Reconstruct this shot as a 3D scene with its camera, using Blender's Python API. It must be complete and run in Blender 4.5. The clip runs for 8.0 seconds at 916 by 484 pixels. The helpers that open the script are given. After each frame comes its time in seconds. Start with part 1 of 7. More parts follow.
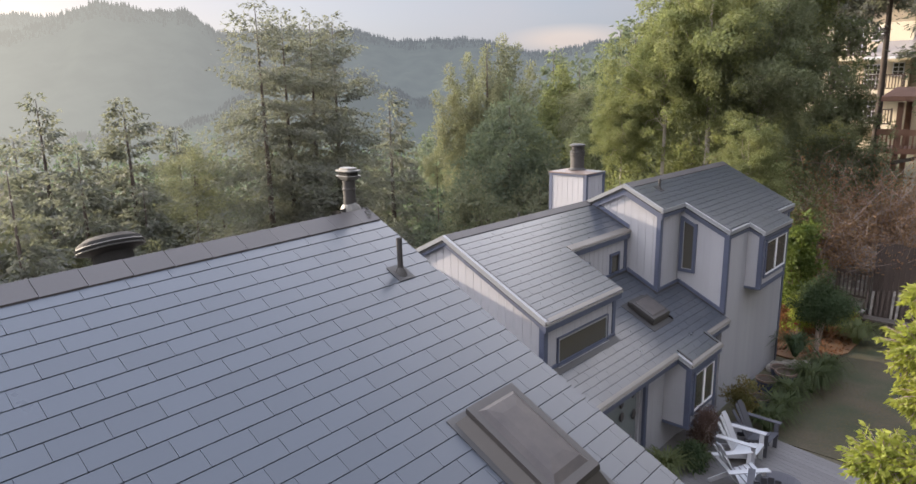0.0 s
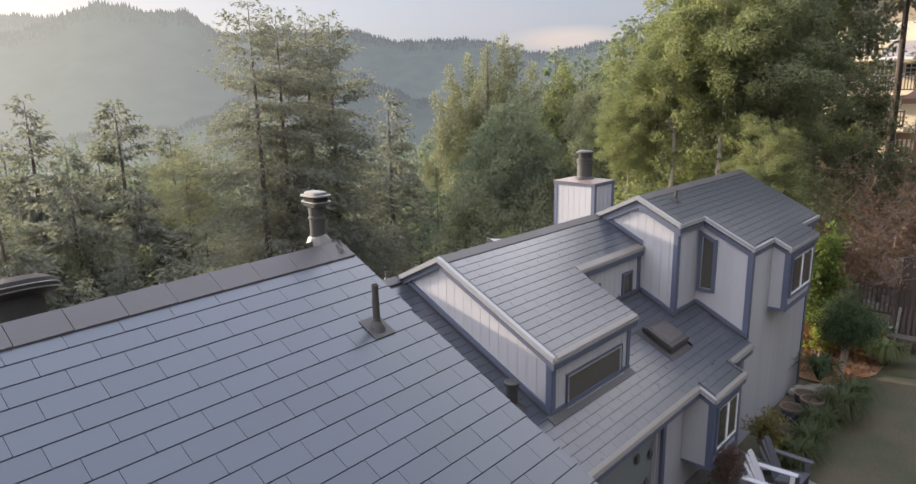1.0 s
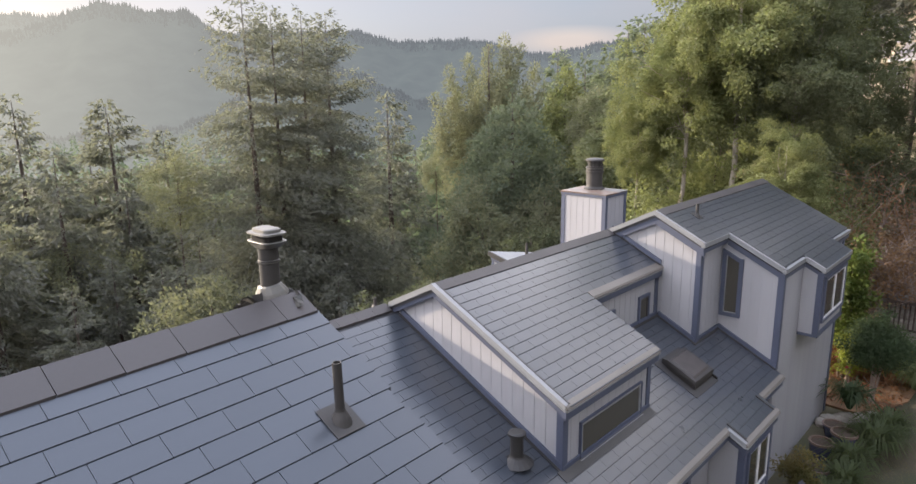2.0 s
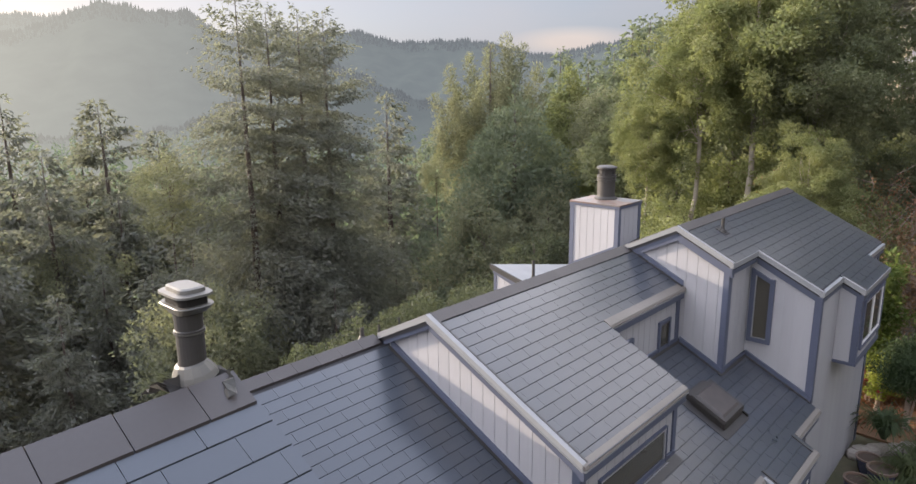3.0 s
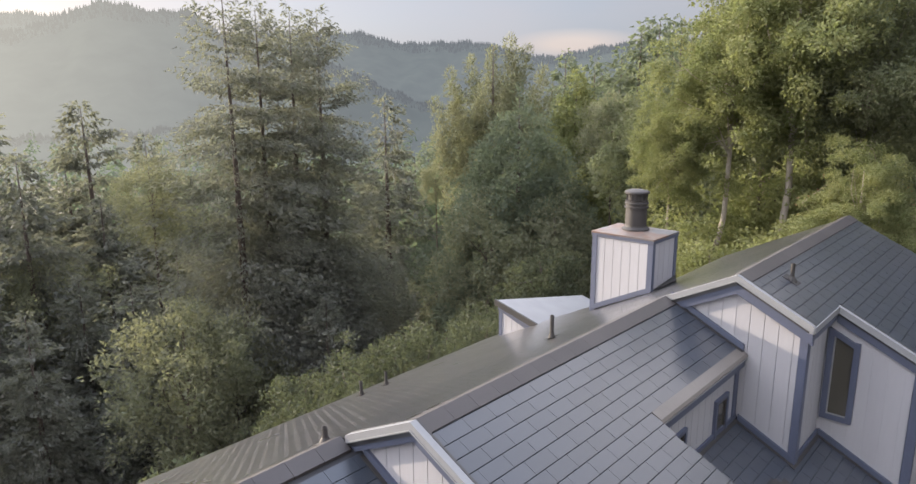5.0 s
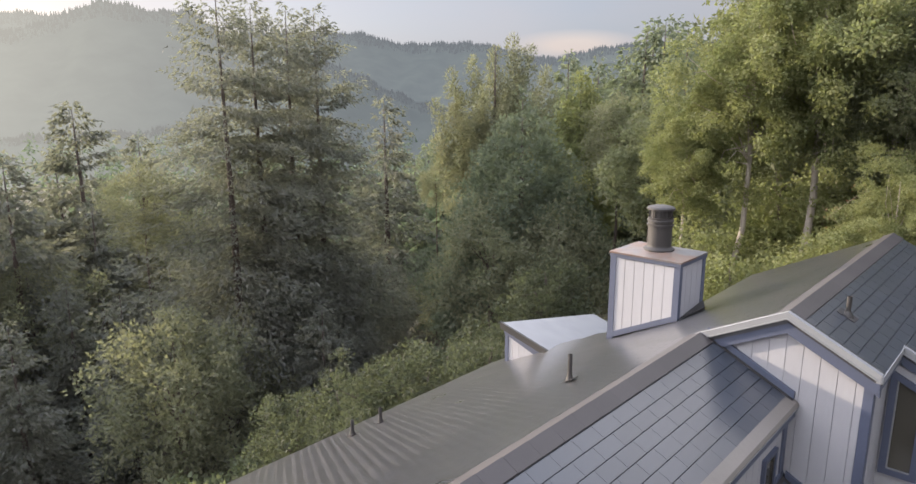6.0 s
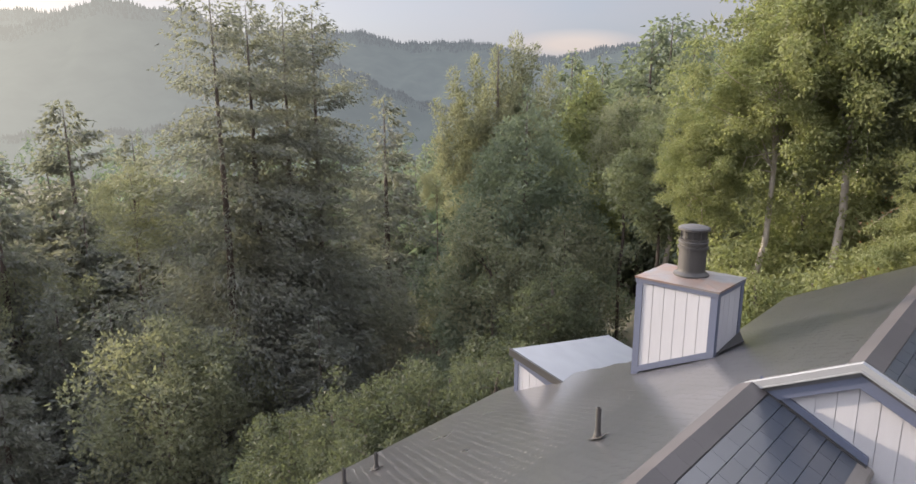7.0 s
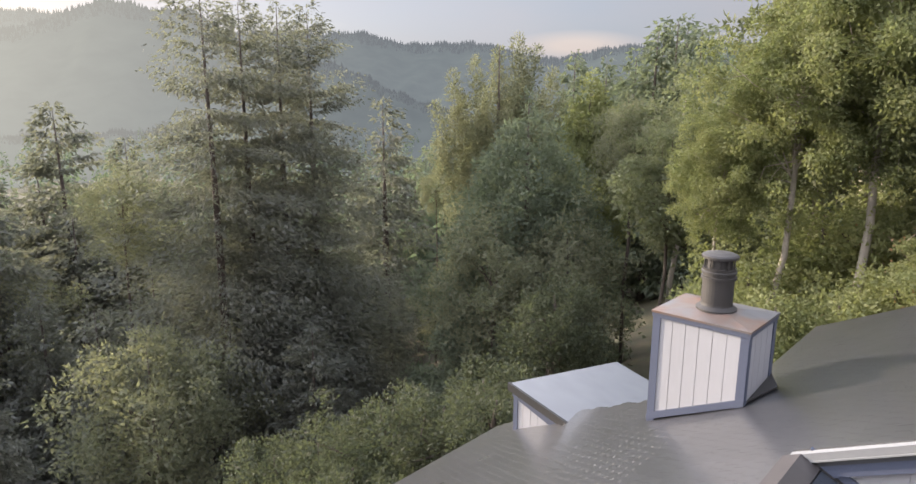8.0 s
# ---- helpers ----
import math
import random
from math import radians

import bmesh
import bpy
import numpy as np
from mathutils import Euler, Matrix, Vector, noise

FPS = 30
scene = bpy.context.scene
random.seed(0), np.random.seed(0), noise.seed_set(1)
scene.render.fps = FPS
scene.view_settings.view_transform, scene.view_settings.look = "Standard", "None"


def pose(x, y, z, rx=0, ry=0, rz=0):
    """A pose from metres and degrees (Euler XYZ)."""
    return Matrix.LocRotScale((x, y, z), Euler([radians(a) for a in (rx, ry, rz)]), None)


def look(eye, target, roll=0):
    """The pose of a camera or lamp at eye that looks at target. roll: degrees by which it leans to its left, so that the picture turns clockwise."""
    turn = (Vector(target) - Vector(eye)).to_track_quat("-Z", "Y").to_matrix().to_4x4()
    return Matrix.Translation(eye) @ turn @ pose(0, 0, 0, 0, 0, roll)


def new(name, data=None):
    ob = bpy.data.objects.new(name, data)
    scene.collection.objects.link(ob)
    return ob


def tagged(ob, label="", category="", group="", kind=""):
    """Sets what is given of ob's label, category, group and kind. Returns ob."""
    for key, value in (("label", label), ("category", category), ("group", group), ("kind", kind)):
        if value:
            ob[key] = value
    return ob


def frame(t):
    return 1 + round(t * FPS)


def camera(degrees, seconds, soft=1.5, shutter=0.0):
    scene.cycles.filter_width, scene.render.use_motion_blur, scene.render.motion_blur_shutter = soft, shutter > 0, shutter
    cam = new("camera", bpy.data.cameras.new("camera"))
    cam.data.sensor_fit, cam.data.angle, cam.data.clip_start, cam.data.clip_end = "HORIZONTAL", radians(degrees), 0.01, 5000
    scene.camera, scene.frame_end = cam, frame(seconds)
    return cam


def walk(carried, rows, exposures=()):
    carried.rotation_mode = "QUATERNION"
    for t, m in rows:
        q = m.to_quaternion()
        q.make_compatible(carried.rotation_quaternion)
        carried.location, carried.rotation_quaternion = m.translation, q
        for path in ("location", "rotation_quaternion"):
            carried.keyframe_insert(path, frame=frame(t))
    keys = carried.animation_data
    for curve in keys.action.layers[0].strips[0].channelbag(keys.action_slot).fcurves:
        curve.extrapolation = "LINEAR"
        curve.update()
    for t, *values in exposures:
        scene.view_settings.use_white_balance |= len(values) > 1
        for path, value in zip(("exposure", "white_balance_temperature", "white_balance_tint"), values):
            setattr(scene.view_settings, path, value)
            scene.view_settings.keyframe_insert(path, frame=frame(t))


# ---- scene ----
cam = camera(69.2, 8.0, soft=1.5)
PATH = [
    (0, (1.407, -1.081, 1.941), (0.095, 0.362, 1.498), -0.9),
    (0.5, (0.961, -0.523, 1.981), (-0.352, 0.92, 1.539), -0.9),
    (1, (0.486, 0.052, 1.991), (-0.828, 1.494, 1.55), -0.9),
    (1.5, (-0.003, 0.622, 2.018), (-1.317, 2.064, 1.578), -0.8),
    (3, (-1.383, 2.215, 2.044), (-2.7, 3.656, 1.606), -0.6),
    (3.5, (-1.841, 2.702, 2.089), (-3.156, 4.143, 1.652), -0.5),
    (4, (-2.277, 3.19, 2.127), (-3.594, 4.631, 1.691), -0.5),
    (4.5, (-2.716, 3.694, 2.147), (-4.034, 5.135, 1.712), -0.4),
    (6, (-4.113, 5.151, 2.227), (-5.431, 6.592, 1.796), -0.1),
    (6.5, (-4.622, 5.61, 2.265), (-5.939, 7.051, 1.832), -0.1),
    (7, (-5.098, 6.082, 2.309), (-6.416, 7.523, 1.875), 0.1),
    (7.5, (-5.52, 6.643, 2.346), (-6.84, 8.083, 1.913), 0.1),
    (8, (-5.899, 7.176, 2.384), (-7.221, 8.614, 1.953), 0.2),
]
walk(cam, [(t, look(eye, target, roll)) for t, eye, target, roll in PATH], exposures=((0.0, 2.24, 6500, 15), (8.0, 2.24, 6500, 15)))

# ---------------------------------------------------------------- world and light
SUN_YAW, SUN_UP = 104.0, 14.0          # degrees from +y towards -x, degrees above the horizon
world = bpy.data.worlds.new("world")
scene.world = world
world.use_nodes = True
wn = world.node_tree
wn.nodes.clear()
w_out = wn.nodes.new("ShaderNodeOutputWorld")
w_bg = wn.nodes.new("ShaderNodeBackground")
sky = wn.nodes.new("ShaderNodeTexSky")
sky.sky_type, sky.sun_disc = "NISHITA", False
sky.sun_elevation, sky.sun_rotation = radians(SUN_UP), radians(-SUN_YAW)
sky.air_density, sky.dust_density, sky.ozone_density = 1.0, 3.0, 1.0
w_bg.inputs["Strength"].default_value = 0.15
w_co = wn.nodes.new("ShaderNodeTexCoord")
w_map = wn.nodes.new("ShaderNodeMapping")
w_map.inputs["Scale"].default_value = (1.0, 1.0, 4.0)
w_noise = wn.nodes.new("ShaderNodeTexNoise")
w_noise.inputs["Scale"].default_value, w_noise.inputs["Detail"].default_value = 2.2, 6.0
w_ramp = wn.nodes.new("ShaderNodeMapRange")
w_ramp.inputs["From Min"].default_value, w_ramp.inputs["From Max"].default_value = 0.3, 0.75
w_ramp.inputs["To Min"].default_value, w_ramp.inputs["To Max"].default_value = 0.88, 0.98
w_mix = wn.nodes.new("ShaderNodeMix")
w_mix.data_type = "RGBA"
w_sep = wn.nodes.new("ShaderNodeSeparateXYZ")
w_up = wn.nodes.new("ShaderNodeMapRange")
w_up.inputs["From Min"].default_value, w_up.inputs["From Max"].default_value = 0.15, 0.45
w_cloud = wn.nodes.new("ShaderNodeMix")
w_cloud.data_type = "RGBA"
w_bank = wn.nodes.new("ShaderNodeMix")
w_bank.data_type = "RGBA"
w_bank.inputs["A"].default_value, w_bank.inputs["B"].default_value = (0.44, 0.485, 0.60, 1.0), (0.62, 0.63, 0.69, 1.0)
w_fold = wn.nodes.new("ShaderNodeMapRange")
w_fold.inputs["From Min"].default_value, w_fold.inputs["From Max"].default_value = 0.38, 0.62
wn.links.new(w_noise.outputs["Fac"], w_fold.inputs["Value"])
wn.links.new(w_fold.outputs["Result"], w_bank.inputs["Factor"])
wn.links.new(w_bank.outputs["Result"], w_cloud.inputs["A"])
w_cloud.inputs["B"].default_value = (5.5, 5.35, 5.3, 1.0)
w_top = wn.nodes.new("ShaderNodeMapRange")
w_top.inputs["From Min"].default_value, w_top.inputs["From Max"].default_value = 0.60, 0.84
w_zenith = wn.nodes.new("ShaderNodeMix")
w_zenith.data_type = "RGBA"
w_zenith.inputs["B"].default_value = (2.5, 2.9, 3.7, 1.0)
wn.links.new(w_sep.outputs["Z"], w_top.inputs["Value"])
wn.links.new(w_top.outputs["Result"], w_zenith.inputs["Factor"])
wn.links.new(w_cloud.outputs["Result"], w_zenith.inputs["A"])
wn.links.new(w_co.outputs["Generated"], w_sep.inputs["Vector"])
wn.links.new(w_sep.outputs["Z"], w_up.inputs["Value"])
wn.links.new(w_up.outputs["Result"], w_cloud.inputs["Factor"])
# a low sunlit cloud bank on the horizon
w_off = wn.nodes.new("ShaderNodeVectorMath")
w_off.operation = "SUBTRACT"
w_off.inputs[1].default_value = (-0.5417, 0.8376, 0.0702)
w_flat = wn.nodes.new("ShaderNodeVectorMath")
w_flat.operation = "MULTIPLY"
w_flat.inputs[1].default_value = (1.0, 1.0, 4.5)
w_len = wn.nodes.new("ShaderNodeVectorMath")
w_len.operation = "LENGTH"
w_near = wn.nodes.new("ShaderNodeMapRange")
w_near.inputs["From Min"].default_value, w_near.inputs["From Max"].default_value = 0.10, 0.03
w_low = wn.nodes.new("ShaderNodeMix")
w_low.data_type = "RGBA"
w_low.inputs["B"].default_value = (0.93, 0.82, 0.79, 1.0)
wn.links.new(w_co.outputs["Generated"], w_off.inputs[0])
wn.links.new(w_off.outputs["Vector"], w_flat.inputs[0])
wn.links.new(w_flat.outputs["Vector"], w_len.inputs[0])
wn.links.new(w_len.outputs["Value"], w_near.inputs["Value"])
wn.links.new(w_near.outputs["Result"], w_low.inputs["Factor"])
# the cloud sheet is brighter towards the sun
w_dot = wn.nodes.new("ShaderNodeVectorMath")
w_dot.operation = "DOT_PRODUCT"
w_dot.inputs[1].default_value = (-0.94, -0.24, 0.24)
w_side = wn.nodes.new("ShaderNodeMapRange")
w_side.inputs["From Min"].default_value = -1.0
w_side.inputs["To Min"].default_value, w_side.inputs["To Max"].default_value = 0.32, 1.54
w_lit = wn.nodes.new("ShaderNodeVectorMath")
w_lit.operation = "SCALE"
wn.links.new(w_co.outputs["Generated"], w_dot.inputs[0])
wn.links.new(w_dot.outputs["Value"], w_side.inputs["Value"])
wn.links.new(w_side.outputs["Result"], w_lit.inputs["Scale"])
wn.links.new(w_zenith.outputs["Result"], w_lit.inputs[0])
wn.links.new(w_lit.outputs["Vector"], w_low.inputs["A"])
wn.links.new(w_low.outputs["Result"], w_mix.inputs["B"])
wn.links.new(w_co.outputs["Generated"], w_map.inputs["Vector"])
wn.links.new(w_map.outputs["Vector"], w_noise.inputs["Vector"])
wn.links.new(w_noise.outputs["Fac"], w_ramp.inputs["Value"])
wn.links.new(w_ramp.outputs["Result"], w_mix.inputs["Factor"])
wn.links.new(sky.outputs["Color"], w_mix.inputs["A"])
wn.links.new(w_mix.outputs["Result"], w_bg.inputs["Color"])
wn.links.new(w_bg.outputs["Background"], w_out.inputs["Surface"])

sun = new("sun", bpy.data.lights.new("sun", "SUN"))
sun.data.energy, sun.data.angle, sun.data.color = 2.35, radians(0.8), (1.0, 0.86, 0.66)
s_yaw, s_up = radians(SUN_YAW), radians(SUN_UP)
TO_SUN = Vector((-math.sin(s_yaw) * math.cos(s_up), math.cos(s_yaw) * math.cos(s_up), math.sin(s_up)))
sun.matrix_world = look(TO_SUN * 60, (0, 0, 0))

# ---------------------------------------------------------------- materials


def material(name, color, rough=0.6, metal=0.0, spec=0.5, vary=0.12, grain=30.0, bump=0.0, stain=0.25, stain_scale=0.8,
             by="", leaf=False, stretch=(1, 1, 1), coat=0.0, dark=None, spread_by=0.10):
    """A node material: base colour broken up by fine grain, large stains and, by 'object' or 'island', piece by piece."""
    m = bpy.data.materials.new(name)
    m.use_nodes = True
    t = m.node_tree
    p = t.nodes["Principled BSDF"]
    p.inputs["Roughness"].default_value, p.inputs["Metallic"].default_value = rough, metal
    p.inputs["Specular IOR Level"].default_value = 0.15 if leaf else spec
    p.inputs["Coat Weight"].default_value, p.inputs["Coat Roughness"].default_value = coat, 0.16
    co = t.nodes.new("ShaderNodeTexCoord")
    mp = t.nodes.new("ShaderNodeMapping")
    mp.inputs["Scale"].default_value = stretch
    t.links.new(co.outputs["Object"], mp.inputs["Vector"])
    fine = t.nodes.new("ShaderNodeTexNoise")
    fine.inputs["Scale"].default_value, fine.inputs["Detail"].default_value = grain, 4.0
    wide = t.nodes.new("ShaderNodeTexNoise")
    wide.inputs["Scale"].default_value, wide.inputs["Detail"].default_value = stain_scale, 5.0
    t.links.new(mp.outputs["Vector"], fine.inputs["Vector"])
    t.links.new(mp.outputs["Vector"], wide.inputs["Vector"])
    mix1, mix2 = t.nodes.new("ShaderNodeMix"), t.nodes.new("ShaderNodeMix")
    for mix in (mix1, mix2):
        mix.data_type = "RGBA"
    c = Vector(color)
    mix1.inputs["A"].default_value = (*(c * (1 - vary)), 1)
    mix1.inputs["B"].default_value = (*[min(1.0, v) for v in c * (1 + vary)], 1)
    t.links.new(fine.outputs["Fac"], mix1.inputs["Factor"])
    mr = t.nodes.new("ShaderNodeMapRange")
    mr.inputs["From Min"].default_value, mr.inputs["From Max"].default_value = 0.4, 0.75
    mr.inputs["To Max"].default_value = stain
    t.links.new(wide.outputs["Fac"], mr.inputs["Value"])
    t.links.new(mr.outputs["Result"], mix2.inputs["Factor"])
    t.links.new(mix1.outputs["Result"], mix2.inputs["A"])
    mix2.inputs["B"].default_value = (*(Vector(dark) if dark else c * 0.6), 1)
    last = mix2.outputs["Result"]
    if by:
        if by == "object":
            rnd = t.nodes.new("ShaderNodeObjectInfo").outputs["Random"]
        else:
            rnd = t.nodes.new("ShaderNodeNewGeometry").outputs["Random Per Island"]
        hsv = t.nodes.new("ShaderNodeHueSaturation")
        spread = t.nodes.new("ShaderNodeMapRange")
        amount = 0.12 if leaf else spread_by
        spread.inputs["To Min"].default_value, spread.inputs["To Max"].default_value = 1 - amount, 1 + amount
        t.links.new(rnd, spread.inputs["Value"])
        t.links.new(spread.outputs["Result"], hsv.inputs["Value"])
        t.links.new(last, hsv.inputs["Color"])
        last = hsv.outputs["Color"]
        if leaf:
            hue = t.nodes.new("ShaderNodeMapRange")
            hue.inputs["To Min"].default_value, hue.inputs["To Max"].default_value = 0.47, 0.53
            t.links.new(wide.outputs["Fac"], hue.inputs["Value"])
            t.links.new(hue.outputs["Result"], hsv.inputs["Hue"])
    t.links.new(last, p.inputs["Base Color"])
    rr = t.nodes.new("ShaderNodeMapRange")
    rr.inputs["To Min"].default_value, rr.inputs["To Max"].default_value = max(0.02, rough - 0.08), min(1.0, rough + 0.08)
    t.links.new(wide.outputs["Fac"], rr.inputs["Value"])
    t.links.new(rr.outputs["Result"], p.inputs["Roughness"])
    if bump:
        b = t.nodes.new("ShaderNodeBump")
        b.inputs["Strength"].default_value, b.inputs["Distance"].default_value = bump, 0.01
        t.links.new(fine.outputs["Fac"], b.inputs["Height"])
        t.links.new(b.outputs["Normal"], p.inputs["Normal"])
    if leaf:
        tr = t.nodes.new("ShaderNodeBsdfTranslucent")
        gain = t.nodes.new("ShaderNodeMix")
        gain.data_type, gain.blend_type = "RGBA", "MULTIPLY"
        gain.inputs["Factor"].default_value = 1.0
        gain.inputs["B"].default_value = (1.18, 1.23, 0.88, 1)
        t.links.new(last, gain.inputs["A"])
        t.links.new(gain.outputs["Result"], tr.inputs["Color"])
        ms = t.nodes.new("ShaderNodeMixShader")
        ms.inputs["Fac"].default_value = 0.47
        out = t.nodes["Material Output"]
        t.links.new(p.outputs["BSDF"], ms.inputs[1])
        t.links.new(tr.outputs["BSDF"], ms.inputs[2])
        t.links.new(ms.outputs["Shader"], out.inputs["Surface"])
    return m


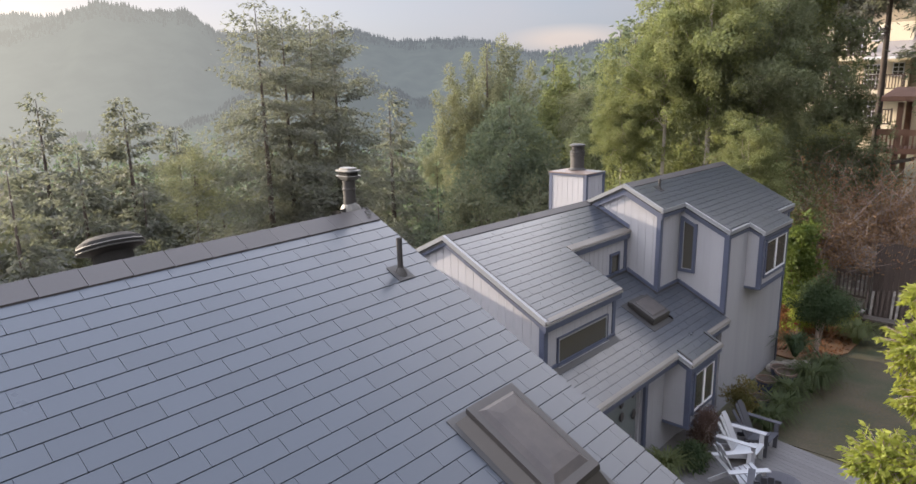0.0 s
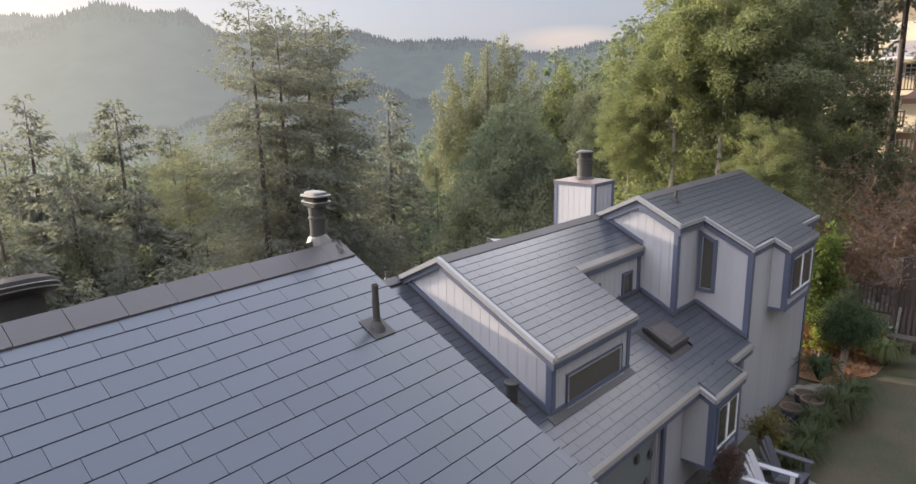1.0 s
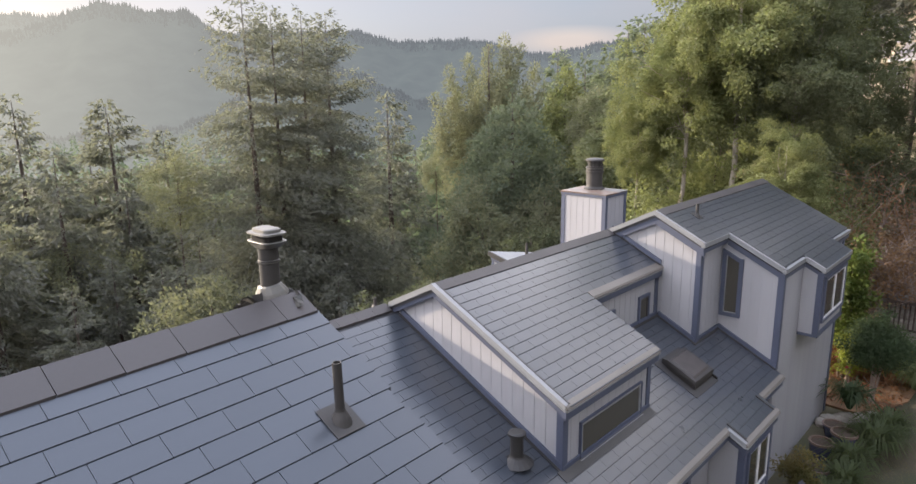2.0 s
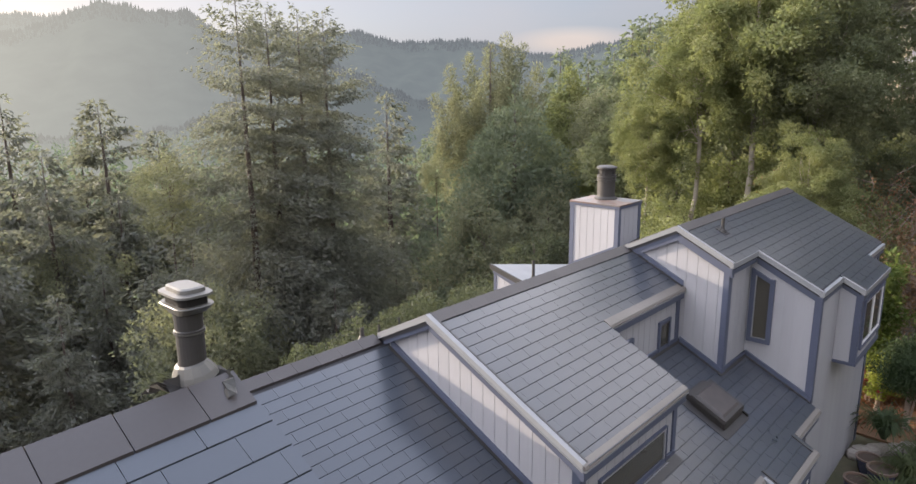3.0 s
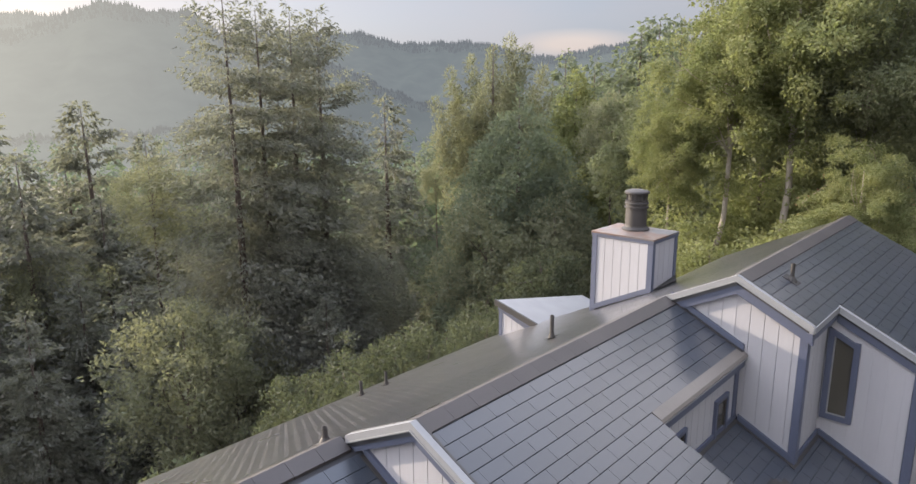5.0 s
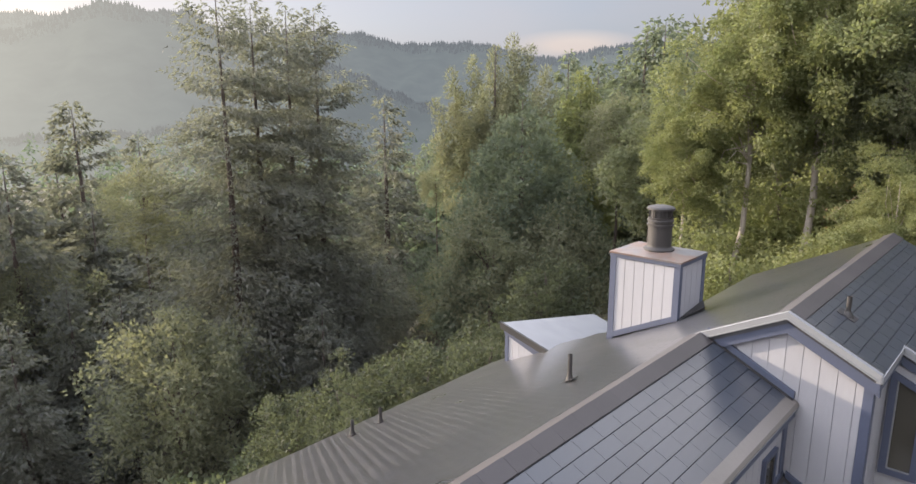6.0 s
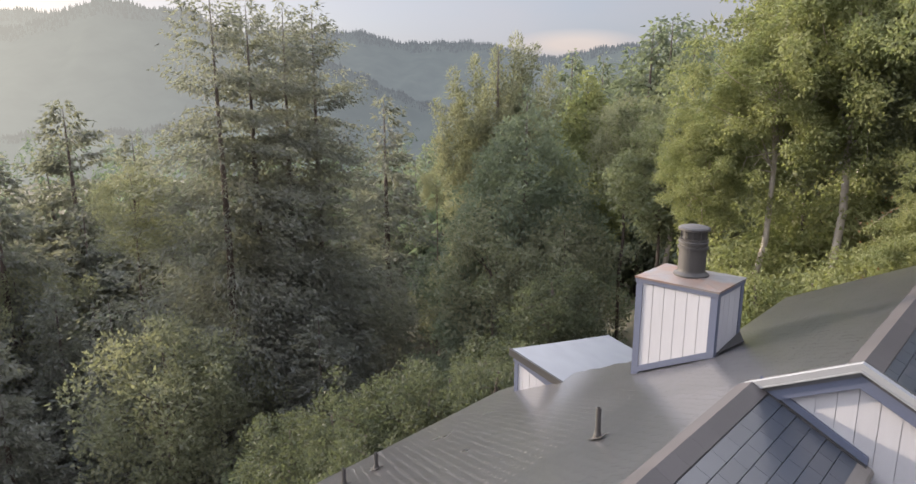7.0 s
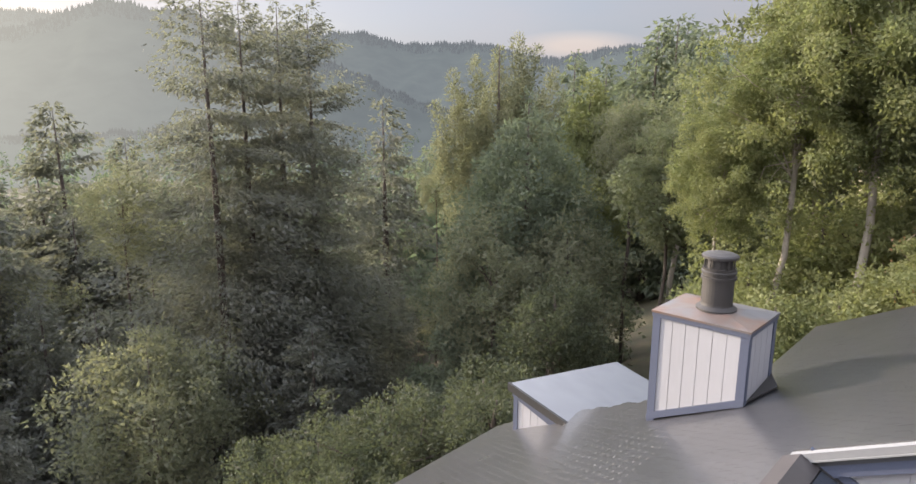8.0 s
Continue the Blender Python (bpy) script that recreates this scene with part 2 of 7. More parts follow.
M = {
    "tile": material("glass_roof_tile", (0.034, 0.040, 0.051), rough=0.30, spec=0.55, vary=0.05, grain=60, stain=0.3, stain_scale=1.6, by="object", coat=0.27, spread_by=0.09),
    "tile_far": material("glass_roof_tile_joined", (0.034, 0.040, 0.051), rough=0.30, spec=0.55, vary=0.05, grain=60, stain=0.3, stain_scale=1.6, by="island", coat=0.27, spread_by=0.09),
    "underlay": material("roof_underlay", (0.03, 0.03, 0.034), rough=0.8, stain=0.3),
    "shingle": material("asphalt_shingle", (0.032, 0.033, 0.037), rough=0.30, spec=0.8, coat=0.6, vary=0.18, grain=90, bump=0.05, stain=0.5, stain_scale=0.5, by="island", spread_by=0.14),
    "shingle_piece": material("asphalt_shingle_piece", (0.032, 0.033, 0.037), rough=0.30, spec=0.8, coat=0.6, vary=0.18, grain=90, bump=0.05, stain=0.5, stain_scale=0.5, by="object", spread_by=0.14),
    "pale_dash": material("pale_shingle_dash", (0.135, 0.127, 0.124), rough=0.6, vary=0.15, grain=120, stain=0.4),
    "cap": material("ridge_cap", (0.038, 0.033, 0.033), rough=0.5, vary=0.12, grain=40, stain=0.3, by="object"),
    "siding": material("painted_siding", (0.288, 0.288, 0.307), rough=0.65, vary=0.05, grain=25, bump=0.25, stain=0.18, stain_scale=1.2, by="object", stretch=(1, 1, 0.12), spread_by=0.03),
    "blue": material("blue_trim_paint", (0.062, 0.073, 0.112), rough=0.55, vary=0.1, grain=30, stain=0.25, bump=0.1),
    "fascia": material("pale_metal_fascia", (0.21, 0.215, 0.223), rough=0.34, vary=0.06, grain=20, stain=0.2),
    "drip": material("brown_drip_metal", (0.150, 0.136, 0.122), rough=0.5, metal=0.15, vary=0.1, grain=20, stain=0.3),
    "flash": material("lead_flashing", (0.055, 0.053, 0.052), rough=0.6, metal=0.2, stain=0.4, grain=20),
    "black": material("black_painted_metal", (0.022, 0.021, 0.021), rough=0.6, stain=0.4, dark=(0.06, 0.05, 0.045)),
    "matte_black": material("matte_black_metal", (0.02, 0.019, 0.018), rough=0.75, spec=0.12, stain=0.3),
    "galv": material("galvanised_sheet", (0.115, 0.112, 0.105), rough=0.5, metal=0.45, stain=0.5, grain=14),
    "rust": material("rusty_chase_cover", (0.118, 0.118, 0.122), rough=0.5, metal=0.2, vary=0.25, grain=5, stain=1.0, stain_scale=1.9, dark=(0.150, 0.072, 0.036)),
    "bronze": material("bronze_skylight_frame", (0.040, 0.036, 0.034), rough=0.5, metal=0.2, stain=0.4, grain=20),
    # the mottling paints blurred cloud reflections into the acrylic's colour
    "dome": material("tinted_acrylic", (0.060, 0.052, 0.049), rough=0.48, spec=0.3, stain=1.0, stain_scale=4.5, vary=0.15, dark=(0.042, 0.037, 0.037)),
    "membrane": material("pale_roof_membrane", (0.215, 0.222, 0.235), rough=0.45, vary=0.05, grain=8, stain=0.25, stain_scale=2.0),
    "white": material("white_paint", (0.62, 0.62, 0.63), rough=0.5, vary=0.04, stain=0.12),
    "dark_wood": material("dark_stained_wood", (0.05, 0.05, 0.06), rough=0.6, stain=0.3),
    "deck": material("grey_deck_board", (0.125, 0.117, 0.115), rough=0.75, vary=0.15, grain=18, bump=0.2, by="object", stain=0.3),
    "lawn": material("dry_lawn", (0.062, 0.050, 0.029), rough=0.95, vary=0.5, grain=22, bump=0.8, stain=1.0, stain_scale=0.9, dark=(0.026, 0.036, 0.014)),
    "earth": material("forest_floor", (0.07, 0.06, 0.035), rough=0.95, vary=0.4, grain=8, bump=0.6, stain=0.7, dark=(0.035, 0.045, 0.018)),
    "bark": material("conifer_bark", (0.06, 0.046, 0.038), rough=0.9, vary=0.35, grain=20, bump=0.6, stretch=(1, 1, 0.1)),
    "pale_bark": material("pale_grey_bark", (0.28, 0.25, 0.215), rough=0.85, vary=0.3, grain=10, bump=0.4, stain=0.7),
    "redwood": material("redwood_foliage", (0.148, 0.152, 0.136), rough=0.7, by="island", leaf=True, stain_scale=0.25, stain=0.4),
    "pine": material("pine_foliage", (0.180, 0.184, 0.128), rough=0.7, by="island", leaf=True, stain_scale=0.3, stain=0.4),
    "spruce": material("blue_green_foliage", (0.136, 0.158, 0.118), rough=0.7, by="island", leaf=True, stain_scale=0.3, stain=0.4),
    "oak": material("broad_leaf", (0.176, 0.192, 0.094), rough=0.6, by="island", leaf=True, stain_scale=0.5, stain=0.5),
    "olive": material("olive_leaf", (0.165, 0.170, 0.118), rough=0.7, by="island", leaf=True, stain_scale=0.4, stain=0.4),
    "laurel": material("laurel_leaf", (0.144, 0.158, 0.098), rough=0.6, by="island", leaf=True, stain_scale=0.5, stain=0.4),
    # darker than the siding: the porch's deep shade is put into this colour
    "porch": material("porch_wall_shade", (0.13, 0.148, 0.152), rough=0.7, vary=0.06, grain=25, stain=0.25),
    "balustrade": material("dark_balustrade_timber", (0.06, 0.042, 0.036), rough=0.8, stain=0.3),
    "far_wood": material("far_conifer_foliage", (0.108, 0.138, 0.105), rough=0.7, by="island", leaf=True, stain_scale=0.3, stain=0.4),
    # white lowered to grey: the deck's deep shade is put into this paint
    "chair_paint": material("shade_dimmed_white_paint", (0.37, 0.37, 0.38), rough=0.6, vary=0.05, stain=0.2),
    "plum": material("plum_leaf", (0.115, 0.075, 0.065), rough=0.8, by="island", leaf=True, stain_scale=0.8, stain=0.3),
    "mulch": material("orange_brown_mulch", (0.15, 0.085, 0.045), rough=1.0, vary=0.5, grain=30, bump=0.8, stain=0.6, stain_scale=2.0),
    "stone": material("garden_stone", (0.24, 0.22, 0.20), rough=0.9, vary=0.25, grain=14, bump=0.5, stain=0.5, by="object"),
    "petal": material("red_petal", (0.35, 0.03, 0.05), rough=0.6),
    "turf": material("grass_blade", (0.10, 0.088, 0.048), rough=0.8, by="island", leaf=True, stain_scale=0.7, stain=0.8, dark=(0.12, 0.085, 0.045)),
    "bright": material("bright_leaf", (0.21, 0.235, 0.05), rough=0.55, by="island", leaf=True, stain_scale=0.8, stain=0.3),
    "climber": material("climber_leaf", (0.115, 0.150, 0.040), rough=0.5, by="island", leaf=True, stain_scale=2.5, stain=0.9, dark=(0.035, 0.050, 0.018)),
    "deep": material("deep_green_leaf", (0.070, 0.080, 0.054), rough=0.6, by="island", leaf=True, stain_scale=0.5, stain=0.5),
    "shrub": material("shrub_leaf", (0.128, 0.142, 0.084), rough=0.7, by="island", leaf=True, stain_scale=0.5, stain=0.4),
    "hedge": material("dark_shrub_leaf", (0.06, 0.085, 0.045), rough=0.7, by="island", leaf=True, stain_scale=0.8, stain=0.3),
    "brown_leaf": material("russet_leaf", (0.20, 0.10, 0.06), rough=0.8, by="island", leaf=True, stain_scale=0.8, stain=0.3),
    "pale_strap": material("pale_strap_leaf", (0.135, 0.155, 0.070), rough=0.5, by="island", leaf=True, stain_scale=1.0, stain=0.4),
    "ochre": material("ochre_leaf", (0.165, 0.135, 0.055), rough=0.6, by="island", leaf=True, stain_scale=3.0, stain=0.8, dark=(0.06, 0.075, 0.03)),
    "dry_leaf": material("dry_curled_leaf", (0.235, 0.150, 0.095), rough=0.8, by="island", leaf=True, stain_scale=0.8, stain=0.5, dark=(0.16, 0.07, 0.045)),
    "strap": material("strap_leaf", (0.070, 0.088, 0.040), rough=0.5, by="island", leaf=True, stain_scale=1.0, stain=0.3),
    "twig": material("bare_twig", (0.24, 0.185, 0.155), rough=0.9),
    "cream": material("cream_stucco", (0.60, 0.52, 0.38), rough=0.85, stain=0.2),
    # cream stucco darkened: the shade on these walls is in the colour
    "tan": material("shaded_cream_stucco", (0.33, 0.27, 0.19), rough=0.85, stain=0.2),
    "grey_roof": material("far_grey_shingle", (0.22, 0.20, 0.19), rough=0.9, stain=0.3),
    "worn_paint": material("worn_pale_paint", (0.20, 0.185, 0.17), rough=0.85, vary=0.25, grain=25, stain=0.9, stain_scale=6.0, dark=(0.07, 0.055, 0.045)),
    "fence_wood": material("dark_fence_timber", (0.05, 0.036, 0.03), rough=0.85, stain=0.4, by="object"),
    "brown_wood": material("red_brown_timber", (0.24, 0.13, 0.09), rough=0.8, stain=0.4, by="object"),
    "grey_wood": material("weathered_grey_timber", (0.085, 0.070, 0.058), rough=0.9, stain=0.5, by="object"),
    "terracotta": material("terracotta_glaze", (0.12, 0.08, 0.062), rough=0.5, stain=0.4),
    "cobalt": material("dark_glazed_pot", (0.05, 0.055, 0.09), rough=0.25, stain=0.3),
    "soil": material("potting_soil", (0.05, 0.035, 0.025), rough=1.0),
    "iron": material("dark_ornament", (0.05, 0.045, 0.045), rough=0.7),
}


def glass_material():
    m = bpy.data.materials.new("window_glass")
    m.use_nodes = True
    p = m.node_tree.nodes["Principled BSDF"]
    # olive-brown base stands in for reflected trees; the panes are opaque
    p.inputs["Base Color"].default_value = (0.06, 0.056, 0.046, 1)
    p.inputs["Roughness"].default_value = 0.05
    p.inputs["IOR"].default_value = 1.5
    return m


M["glass"] = glass_material()


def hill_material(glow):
    """Wooded hills far away; emission stands in for kilometres of evening haze, brighter towards the sun."""
    m = bpy.data.materials.new("far_hill_haze_glow")
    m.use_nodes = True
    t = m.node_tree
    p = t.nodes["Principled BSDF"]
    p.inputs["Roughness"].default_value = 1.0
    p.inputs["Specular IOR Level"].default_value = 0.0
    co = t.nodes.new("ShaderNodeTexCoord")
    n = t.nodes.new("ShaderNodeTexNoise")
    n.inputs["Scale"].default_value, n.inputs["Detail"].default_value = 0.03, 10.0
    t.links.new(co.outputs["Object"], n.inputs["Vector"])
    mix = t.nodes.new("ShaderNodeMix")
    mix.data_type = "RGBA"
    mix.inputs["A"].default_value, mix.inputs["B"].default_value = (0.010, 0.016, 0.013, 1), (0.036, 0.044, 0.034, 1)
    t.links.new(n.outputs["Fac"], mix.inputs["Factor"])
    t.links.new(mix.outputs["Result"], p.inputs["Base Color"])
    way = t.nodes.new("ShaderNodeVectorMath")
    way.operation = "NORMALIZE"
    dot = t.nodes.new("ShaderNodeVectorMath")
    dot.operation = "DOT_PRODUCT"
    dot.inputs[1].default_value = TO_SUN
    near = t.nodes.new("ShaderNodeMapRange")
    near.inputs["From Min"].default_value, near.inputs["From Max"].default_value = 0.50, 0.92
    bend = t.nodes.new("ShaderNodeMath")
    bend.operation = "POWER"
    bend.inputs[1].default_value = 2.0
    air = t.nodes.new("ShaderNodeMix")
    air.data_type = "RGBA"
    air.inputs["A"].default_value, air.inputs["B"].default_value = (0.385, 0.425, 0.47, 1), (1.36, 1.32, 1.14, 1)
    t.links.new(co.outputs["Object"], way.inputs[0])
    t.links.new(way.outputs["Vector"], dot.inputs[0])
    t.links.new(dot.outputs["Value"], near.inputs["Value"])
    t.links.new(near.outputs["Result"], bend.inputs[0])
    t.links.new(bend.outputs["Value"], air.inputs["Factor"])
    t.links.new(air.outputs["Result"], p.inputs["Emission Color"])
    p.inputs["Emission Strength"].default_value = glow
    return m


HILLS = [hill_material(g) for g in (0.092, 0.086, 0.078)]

# ---------------------------------------------------------------- mesh helpers


def thing(name, at, label, category, group="", kind=""):
    ob = new(name)
    ob.location = at
    ob.empty_display_size = 0.2
    return tagged(ob, label, category, group, kind)


def part(name, bm, mat, parent=None, label="", smooth=False):
    """Links a bmesh, made in world coordinates, as one mesh object under a thing or a part."""
    me = bpy.data.meshes.new(name)
    bmesh.ops.recalc_face_normals(bm, faces=bm.faces)
    bm.to_mesh(me)
    bm.free()
    me.materials.append(mat)
    if smooth:
        me.polygons.foreach_set("use_smooth", [True] * len(me.polygons))
    ob = new(name, me)
    hold(ob, parent)
    if label:
        ob["label"] = label
    return ob


def hold(ob, parent):
    if parent:
        ob.parent = parent
        base = Matrix.Identity(4)
        up = parent
        while up:
            base = up.matrix_basis @ base if up.parent is None else up.matrix_parent_inverse @ up.matrix_basis @ base
            up = up.parent
        ob.matrix_parent_inverse = base.inverted()


def prism(bm, low, high):
    """A solid between two rings of the same number of points."""
    a = [bm.verts.new(p) for p in low]
    b = [bm.verts.new(p) for p in high]
    n = len(a)
    bm.faces.new(a[::-1])
    bm.faces.new(b)
    for i in range(n):
        bm.faces.new((a[i], a[(i + 1) % n], b[(i + 1) % n], b[i]))
    return bm


def box(bm, x0, y0, z0, x1, y1, z1, m=None):
    ring = [(x0, y0), (x1, y0), (x1, y1), (x0, y1)]
    low, high = [Vector((x, y, z0)) for x, y in ring], [Vector((x, y, z1)) for x, y in ring]
    if m:
        low, high = [m @ p for p in low], [m @ p for p in high]
    return prism(bm, low, high)


def beam(bm, a, b, w, h, up=(0, 0, 1)):
    """A square bar from a to b, w wide and h high."""
    a, b = Vector(a), Vector(b)
    d = (b - a).normalized()
    s = d.cross(Vector(up)).normalized() * w / 2
    u = s.cross(d).normalized() * h / 2
    return prism(bm, [a - s - u, a + s - u, a + s + u, a - s + u], [b - s - u, b + s - u, b + s + u, b - s + u])


def turned(bm, at, rings, sides=24, m=None):
    """A turned solid on the z axis through at: rings of (radius, height)."""
    loops = []
    for r, z in rings:
        ring = []
        for i in range(sides):
            a = 2 * math.pi * i / sides
            p = Vector((r * math.cos(a), r * math.sin(a), z))
            ring.append(bm.verts.new((m @ p if m else p) + Vector(at)))
        loops.append(ring)
    for lo, hi in zip(loops, loops[1:]):
        for i in range(sides):
            bm.faces.new((lo[i], lo[(i + 1) % sides], hi[(i + 1) % sides], hi[i]))
    bm.faces.new(loops[0][::-1])
    bm.faces.new(loops[-1])
    return bm


def tube(bm, points, radii, sides=8):
    """A tapered tube along points."""
    rings = []
    for i, p in enumerate(points):
        p = Vector(p)
        d = (Vector(points[min(i + 1, len(points) - 1)]) - Vector(points[max(i - 1, 0)])).normalized()
        s = d.cross(Vector((0.31, 0.95, 0.05))).normalized()
        u = d.cross(s)
        rings.append([bm.verts.new(p + (s * math.cos(2 * math.pi * k / sides) + u * math.sin(2 * math.pi * k / sides)) * radii[i]) for k in range(sides)])
    for lo, hi in zip(rings, rings[1:]):
        for k in range(sides):
            bm.faces.new((lo[k], lo[(k + 1) % sides], hi[(k + 1) % sides], hi[k]))
    bm.faces.new(rings[0][::-1])
    bm.faces.new(rings[-1])
    return bm


def quads_mesh(name, quads, mat):
    """One mesh of loose leaves from an array (n, corners, 3)."""
    n, k = quads.shape[:2]
    me = bpy.data.meshes.new(name)
    me.vertices.add(n * k)
    me.vertices.foreach_set("co", np.ascontiguousarray(quads, dtype=np.float32).ravel())
    me.loops.add(n * k)
    me.loops.foreach_set("vertex_index", np.arange(n * k, dtype=np.int32))
    me.polygons.add(n)
    me.polygons.foreach_set("loop_start", np.arange(0, n * k, k, dtype=np.int32))
    me.update(calc_edges=True)
    me.materials.append(mat)
    return me

# ---------------------------------------------------------------- the ground and the distance
GROUND = -6.1


def terrain(x, y):
    """Height of the ground: a level yard, falling away as a wooded slope behind the house, rising beyond the valley."""
    u = np.maximum(0.0, -x - 8.0)
    z = GROUND - 0.9 * (1 - np.exp(-u / 4.0)) * 2 - 0.36 * np.minimum(u, 90.0)
    v = np.maximum(0.0, y - 30.0)
    z = z + 0.10 * np.minimum(v, 60.0) * np.exp(-u / 25.0)
    r = np.hypot(x, y)
    z = z + 0.25 * np.sin(x * 0.31 + 1) * np.sin(y * 0.27) * np.clip((r - 24) / 20, 0, 1)
    z = np.where(r > 250, np.maximum(z - 0, -42.0), z)
    return z


def ground_sheet():
    rings = np.concatenate([np.linspace(0.0, 60, 41), np.geomspace(66, 4500, 26)])
    sides = 120
    verts, faces = [(0.0, 6.0, float(terrain(np.array(0.0), np.array(6.0))))], []
    for r in rings[1:]:
        for k in range(sides):
            a = 2 * math.pi * k / sides
            x, y = r * math.cos(a), 6.0 + r * math.sin(a)
            verts.append((x, y, float(terrain(np.array(x), np.array(y)))))
    for k in range(sides):
        faces.append((0, 1 + k, 1 + (k + 1) % sides))
    for i in range(len(rings) - 2):
        for k in range(sides):
            a, b = 1 + i * sides + k, 1 + i * sides + (k + 1) % sides
            faces.append((a, a + sides, b + sides, b))
    me = bpy.data.meshes.new("ground")
    me.from_pydata(verts, [], faces)
    me.materials.append(M["earth"])
    me.polygons.foreach_set("use_smooth", [True] * len(me.polygons))
    tagged(new("ground", me), "dark leaf-strewn slope under the forest", "ground", kind="structure")


ground_sheet()


def lawn_patch():
    bm = bmesh.new()
    ring = [(-3.6, 14.2), (3.5, 14.2), (4.0, 22.0), (2.0, 25.5), (-2.2, 25.0), (-3.2, 21.5)]
    prism(bm, [(x, y, GROUND - 0.3) for x, y in ring], [(x, y, GROUND + 0.02) for x, y in ring])
    tagged(part("lawn", bm, M["lawn"]), "patchy dry brown and green lawn beside the house", "lawn", kind="structure")


lawn_patch()


def grass():
    """Short uneven blades over the lawn."""
    rng = np.random.default_rng(15)
    n = 55000
    x, y = rng.uniform(-2.9, 3.4, n), rng.uniform(14.3, 24.6, n)
    patch = np.sin(x * 1.3 + 2 * np.sin(y * 0.5)) + np.sin(y * 0.9 + x * 0.4)
    keep = rng.random(n) < 0.55 + 0.3 * patch
    x, y = x[keep], y[keep]
    n = len(x)
    h = rng.uniform(0.008, 0.024, n)
    a, lean = rng.uniform(0, 6.28, n), rng.normal(size=(n, 2)) * 0.025
    dx, dy = np.cos(a) * 0.009, np.sin(a) * 0.009
    z = np.full(n, GROUND + 0.012)
    p = [np.stack([x - dx, y - dy, z], 1), np.stack([x + dx, y + dy, z], 1), np.stack([x + dx * 0.3 + lean[:, 0], y + dy * 0.3 + lean[:, 1], z + h], 1), np.stack([x - dx * 0.3 + lean[:, 0], y - dy * 0.3 + lean[:, 1], z + h], 1)]
    tagged(new("grass", quads_mesh("grass", np.stack(p, axis=1), M["turf"])), "short dry patchy grass of the lawn", "grass", kind="stuff")


grass()


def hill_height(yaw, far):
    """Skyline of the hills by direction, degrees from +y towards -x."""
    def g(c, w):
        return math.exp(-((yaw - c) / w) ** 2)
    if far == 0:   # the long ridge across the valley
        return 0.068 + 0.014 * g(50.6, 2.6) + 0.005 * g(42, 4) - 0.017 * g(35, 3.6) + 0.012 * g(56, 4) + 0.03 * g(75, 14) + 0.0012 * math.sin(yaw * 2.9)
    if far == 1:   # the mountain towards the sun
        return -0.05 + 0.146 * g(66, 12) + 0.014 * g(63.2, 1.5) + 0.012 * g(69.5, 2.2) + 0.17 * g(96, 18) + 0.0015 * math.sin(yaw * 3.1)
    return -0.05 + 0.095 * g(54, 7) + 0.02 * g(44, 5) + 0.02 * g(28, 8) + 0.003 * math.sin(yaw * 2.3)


def hill(radius, far, label):
    rng = random.Random(far + 3)
    verts, faces, n = [], [], 240
    steps = 14
    for k in range(n + 1):
        yaw = -60 + 220 * k / n
        a = radians(yaw)
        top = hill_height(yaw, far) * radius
        for s in range(steps + 1):
            f = s / steps
            r = radius * (0.62 + 0.38 * f)
            z = -45 + (top + 47) * f ** 1.3 + radius * 0.004 * math.sin(yaw * 1.7 + f * 9 + far) * f * (1 - f) * 4
            verts.append((-math.sin(a) * r, math.cos(a) * r, z))
    for k in range(n):
        for s in range(steps):
            i = k * (steps + 1) + s
            faces.append((i, i + 1, i + steps + 2, i + steps + 1))
    me = bpy.data.meshes.new("backdrop")
    me.from_pydata(verts, [], faces)
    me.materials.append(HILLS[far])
    me.polygons.foreach_set("use_smooth", [True] * len(me.polygons))
    tagged(new("backdrop", me), label, "hill", kind="structure")
    # small trees standing on the slopes and the skyline
    quads = []
    for _ in range(6000):
        yaw = rng.uniform(5, 95)
        f = 1.0 - 0.11 * rng.random() ** 2.0
        a = radians(yaw)
        r = radius * (0.62 + 0.38 * f)
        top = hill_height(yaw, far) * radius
        z = -45 + (top + 47) * f ** 1.3 - 2
        h = rng.uniform(5, 11) * (radius / 1500) ** 0.7
        w = h * rng.uniform(0.14, 0.24)
        x, y = -math.sin(a) * r, math.cos(a) * r
        for b in (0.0, 1.57):
            dx, dy = math.cos(a + b) * w, math.sin(a + b) * w
            quads.append([(x - dx, y - dy, z), (x + dx, y + dy, z), (x + dx * 0.1, y + dy * 0.1, z + h), (x - dx * 0.1, y - dy * 0.1, z + h)])
    tagged(new("far_trees", quads_mesh("far_trees", np.array(quads), HILLS[far])), "conifer woods covering the distant hillside, haze put in as glow", "woods", kind="stuff")


hill(1500, 0, "long wooded ridge, its blue haze put in as glow")
hill(1000, 1, "high wooded mountain, its sunlit haze put in as glow")
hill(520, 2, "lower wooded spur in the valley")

# ---------------------------------------------------------------- trees


def cards(rng, at, along, length, width):
    """Leaf quads at points, each along its own direction, rolled at random."""
    n = len(at)
    along = along / np.linalg.norm(along, axis=1, keepdims=True)
    side = np.cross(along, rng.normal(size=(n, 3)))
    side /= np.linalg.norm(side, axis=1, keepdims=True) + 1e-9
    l, w = along * length[:, None], side * width[:, None] * 0.5
    return np.stack([at - w * 0.35, at + l * 0.45 - w, at + l, at + l * 0.45 + w], axis=1)


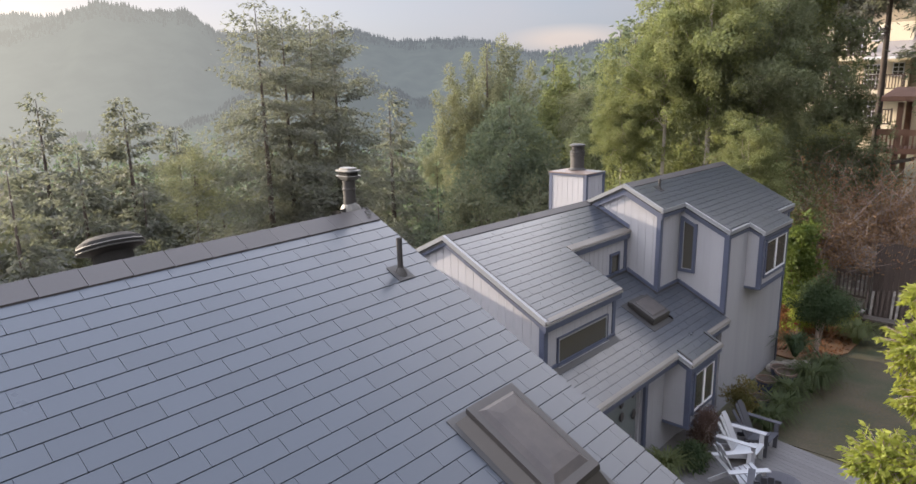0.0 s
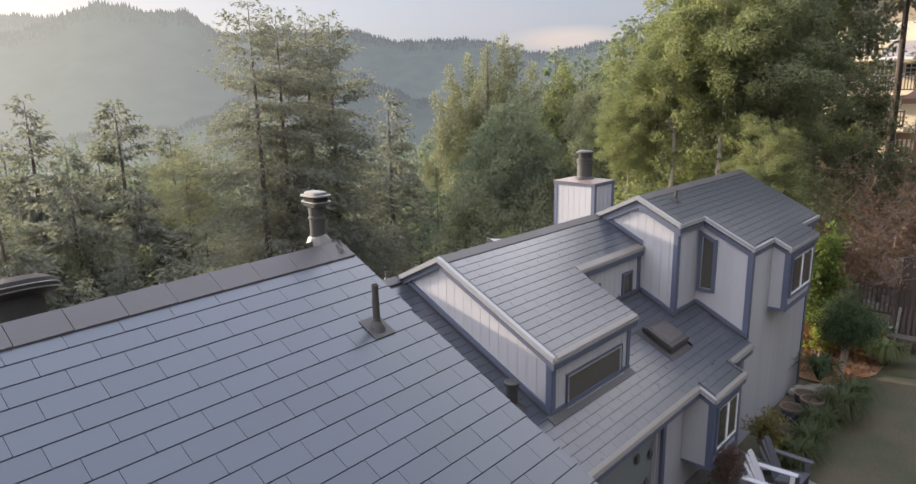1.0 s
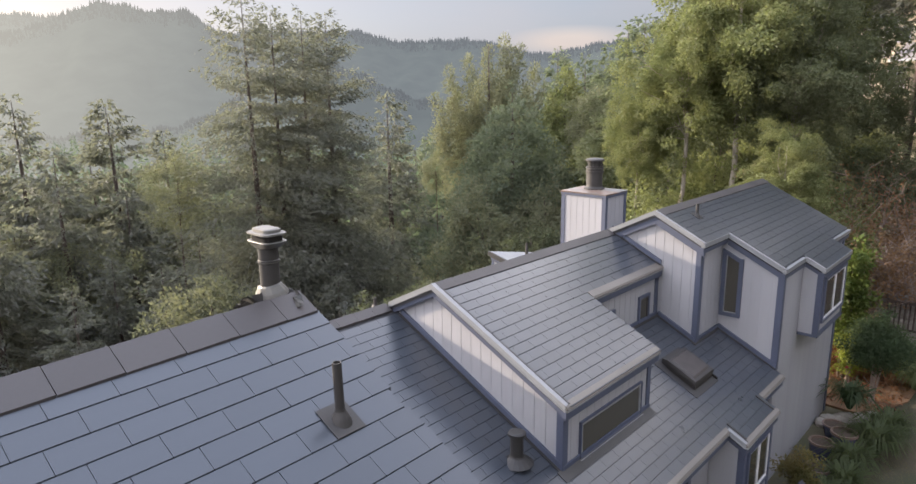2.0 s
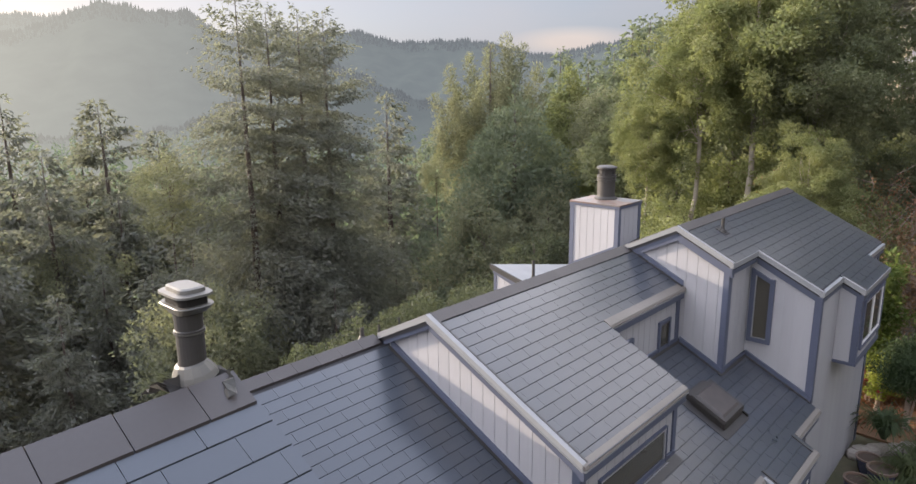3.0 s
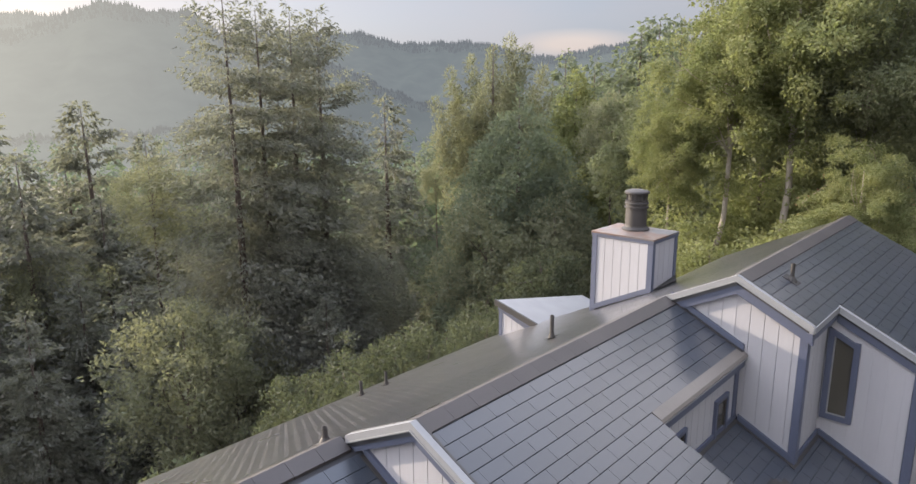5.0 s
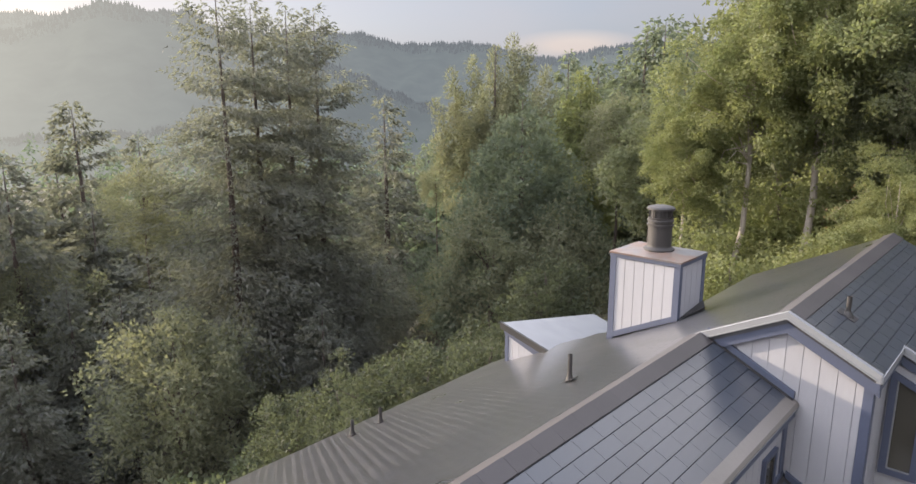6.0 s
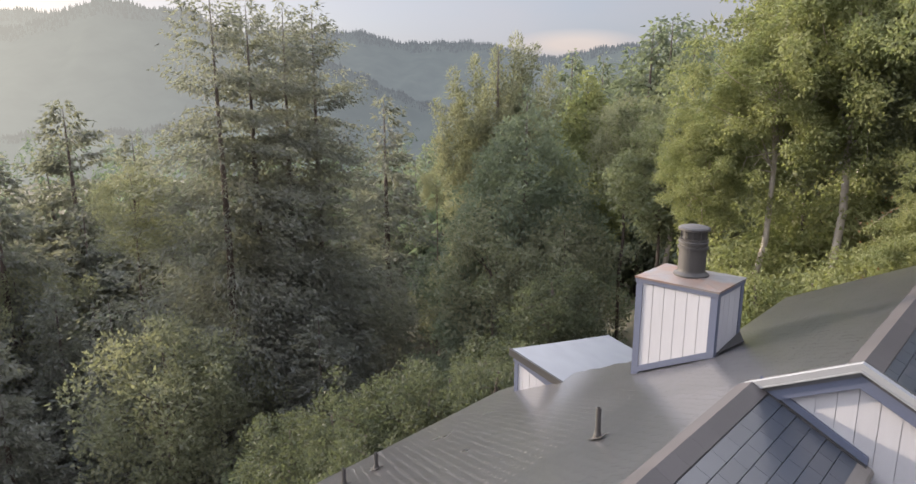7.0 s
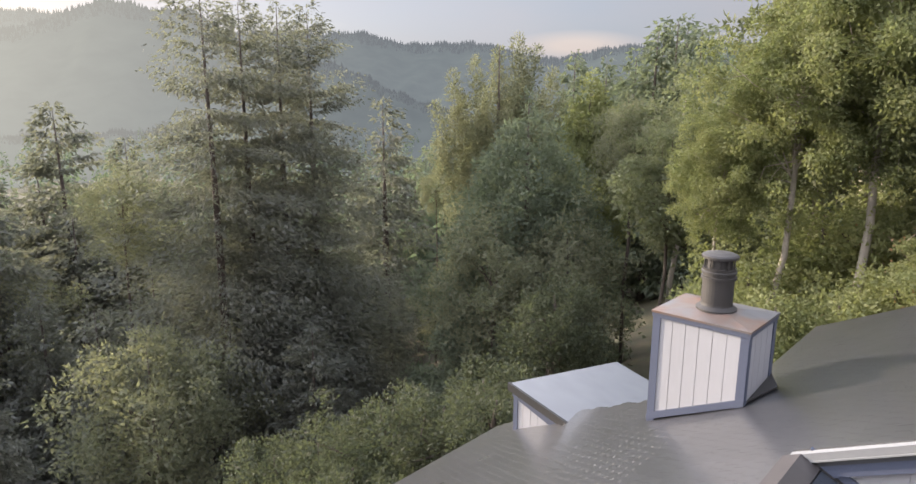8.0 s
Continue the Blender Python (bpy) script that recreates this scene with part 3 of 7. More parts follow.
def slivers(rng, at, along, length, width):
    """Pointed leaves or sprays of one triangle each."""
    q = cards(rng, at, along, length, width)
    return np.stack([q[:, 1], q[:, 3], q[:, 2] + (q[:, 2] - q[:, 0]) * 0.25], axis=1)


def conifer_mesh(seed, height, radius, mat, count, droop=0.25, bare=0.08, leaf=(0.5, 0.2), taper=0.85, per_metre=10, spire=0.2):
    """A conifer's crown: whorls of drooping limbs, each hung with fine sprays; thin and open towards the spire."""
    rng = np.random.default_rng(seed)
    limbs = int(height * per_metre)
    f = rng.random(limbs) ** 0.9
    h = bare + (1 - bare) * f
    az = rng.random(limbs) * 2 * math.pi
    lobes = 1 + 0.28 * np.sin(az * 3 + seed) * np.sin(h * 14 + seed * 2)
    reach = radius * (1 - h) ** taper * rng.uniform(0.45, 1.15, limbs) * lobes + spire
    share = reach ** 1.2 * np.where(h > 0.82, 0.6, 1.0)
    pick = rng.choice(limbs, count, p=share / share.sum())
    s = rng.random(count) ** 0.65
    out = reach[pick] * s
    rise = np.where(h[pick] > 0.8, 0.5, 0.08)
    z = h[pick] * height + out * rise - droop * out ** 1.35 / radius ** 0.35
    spread = rng.normal(size=(count, 3)) * (0.085 * reach[pick] * (0.5 + s))[:, None]
    spread[:, 2] *= 0.35
    ca, sa = np.cos(az[pick]), np.sin(az[pick])
    at = np.stack([out * ca, out * sa, z], axis=1) + spread
    along = np.stack([ca, sa, np.full(count, -0.45)], axis=1) + rng.normal(size=(count, 3)) * 0.5
    return quads_mesh("crown", slivers(rng, at, along, leaf[0] * rng.uniform(0.6, 1.3, count), leaf[1] * rng.uniform(0.6, 1.3, count)), mat)


def dome_lobes(seed, n, rx, rz, size, hollow=0.45):
    """Centres and radii of the leaf masses that make up a rounded, uneven crown."""
    rng = np.random.default_rng(seed)
    d = rng.normal(size=(n, 3))
    d /= np.linalg.norm(d, axis=1, keepdims=True)
    bulge = 1 + 0.24 * np.sin(d[:, 0] * 4 + seed) * np.sin(d[:, 1] * 5 + seed * 3) + 0.16 * np.sin(d[:, 2] * 6 + seed)
    c = d * (rng.uniform(hollow, 0.92, n) * bulge)[:, None] * np.array([rx, rx, rz])
    return c, size * rng.uniform(0.5, 1.25, n)


def cone_lobes(seed, n, height, radius, size, reach=8.0, low=0.0):
    """Leaf masses over a broad cone with its apex at the top."""
    rng = np.random.default_rng(seed)
    depth = (1 - low) * height * rng.random(n) ** 0.7
    az = rng.random(n) * 2 * math.pi
    out = radius * (1 - np.exp(-depth / reach)) * rng.uniform(0.5, 1.0, n) * (1 + 0.2 * np.sin(az * 3 + depth))
    c = np.stack([np.cos(az) * out, np.sin(az) * out, height - depth], axis=1)
    return c, size * rng.uniform(0.6, 1.2, n) * np.clip(0.35 + depth / 6, 0.35, 1.0)


def crown_mesh(seed, lobes, mat, count, leaf=(0.12, 0.06), squash=0.8, up=0.25, hang=0.3):
    """Leaves crowded on the outer sides of leaf masses, denser on top."""
    rng = np.random.default_rng(seed)
    c, r = lobes
    pick = rng.choice(len(c), count, p=r ** 2 / (r ** 2).sum())
    d = rng.normal(size=(count, 3)) + np.array([0, 0, up])
    d /= np.linalg.norm(d, axis=1, keepdims=True)
    # small twig clusters break the outline of each mass
    ripple = 1 + 0.22 * np.sin(d[:, 0] * 9 + pick) * np.sin(d[:, 1] * 8 + pick * 2.3) * np.sin(d[:, 2] * 7 + 1)
    at = c[pick] + d * (r[pick] * ripple * (0.25 + 0.85 * rng.random(count) ** 0.75))[:, None] * np.array([1, 1, squash])
    along = d * 0.6 + rng.normal(size=(count, 3)) * 0.7 + np.array([0, 0, -hang])
    return quads_mesh("crown", slivers(rng, at, along, leaf[0] * rng.uniform(0.6, 1.4, count), leaf[1] * rng.uniform(0.6, 1.4, count)), mat), c


def trunk_mesh(points, radii, mat, sides=9):
    bm = bmesh.new()
    tube(bm, points, radii, sides)
    me = bpy.data.meshes.new("trunk")
    bm.to_mesh(me)
    bm.free()
    me.materials.append(mat)
    me.polygons.foreach_set("use_smooth", [True] * len(me.polygons))
    return me


def tree_from(name, at, trunk, crown, label, category, group="", turn=0.0, scale=1.0, limbs=()):
    ob = thing(name, at, label, category, group)
    for n, me in (("trunk", trunk), ("crown", crown), *(("limb", l) for l in limbs)):
        if me:
            o = new(n, me)
            o.parent = ob
    ob.matrix_basis = pose(*at, 0, 0, turn) @ Matrix.Scale(scale, 4)
    return ob


def branches_mesh(seed, base, targets, r0, mat):
    """Limbs that fork from the trunk's upper part towards the clumps."""
    rng = random.Random(seed)
    bm = bmesh.new()
    for tgt in targets:
        a, b = Vector(base) + Vector((0, 0, abs(base[2]) * rng.uniform(-0.27, 1.07))), Vector(tgt)
        mid = a.lerp(b, 0.5) + Vector((rng.uniform(-0.4, 0.4), rng.uniform(-0.4, 0.4), rng.uniform(-0.2, 0.5)))
        tube(bm, [a, a.lerp(mid, 0.6), mid, b], [r0, r0 * 0.7, r0 * 0.45, r0 * 0.12], 6)
    me = bpy.data.meshes.new("limb")
    bm.to_mesh(me)
    bm.free()
    me.materials.append(mat)
    return me


def ground_at(x, y):
    return float(terrain(np.array(float(x)), np.array(float(y))))


CONIFER = [conifer_mesh(s, 32.0, 8.8, M["redwood"], 72000, droop=0.3, leaf=(0.32, 0.10), taper=0.70, per_metre=13, spire=0.3) for s in (11, 12)]
NEAR = [conifer_mesh(s, 24.0, 6.4, M["redwood"], 21000, droop=0.3, leaf=(0.46, 0.18), taper=0.68) for s in (15, 16)]
LIGHT = [conifer_mesh(s, 24.0, 6.4, M["redwood"], 11000, droop=0.3, leaf=(0.60, 0.24), taper=0.68) for s in (13, 14)]
TALL = [conifer_mesh(s, 36.0, 5.5, M["redwood"], 15000, droop=0.25, bare=0.5, leaf=(0.55, 0.17), taper=0.7) for s in (47, 48)]
FAR = [conifer_mesh(s, 24.0, 4.6, M["spruce"], 7500, droop=0.15, leaf=(0.7, 0.26), taper=0.7) for s in (43, 44)]
SPRUCE = crown_mesh(41, cone_lobes(41, 460, 24.0, 6.6, 0.8, reach=8.0, low=0.3), M["spruce"], 60000, leaf=(0.26, 0.13), squash=1.0, up=0.5, hang=-0.2)[0]
LIT_CONE = crown_mesh(42, cone_lobes(42, 150, 16.0, 3.2, 0.8, reach=5.0, low=0.3), M["oak"], 26000, leaf=(0.26, 0.15), squash=1.1, up=0.4, hang=-0.1)[0]


def pine_lobes(seed):
    """Upright feathery plumes at the ends of rising limbs: a tall open crown with a lobed top."""
    rng = np.random.default_rng(seed)
    plumes = [(1.3, 0.0, 24.0), (0.0, 0.7, 23.2), (2.5, -0.6, 23.2), (3.9, 0.5, 21.8), (-1.7, -0.8, 22.4), (-3.3, 0.3, 21.6), (-2.9, 1.4, 20.0), (4.4, -0.7, 20.0), (-4.4, -1.0, 19.4), (1.0, -2.2, 21.0), (0.4, -3.2, 19.0), (-1.0, -2.6, 20.2), (2.8, -2.4, 19.8)]
    c, r = [], []
    for x, y, z in plumes:
        for k in range(11):
            d = k * 0.62
            c.append((x * (1 - 0.035 * k) + rng.normal() * (0.1 + 0.05 * k), y * (1 - 0.04 * k) + rng.normal() * (0.1 + 0.05 * k), z - 0.3 - d))
            r.append(0.46 + 0.055 * k)
    for _ in range(70):
        z = 16.5 - 11.0 * rng.random()
        a, o = rng.random() * 6.283, 4.0 * rng.uniform(0.4, 1.0)
        c.append((math.cos(a) * o, math.sin(a) * o, z))
        r.append(rng.uniform(0.5, 0.95))
    return np.array(c), np.array(r)


PINE = crown_mesh(31, pine_lobes(31), M["pine"], 58000, leaf=(0.32, 0.085), squash=1.35, up=0.7, hang=-0.5)[0]


def straight_trunk(h, r):
    return trunk_mesh([(0, 0, -1), (0.1, 0, h * 0.3), (0, 0.1, h * 0.6), (0, 0, h * 0.985)], [r, r * 0.76, r * 0.47, r * 0.05], M["bark"])


TRUNK_32, TRUNK_24, TRUNK_16 = straight_trunk(32.0, 0.38), straight_trunk(24.0, 0.42), straight_trunk(16.0, 0.25)


def conifer(name, x, y, top, crown, trunk, height, label, group="", turn=0.0, k=None):
    k = k or (top - ground_at(x, y)) / height
    return tree_from(name, (x, y, top - height * k), trunk, crown, label, "tree", group, turn, k)


for i, (x, y, top, k) in enumerate(((-40.0, 24.6, 8.4, 1.05), (-41.5, 27.6, 7.9, 0.98), (-42.0, 30.4, 8.0, 1.02), (-42.5, 32.9, 8.0, 1.08))):
    conifer("redwood_tree", x, y, top, CONIFER[i % 2], TRUNK_32, 32.0, "tall redwood with lacy drooping sprays, backlit by low sun", "redwoods", i * 77, k)
conifer("redwood_tree", -54.0, 49.0, 2.2, LIGHT[0], TRUNK_24, 24.0, "small-topped conifer further down the valley", "redwoods", 15)
conifer("pine_tree", -36.5, 44.7, 6.2, PINE, TRUNK_24, 24.0, "tall open pine with several rounded feathery heads, lit from the side", "", 42, 1.0)
conifer("blue_conifer", -28.4, 37.4, 2.5, SPRUCE, TRUNK_24, 24.0, "broad blue-green conifer in the hollow", "", 10, 1.15)
conifer("lit_conifer", -29.4, 45.4, 3.9, LIT_CONE, TRUNK_16, 16.0, "narrow yellow-green tree catching the low sun", "", 70, 1.0)
for i, (x, y, top, k) in enumerate(((-59.3, 22.9, 1.9, 1.15), (-57.4, 15.8, 2.2, 1.15), (-51.0, 16.1, -1.4, 1.0), (-46.5, 10.5, -2.0, 1.0), (-63.0, 29.0, -1.0, 1.0))):
    conifer("redwood_tree", x, y, top, NEAR[i % 2], TRUNK_24, 24.0, "broad dark redwood half lost in the sunlit haze", "redwoods", i * 83, k)
for i, (x, y, top, k) in enumerate(((-70, 107, 8.8, 1.3), (-62, 104, 7.0, 1.1), (-52, 92, 5.5, 1.0), (-47, 98, 7.2, 1.2), (-37, 86, 7.0, 1.1), (-33.5, 80, 8.7, 1.1), (-28, 78, 7.8, 1.0), (-26, 84, 9.0, 1.1), (-40.6, 78.1, 10.5, 1.1), (-40.4, 83.6, 11.3, 1.1), (-34.5, 75.5, 9.2, 1.0), (-44.0, 65.9, 6.8, 1.0), (-39.3, 64.1, 6.0, 1.0), (-35.1, 61.9, 6.3, 1.0), (-32.7, 60.9, 8.3, 1.0), (-31.3, 61.5, 8.8, 1.05), (-28.8, 60.5, 7.8, 1.0), (-41.5, 62.0, 3.5, 0.9), (-37.0, 58.0, 3.0, 0.9), (-61.2, 60.0, -4.6, 0.8), (-65.5, 66.0, -4.2, 0.9), (-58.0, 61.5, -5.0, 0.8), (-69.0, 70.0, -4.0, 0.9), (-62.5, 56.0, -6.5, 0.8))):
    conifer("conifer", x, y, top, FAR[i % 2], TRUNK_24, 24.0, "conifer on the far side of the garden", "far conifers", i * 61, k)
# two tall trunks in front of the cream building, their crowns high up
TALL_TRUNK = straight_trunk(36.0, 0.36)
# past the first two: mostly out of view, added for dark roof reflections
for i, (x, y) in enumerate(((-9.6, 45.0), (-6.75, 44.0), (-0.5, 39.0), (3.5, 37.0), (8.0, 40.0), (3.0, 47.0), (11.0, 33.0), (-3.2, 42.5), (-0.8, 41.5), (-2.6, 49.0))):
    conifer("tall_conifer", x, y, 17.0 + 1.5 * math.sin(i * 2.4), TALL[i % 2], TALL_TRUNK, 36.0, "tall conifer with a long bare trunk", "tall conifers", i * 90, 0.66)

OAKS = [crown_mesh(s, dome_lobes(s, 230, 4.2, 5.2, 0.62, hollow=0.35), M["oak"], 58000, leaf=(0.16, 0.09), squash=0.8, up=0.35) for s in (51, 52)]
DARK_OAK = crown_mesh(58, dome_lobes(58, 220, 4.2, 5.2, 0.64, hollow=0.35), M["laurel"], 54000, leaf=(0.17, 0.095), squash=0.8, up=0.35)
BACK_OAKS = [crown_mesh(s, dome_lobes(s, 150, 4.2, 5.2, 0.7, hollow=0.35), M["laurel"], 14000, leaf=(0.28, 0.15), squash=0.85, up=0.35) for s in (53, 54)]
OLIVE = [crown_mesh(s, dome_lobes(s, 120, 4.2, 5.2, 0.8), M["olive"], 14000, leaf=(0.26, 0.11), squash=1.2, up=0.5, hang=-0.1) for s in (56, 57)]


def broadleaf(x, y, zc, k, mesh, label, bark="pale_bark", lean=0.0, turn=0.0, group="broadleaf trees", s=1.0, name="broadleaf_tree"):
    crown, c = mesh
    drop = (zc - ground_at(x, y)) / k
    trunk = trunk_mesh([(0.3 + lean, 0, -drop - 0.3), (0.05 + lean * 0.7, 0.15, -drop * 0.6), (lean * 0.15, -0.1, -drop * 0.4), (0, 0, -drop * 0.2), (0.2 * s, 0.1 * s, 1.5 * s), (0, 0, 3.5 * s)], [0.17, 0.15, 0.135, 0.11, 0.06, 0.02], M[bark])
    limb = branches_mesh(int(abs(x) * 7), (0.02, 0.02, -3.0 * s), [tuple(p * 0.95) for p in c[::6]], 0.042, M[bark])
    return tree_from(name, (x, y, zc), trunk, crown, label, "tree", group, turn, k, (limb,))


broadleaf(-11.1, 25.7, 2.5, 0.62, OAKS[0], "leafy yellow-green tree with a pale crooked trunk", lean=0.9, turn=160)
broadleaf(-9.4, 25.9, 3.6, 0.74, OAKS[1], "tall leafy tree with a pale trunk", lean=-0.5, turn=120)
broadleaf(-12.9, 25.4, 0.1, 0.40, OAKS[1], "low leafy yellow-green tree catching the sun", turn=250)
broadleaf(-7.6, 26.4, 2.2, 0.62, DARK_OAK, "dark leafy tree beside paler ones", turn=20)
broadleaf(-10.9, 33.5, 6.6, 1.1, OAKS[0], "tall dense leafy tree", turn=200)
broadleaf(-8.8, 29.5, 7.5, 0.8, DARK_OAK, "tall dense leafy tree behind the house", turn=290)
broadleaf(-9.6, 37.0, 4.2, 0.9, BACK_OAKS[0], "dark leafy tree in front of the cream building", "bark", turn=33)
# these stand out of view, added so the upper roof mirrors dark foliage
for x, y, z, k in ((0.4, 32.5, 3.5, 1.05), (0.6, 37.5, 8.0, 1.25), (4.6, 33.0, 6.5, 1.25), (3.8, 29.5, 2.5, 1.0), (5.5, 39.0, 12.0, 1.3)):
    broadleaf(x, y, z, k, BACK_OAKS[1], "unseen dark leafy tree at the end of the garden, for roof reflections", "bark", turn=x * 60)
# out of view, added to block low sky light on the walls
for i in range(6):
    x, y = 15.5 + 2.5 * (i % 2), 1.0 + 5.2 * i
    broadleaf(x, y, 1.0 + 1.2 * (i % 3), 1.35, BACK_OAKS[i % 2], "unseen dark leafy tree added along the garden side to block sky light", "bark", turn=i * 75)
broadleaf(-6.1, 33.4, 0.3, 0.40, BACK_OAKS[0], "dark leafy shrub-like tree beside the pergola", "bark", turn=70)
broadleaf(-7.3, 33.0, 0.2, 0.5, BACK_OAKS[1], "dark leafy tree behind the thicket", "bark", turn=133)
for x, y, z, k in ((-6.6, 29.6, -1.6, 0.34), (-5.6, 30.8, -1.4, 0.36), (-4.7, 31.4, -1.9, 0.34), (-7.4, 29.0, -0.8, 0.36)):
    broadleaf(x, y, z, k, BACK_OAKS[0], "dark leafy young tree at the back of the thicket", "bark", turn=x * 90, group="young trees")
broadleaf(-6.9, 23.5, -1.0, 0.36, OAKS[1], "small leafy tree beside a taller one", turn=60)
broadleaf(-12.5, 33.5, 1.0, 0.95, BACK_OAKS[1], "leafy tree at the back of the garden", turn=10)
broadleaf(-16.5, 36.0, -2.2, 1.0, BACK_OAKS[0], "leafy tree on the slope behind the house", turn=80)
broadleaf(-22.8, 39.0, -0.6, 0.62, OLIVE[0], "dark rounded olive-green tree in front of the conifers", "bark", turn=110)
broadleaf(-18.5, 34.4, -1.2, 0.6, BACK_OAKS[0], "dark leafy tree on the slope behind the house", "bark", turn=95)
broadleaf(-21.0, 41.0, -1.2, 1.0, BACK_OAKS[1], "leafy tree on the slope behind the house", turn=150)
broadleaf(-17.5, 47.0, 1.0, 1.0, BACK_OAKS[0], "leafy tree on the slope behind the house", turn=290)
broadleaf(-44.0, 46.0, -5.4, 0.40, OLIVE[0], "small pale green tree in the gap between the conifers", "bark", turn=200)
broadleaf(-44.7, 21.4, -4.2, 0.6, OLIVE[1], "rounded tree catching the sun beside the redwoods", "bark", turn=40)
broadleaf(-27.9, 34.0, -7.6, 1.0, OLIVE[0], "olive-green tree in the hollow", "bark")
broadleaf(-24.0, 35.0, -7.5, 0.85, OLIVE[1], "olive-green tree in the hollow", "bark", turn=70)

# the woods that fill the slope below the house
rf = random.Random(8)
spots = []
tries = 0
while len(spots) < 32 and tries < 4000:
    tries += 1
    yaw, r = rf.uniform(28, 88), rf.uniform(34, 62)
    x, y = -4.0 - r * math.sin(radians(yaw)), 5.0 + r * math.cos(radians(yaw))
    g = ground_at(x, y)
    low = -0.36 + (r - 30) / 32 * 0.22 + max(0.0, min(1.0, (yaw - 60) / 10)) * 0.07
    top = 2.2 + r * rf.uniform(low - 0.06, low + 0.04)
    if yaw < 52:
        top -= 2.0 + (52 - yaw) * 0.1
    if top - g < 5 or any(math.hypot(x - a, y - b) < 4.2 for a, b in spots):
        continue
    spots.append((x, y))
    if rf.random() < 0.72:
        conifer("conifer", x, y, top, (NEAR if r < 46 else LIGHT)[len(spots) % 2], TRUNK_24, 24.0, "conifer in the shaded wood below the house", "slope wood", rf.uniform(0, 360), max(0.6, min(1.0, (top - g) / 24.0)))
    else:
        k = rf.uniform(0.8, 1.15)
        broadleaf(x, y, top - 5 * k, k, OLIVE[len(spots) % 2], "olive-green tree in the shaded wood below the house", "bark", turn=rf.uniform(0, 360), group="slope wood")

UNDER = crown_mesh(73, dome_lobes(73, 40, 1.5, 1.3, 0.5), M["oak"], 12000, leaf=(0.10, 0.055))
LOW = crown_mesh(74, dome_lobes(74, 60, 1.5, 1.3, 0.36), M["deep"], 12000, leaf=(0.10, 0.045), squash=1.2, up=0.6, hang=-0.3)
BUSH = [crown_mesh(s, dome_lobes(s, 40, 1.5, 1.2, 0.45), M["shrub"], 4200, leaf=(0.18, 0.10)) for s in (71, 72)]


def bush(x, y, z, k, kind, label, mesh=None, name="bush", category="shrub", turn=0.0):
    return tree_from(name, (x, y, z), None, mesh or BUSH[kind][0], label, category, "", turn, k)


broadleaf(-19.6, 27.5, -6.8, 1.7, LOW, "dense dark green shrub low on the slope behind the house", "bark", turn=20, group="undergrowth", s=0.3, name="tall_shrub")
rs = random.Random(5)
for x, y, z, k in ((-10.4, 22.9, -3.5, 1.1), (-9.2, 23.3, -3.4, 1.2), (-7.6, 23.5, -2.7, 1.2), (-6.2, 24.0, -2.6, 1.1), (-8.3, 24.4, -3.0, 1.3), (-11.6, 24.6, -3.2, 1.3), (-7.6, 27.0, -1.6, 1.5), (-6.6, 25.2, -2.4, 1.3), (-9.6, 28.6, -2.2, 1.7), (-8.2, 29.2, -1.6, 1.7), (-10.9, 28.2, -2.6, 1.6)):
    broadleaf(x, y, z, k, UNDER, "sunlit yellow-green undergrowth behind the house", "bark", turn=x * 70, group="undergrowth", s=0.3, name="tall_shrub")
for i, (x, y, z, k) in enumerate(((-18.1, 17.5, -6.9, 1.25), (-19.5, 16.5, -7.9, 1.2), (-21.4, 16.3, -9.0, 1.2), (-15.9, 17.6, -6.0, 1.15), (-14.4, 17.7, -5.2, 1.0), (-17.0, 15.7, -7.2, 1.15), (-14.9, 15.2, -6.4, 1.0), (-15.2, 12.8, -6.6, 1.0), (-16.4, 19.6, -6.2, 1.2))):
    broadleaf(x, y, z, k, LOW, "dense dark green shrub growing up to the eave", "bark", turn=i * 50, group="undergrowth", s=0.3, name="tall_shrub")
for i in range(18):
    x, y = -15.5 - rs.random() * 15, 11 + rs.random() * 17
    bush(x, y, ground_at(x, y) + 0.6, rs.uniform(1.0, 1.8), i % 2, "olive-green shrub on the slope below the roof", turn=rs.uniform(0, 360))


def valley_woods():
    """Conifers and round crowns crowding the valley floor and its far side, joined into one mesh."""
    rng = np.random.default_rng(77)
    n, per = 1300, 64
    yaw = np.radians(rng.uniform(15, 108, n))
    r = 75 + 420 * rng.random(n) ** 1.3
    x, y = -np.sin(yaw) * r, np.cos(yaw) * r
    z = terrain(x, y)
    h = rng.uniform(13, 24, n)
    wide = h * rng.uniform(0.16, 0.3, n)
    f = rng.random((n, per)) ** 0.8
    az = rng.random((n, per)) * 2 * math.pi
    out = wide[:, None] * (1 - f) ** 0.7 * rng.uniform(0.5, 1.0, (n, per))
    at = np.stack([x[:, None] + np.cos(az) * out * 0.4, y[:, None] + np.sin(az) * out * 0.4, z[:, None] + h[:, None] * (0.1 + 0.9 * f)], axis=2).reshape(-1, 3)
    along = np.stack([np.cos(az), np.sin(az), np.full_like(az, -0.5)], axis=2).reshape(-1, 3)
    length = (out * 0.6 + 0.8).reshape(-1)
    quads = slivers(rng, at, along, length, length * 0.6)
    tagged(new("valley_woods", quads_mesh("valley_woods", quads, M["far_wood"])), "dense conifer woods filling the valley", "woods", kind="stuff")


valley_woods()

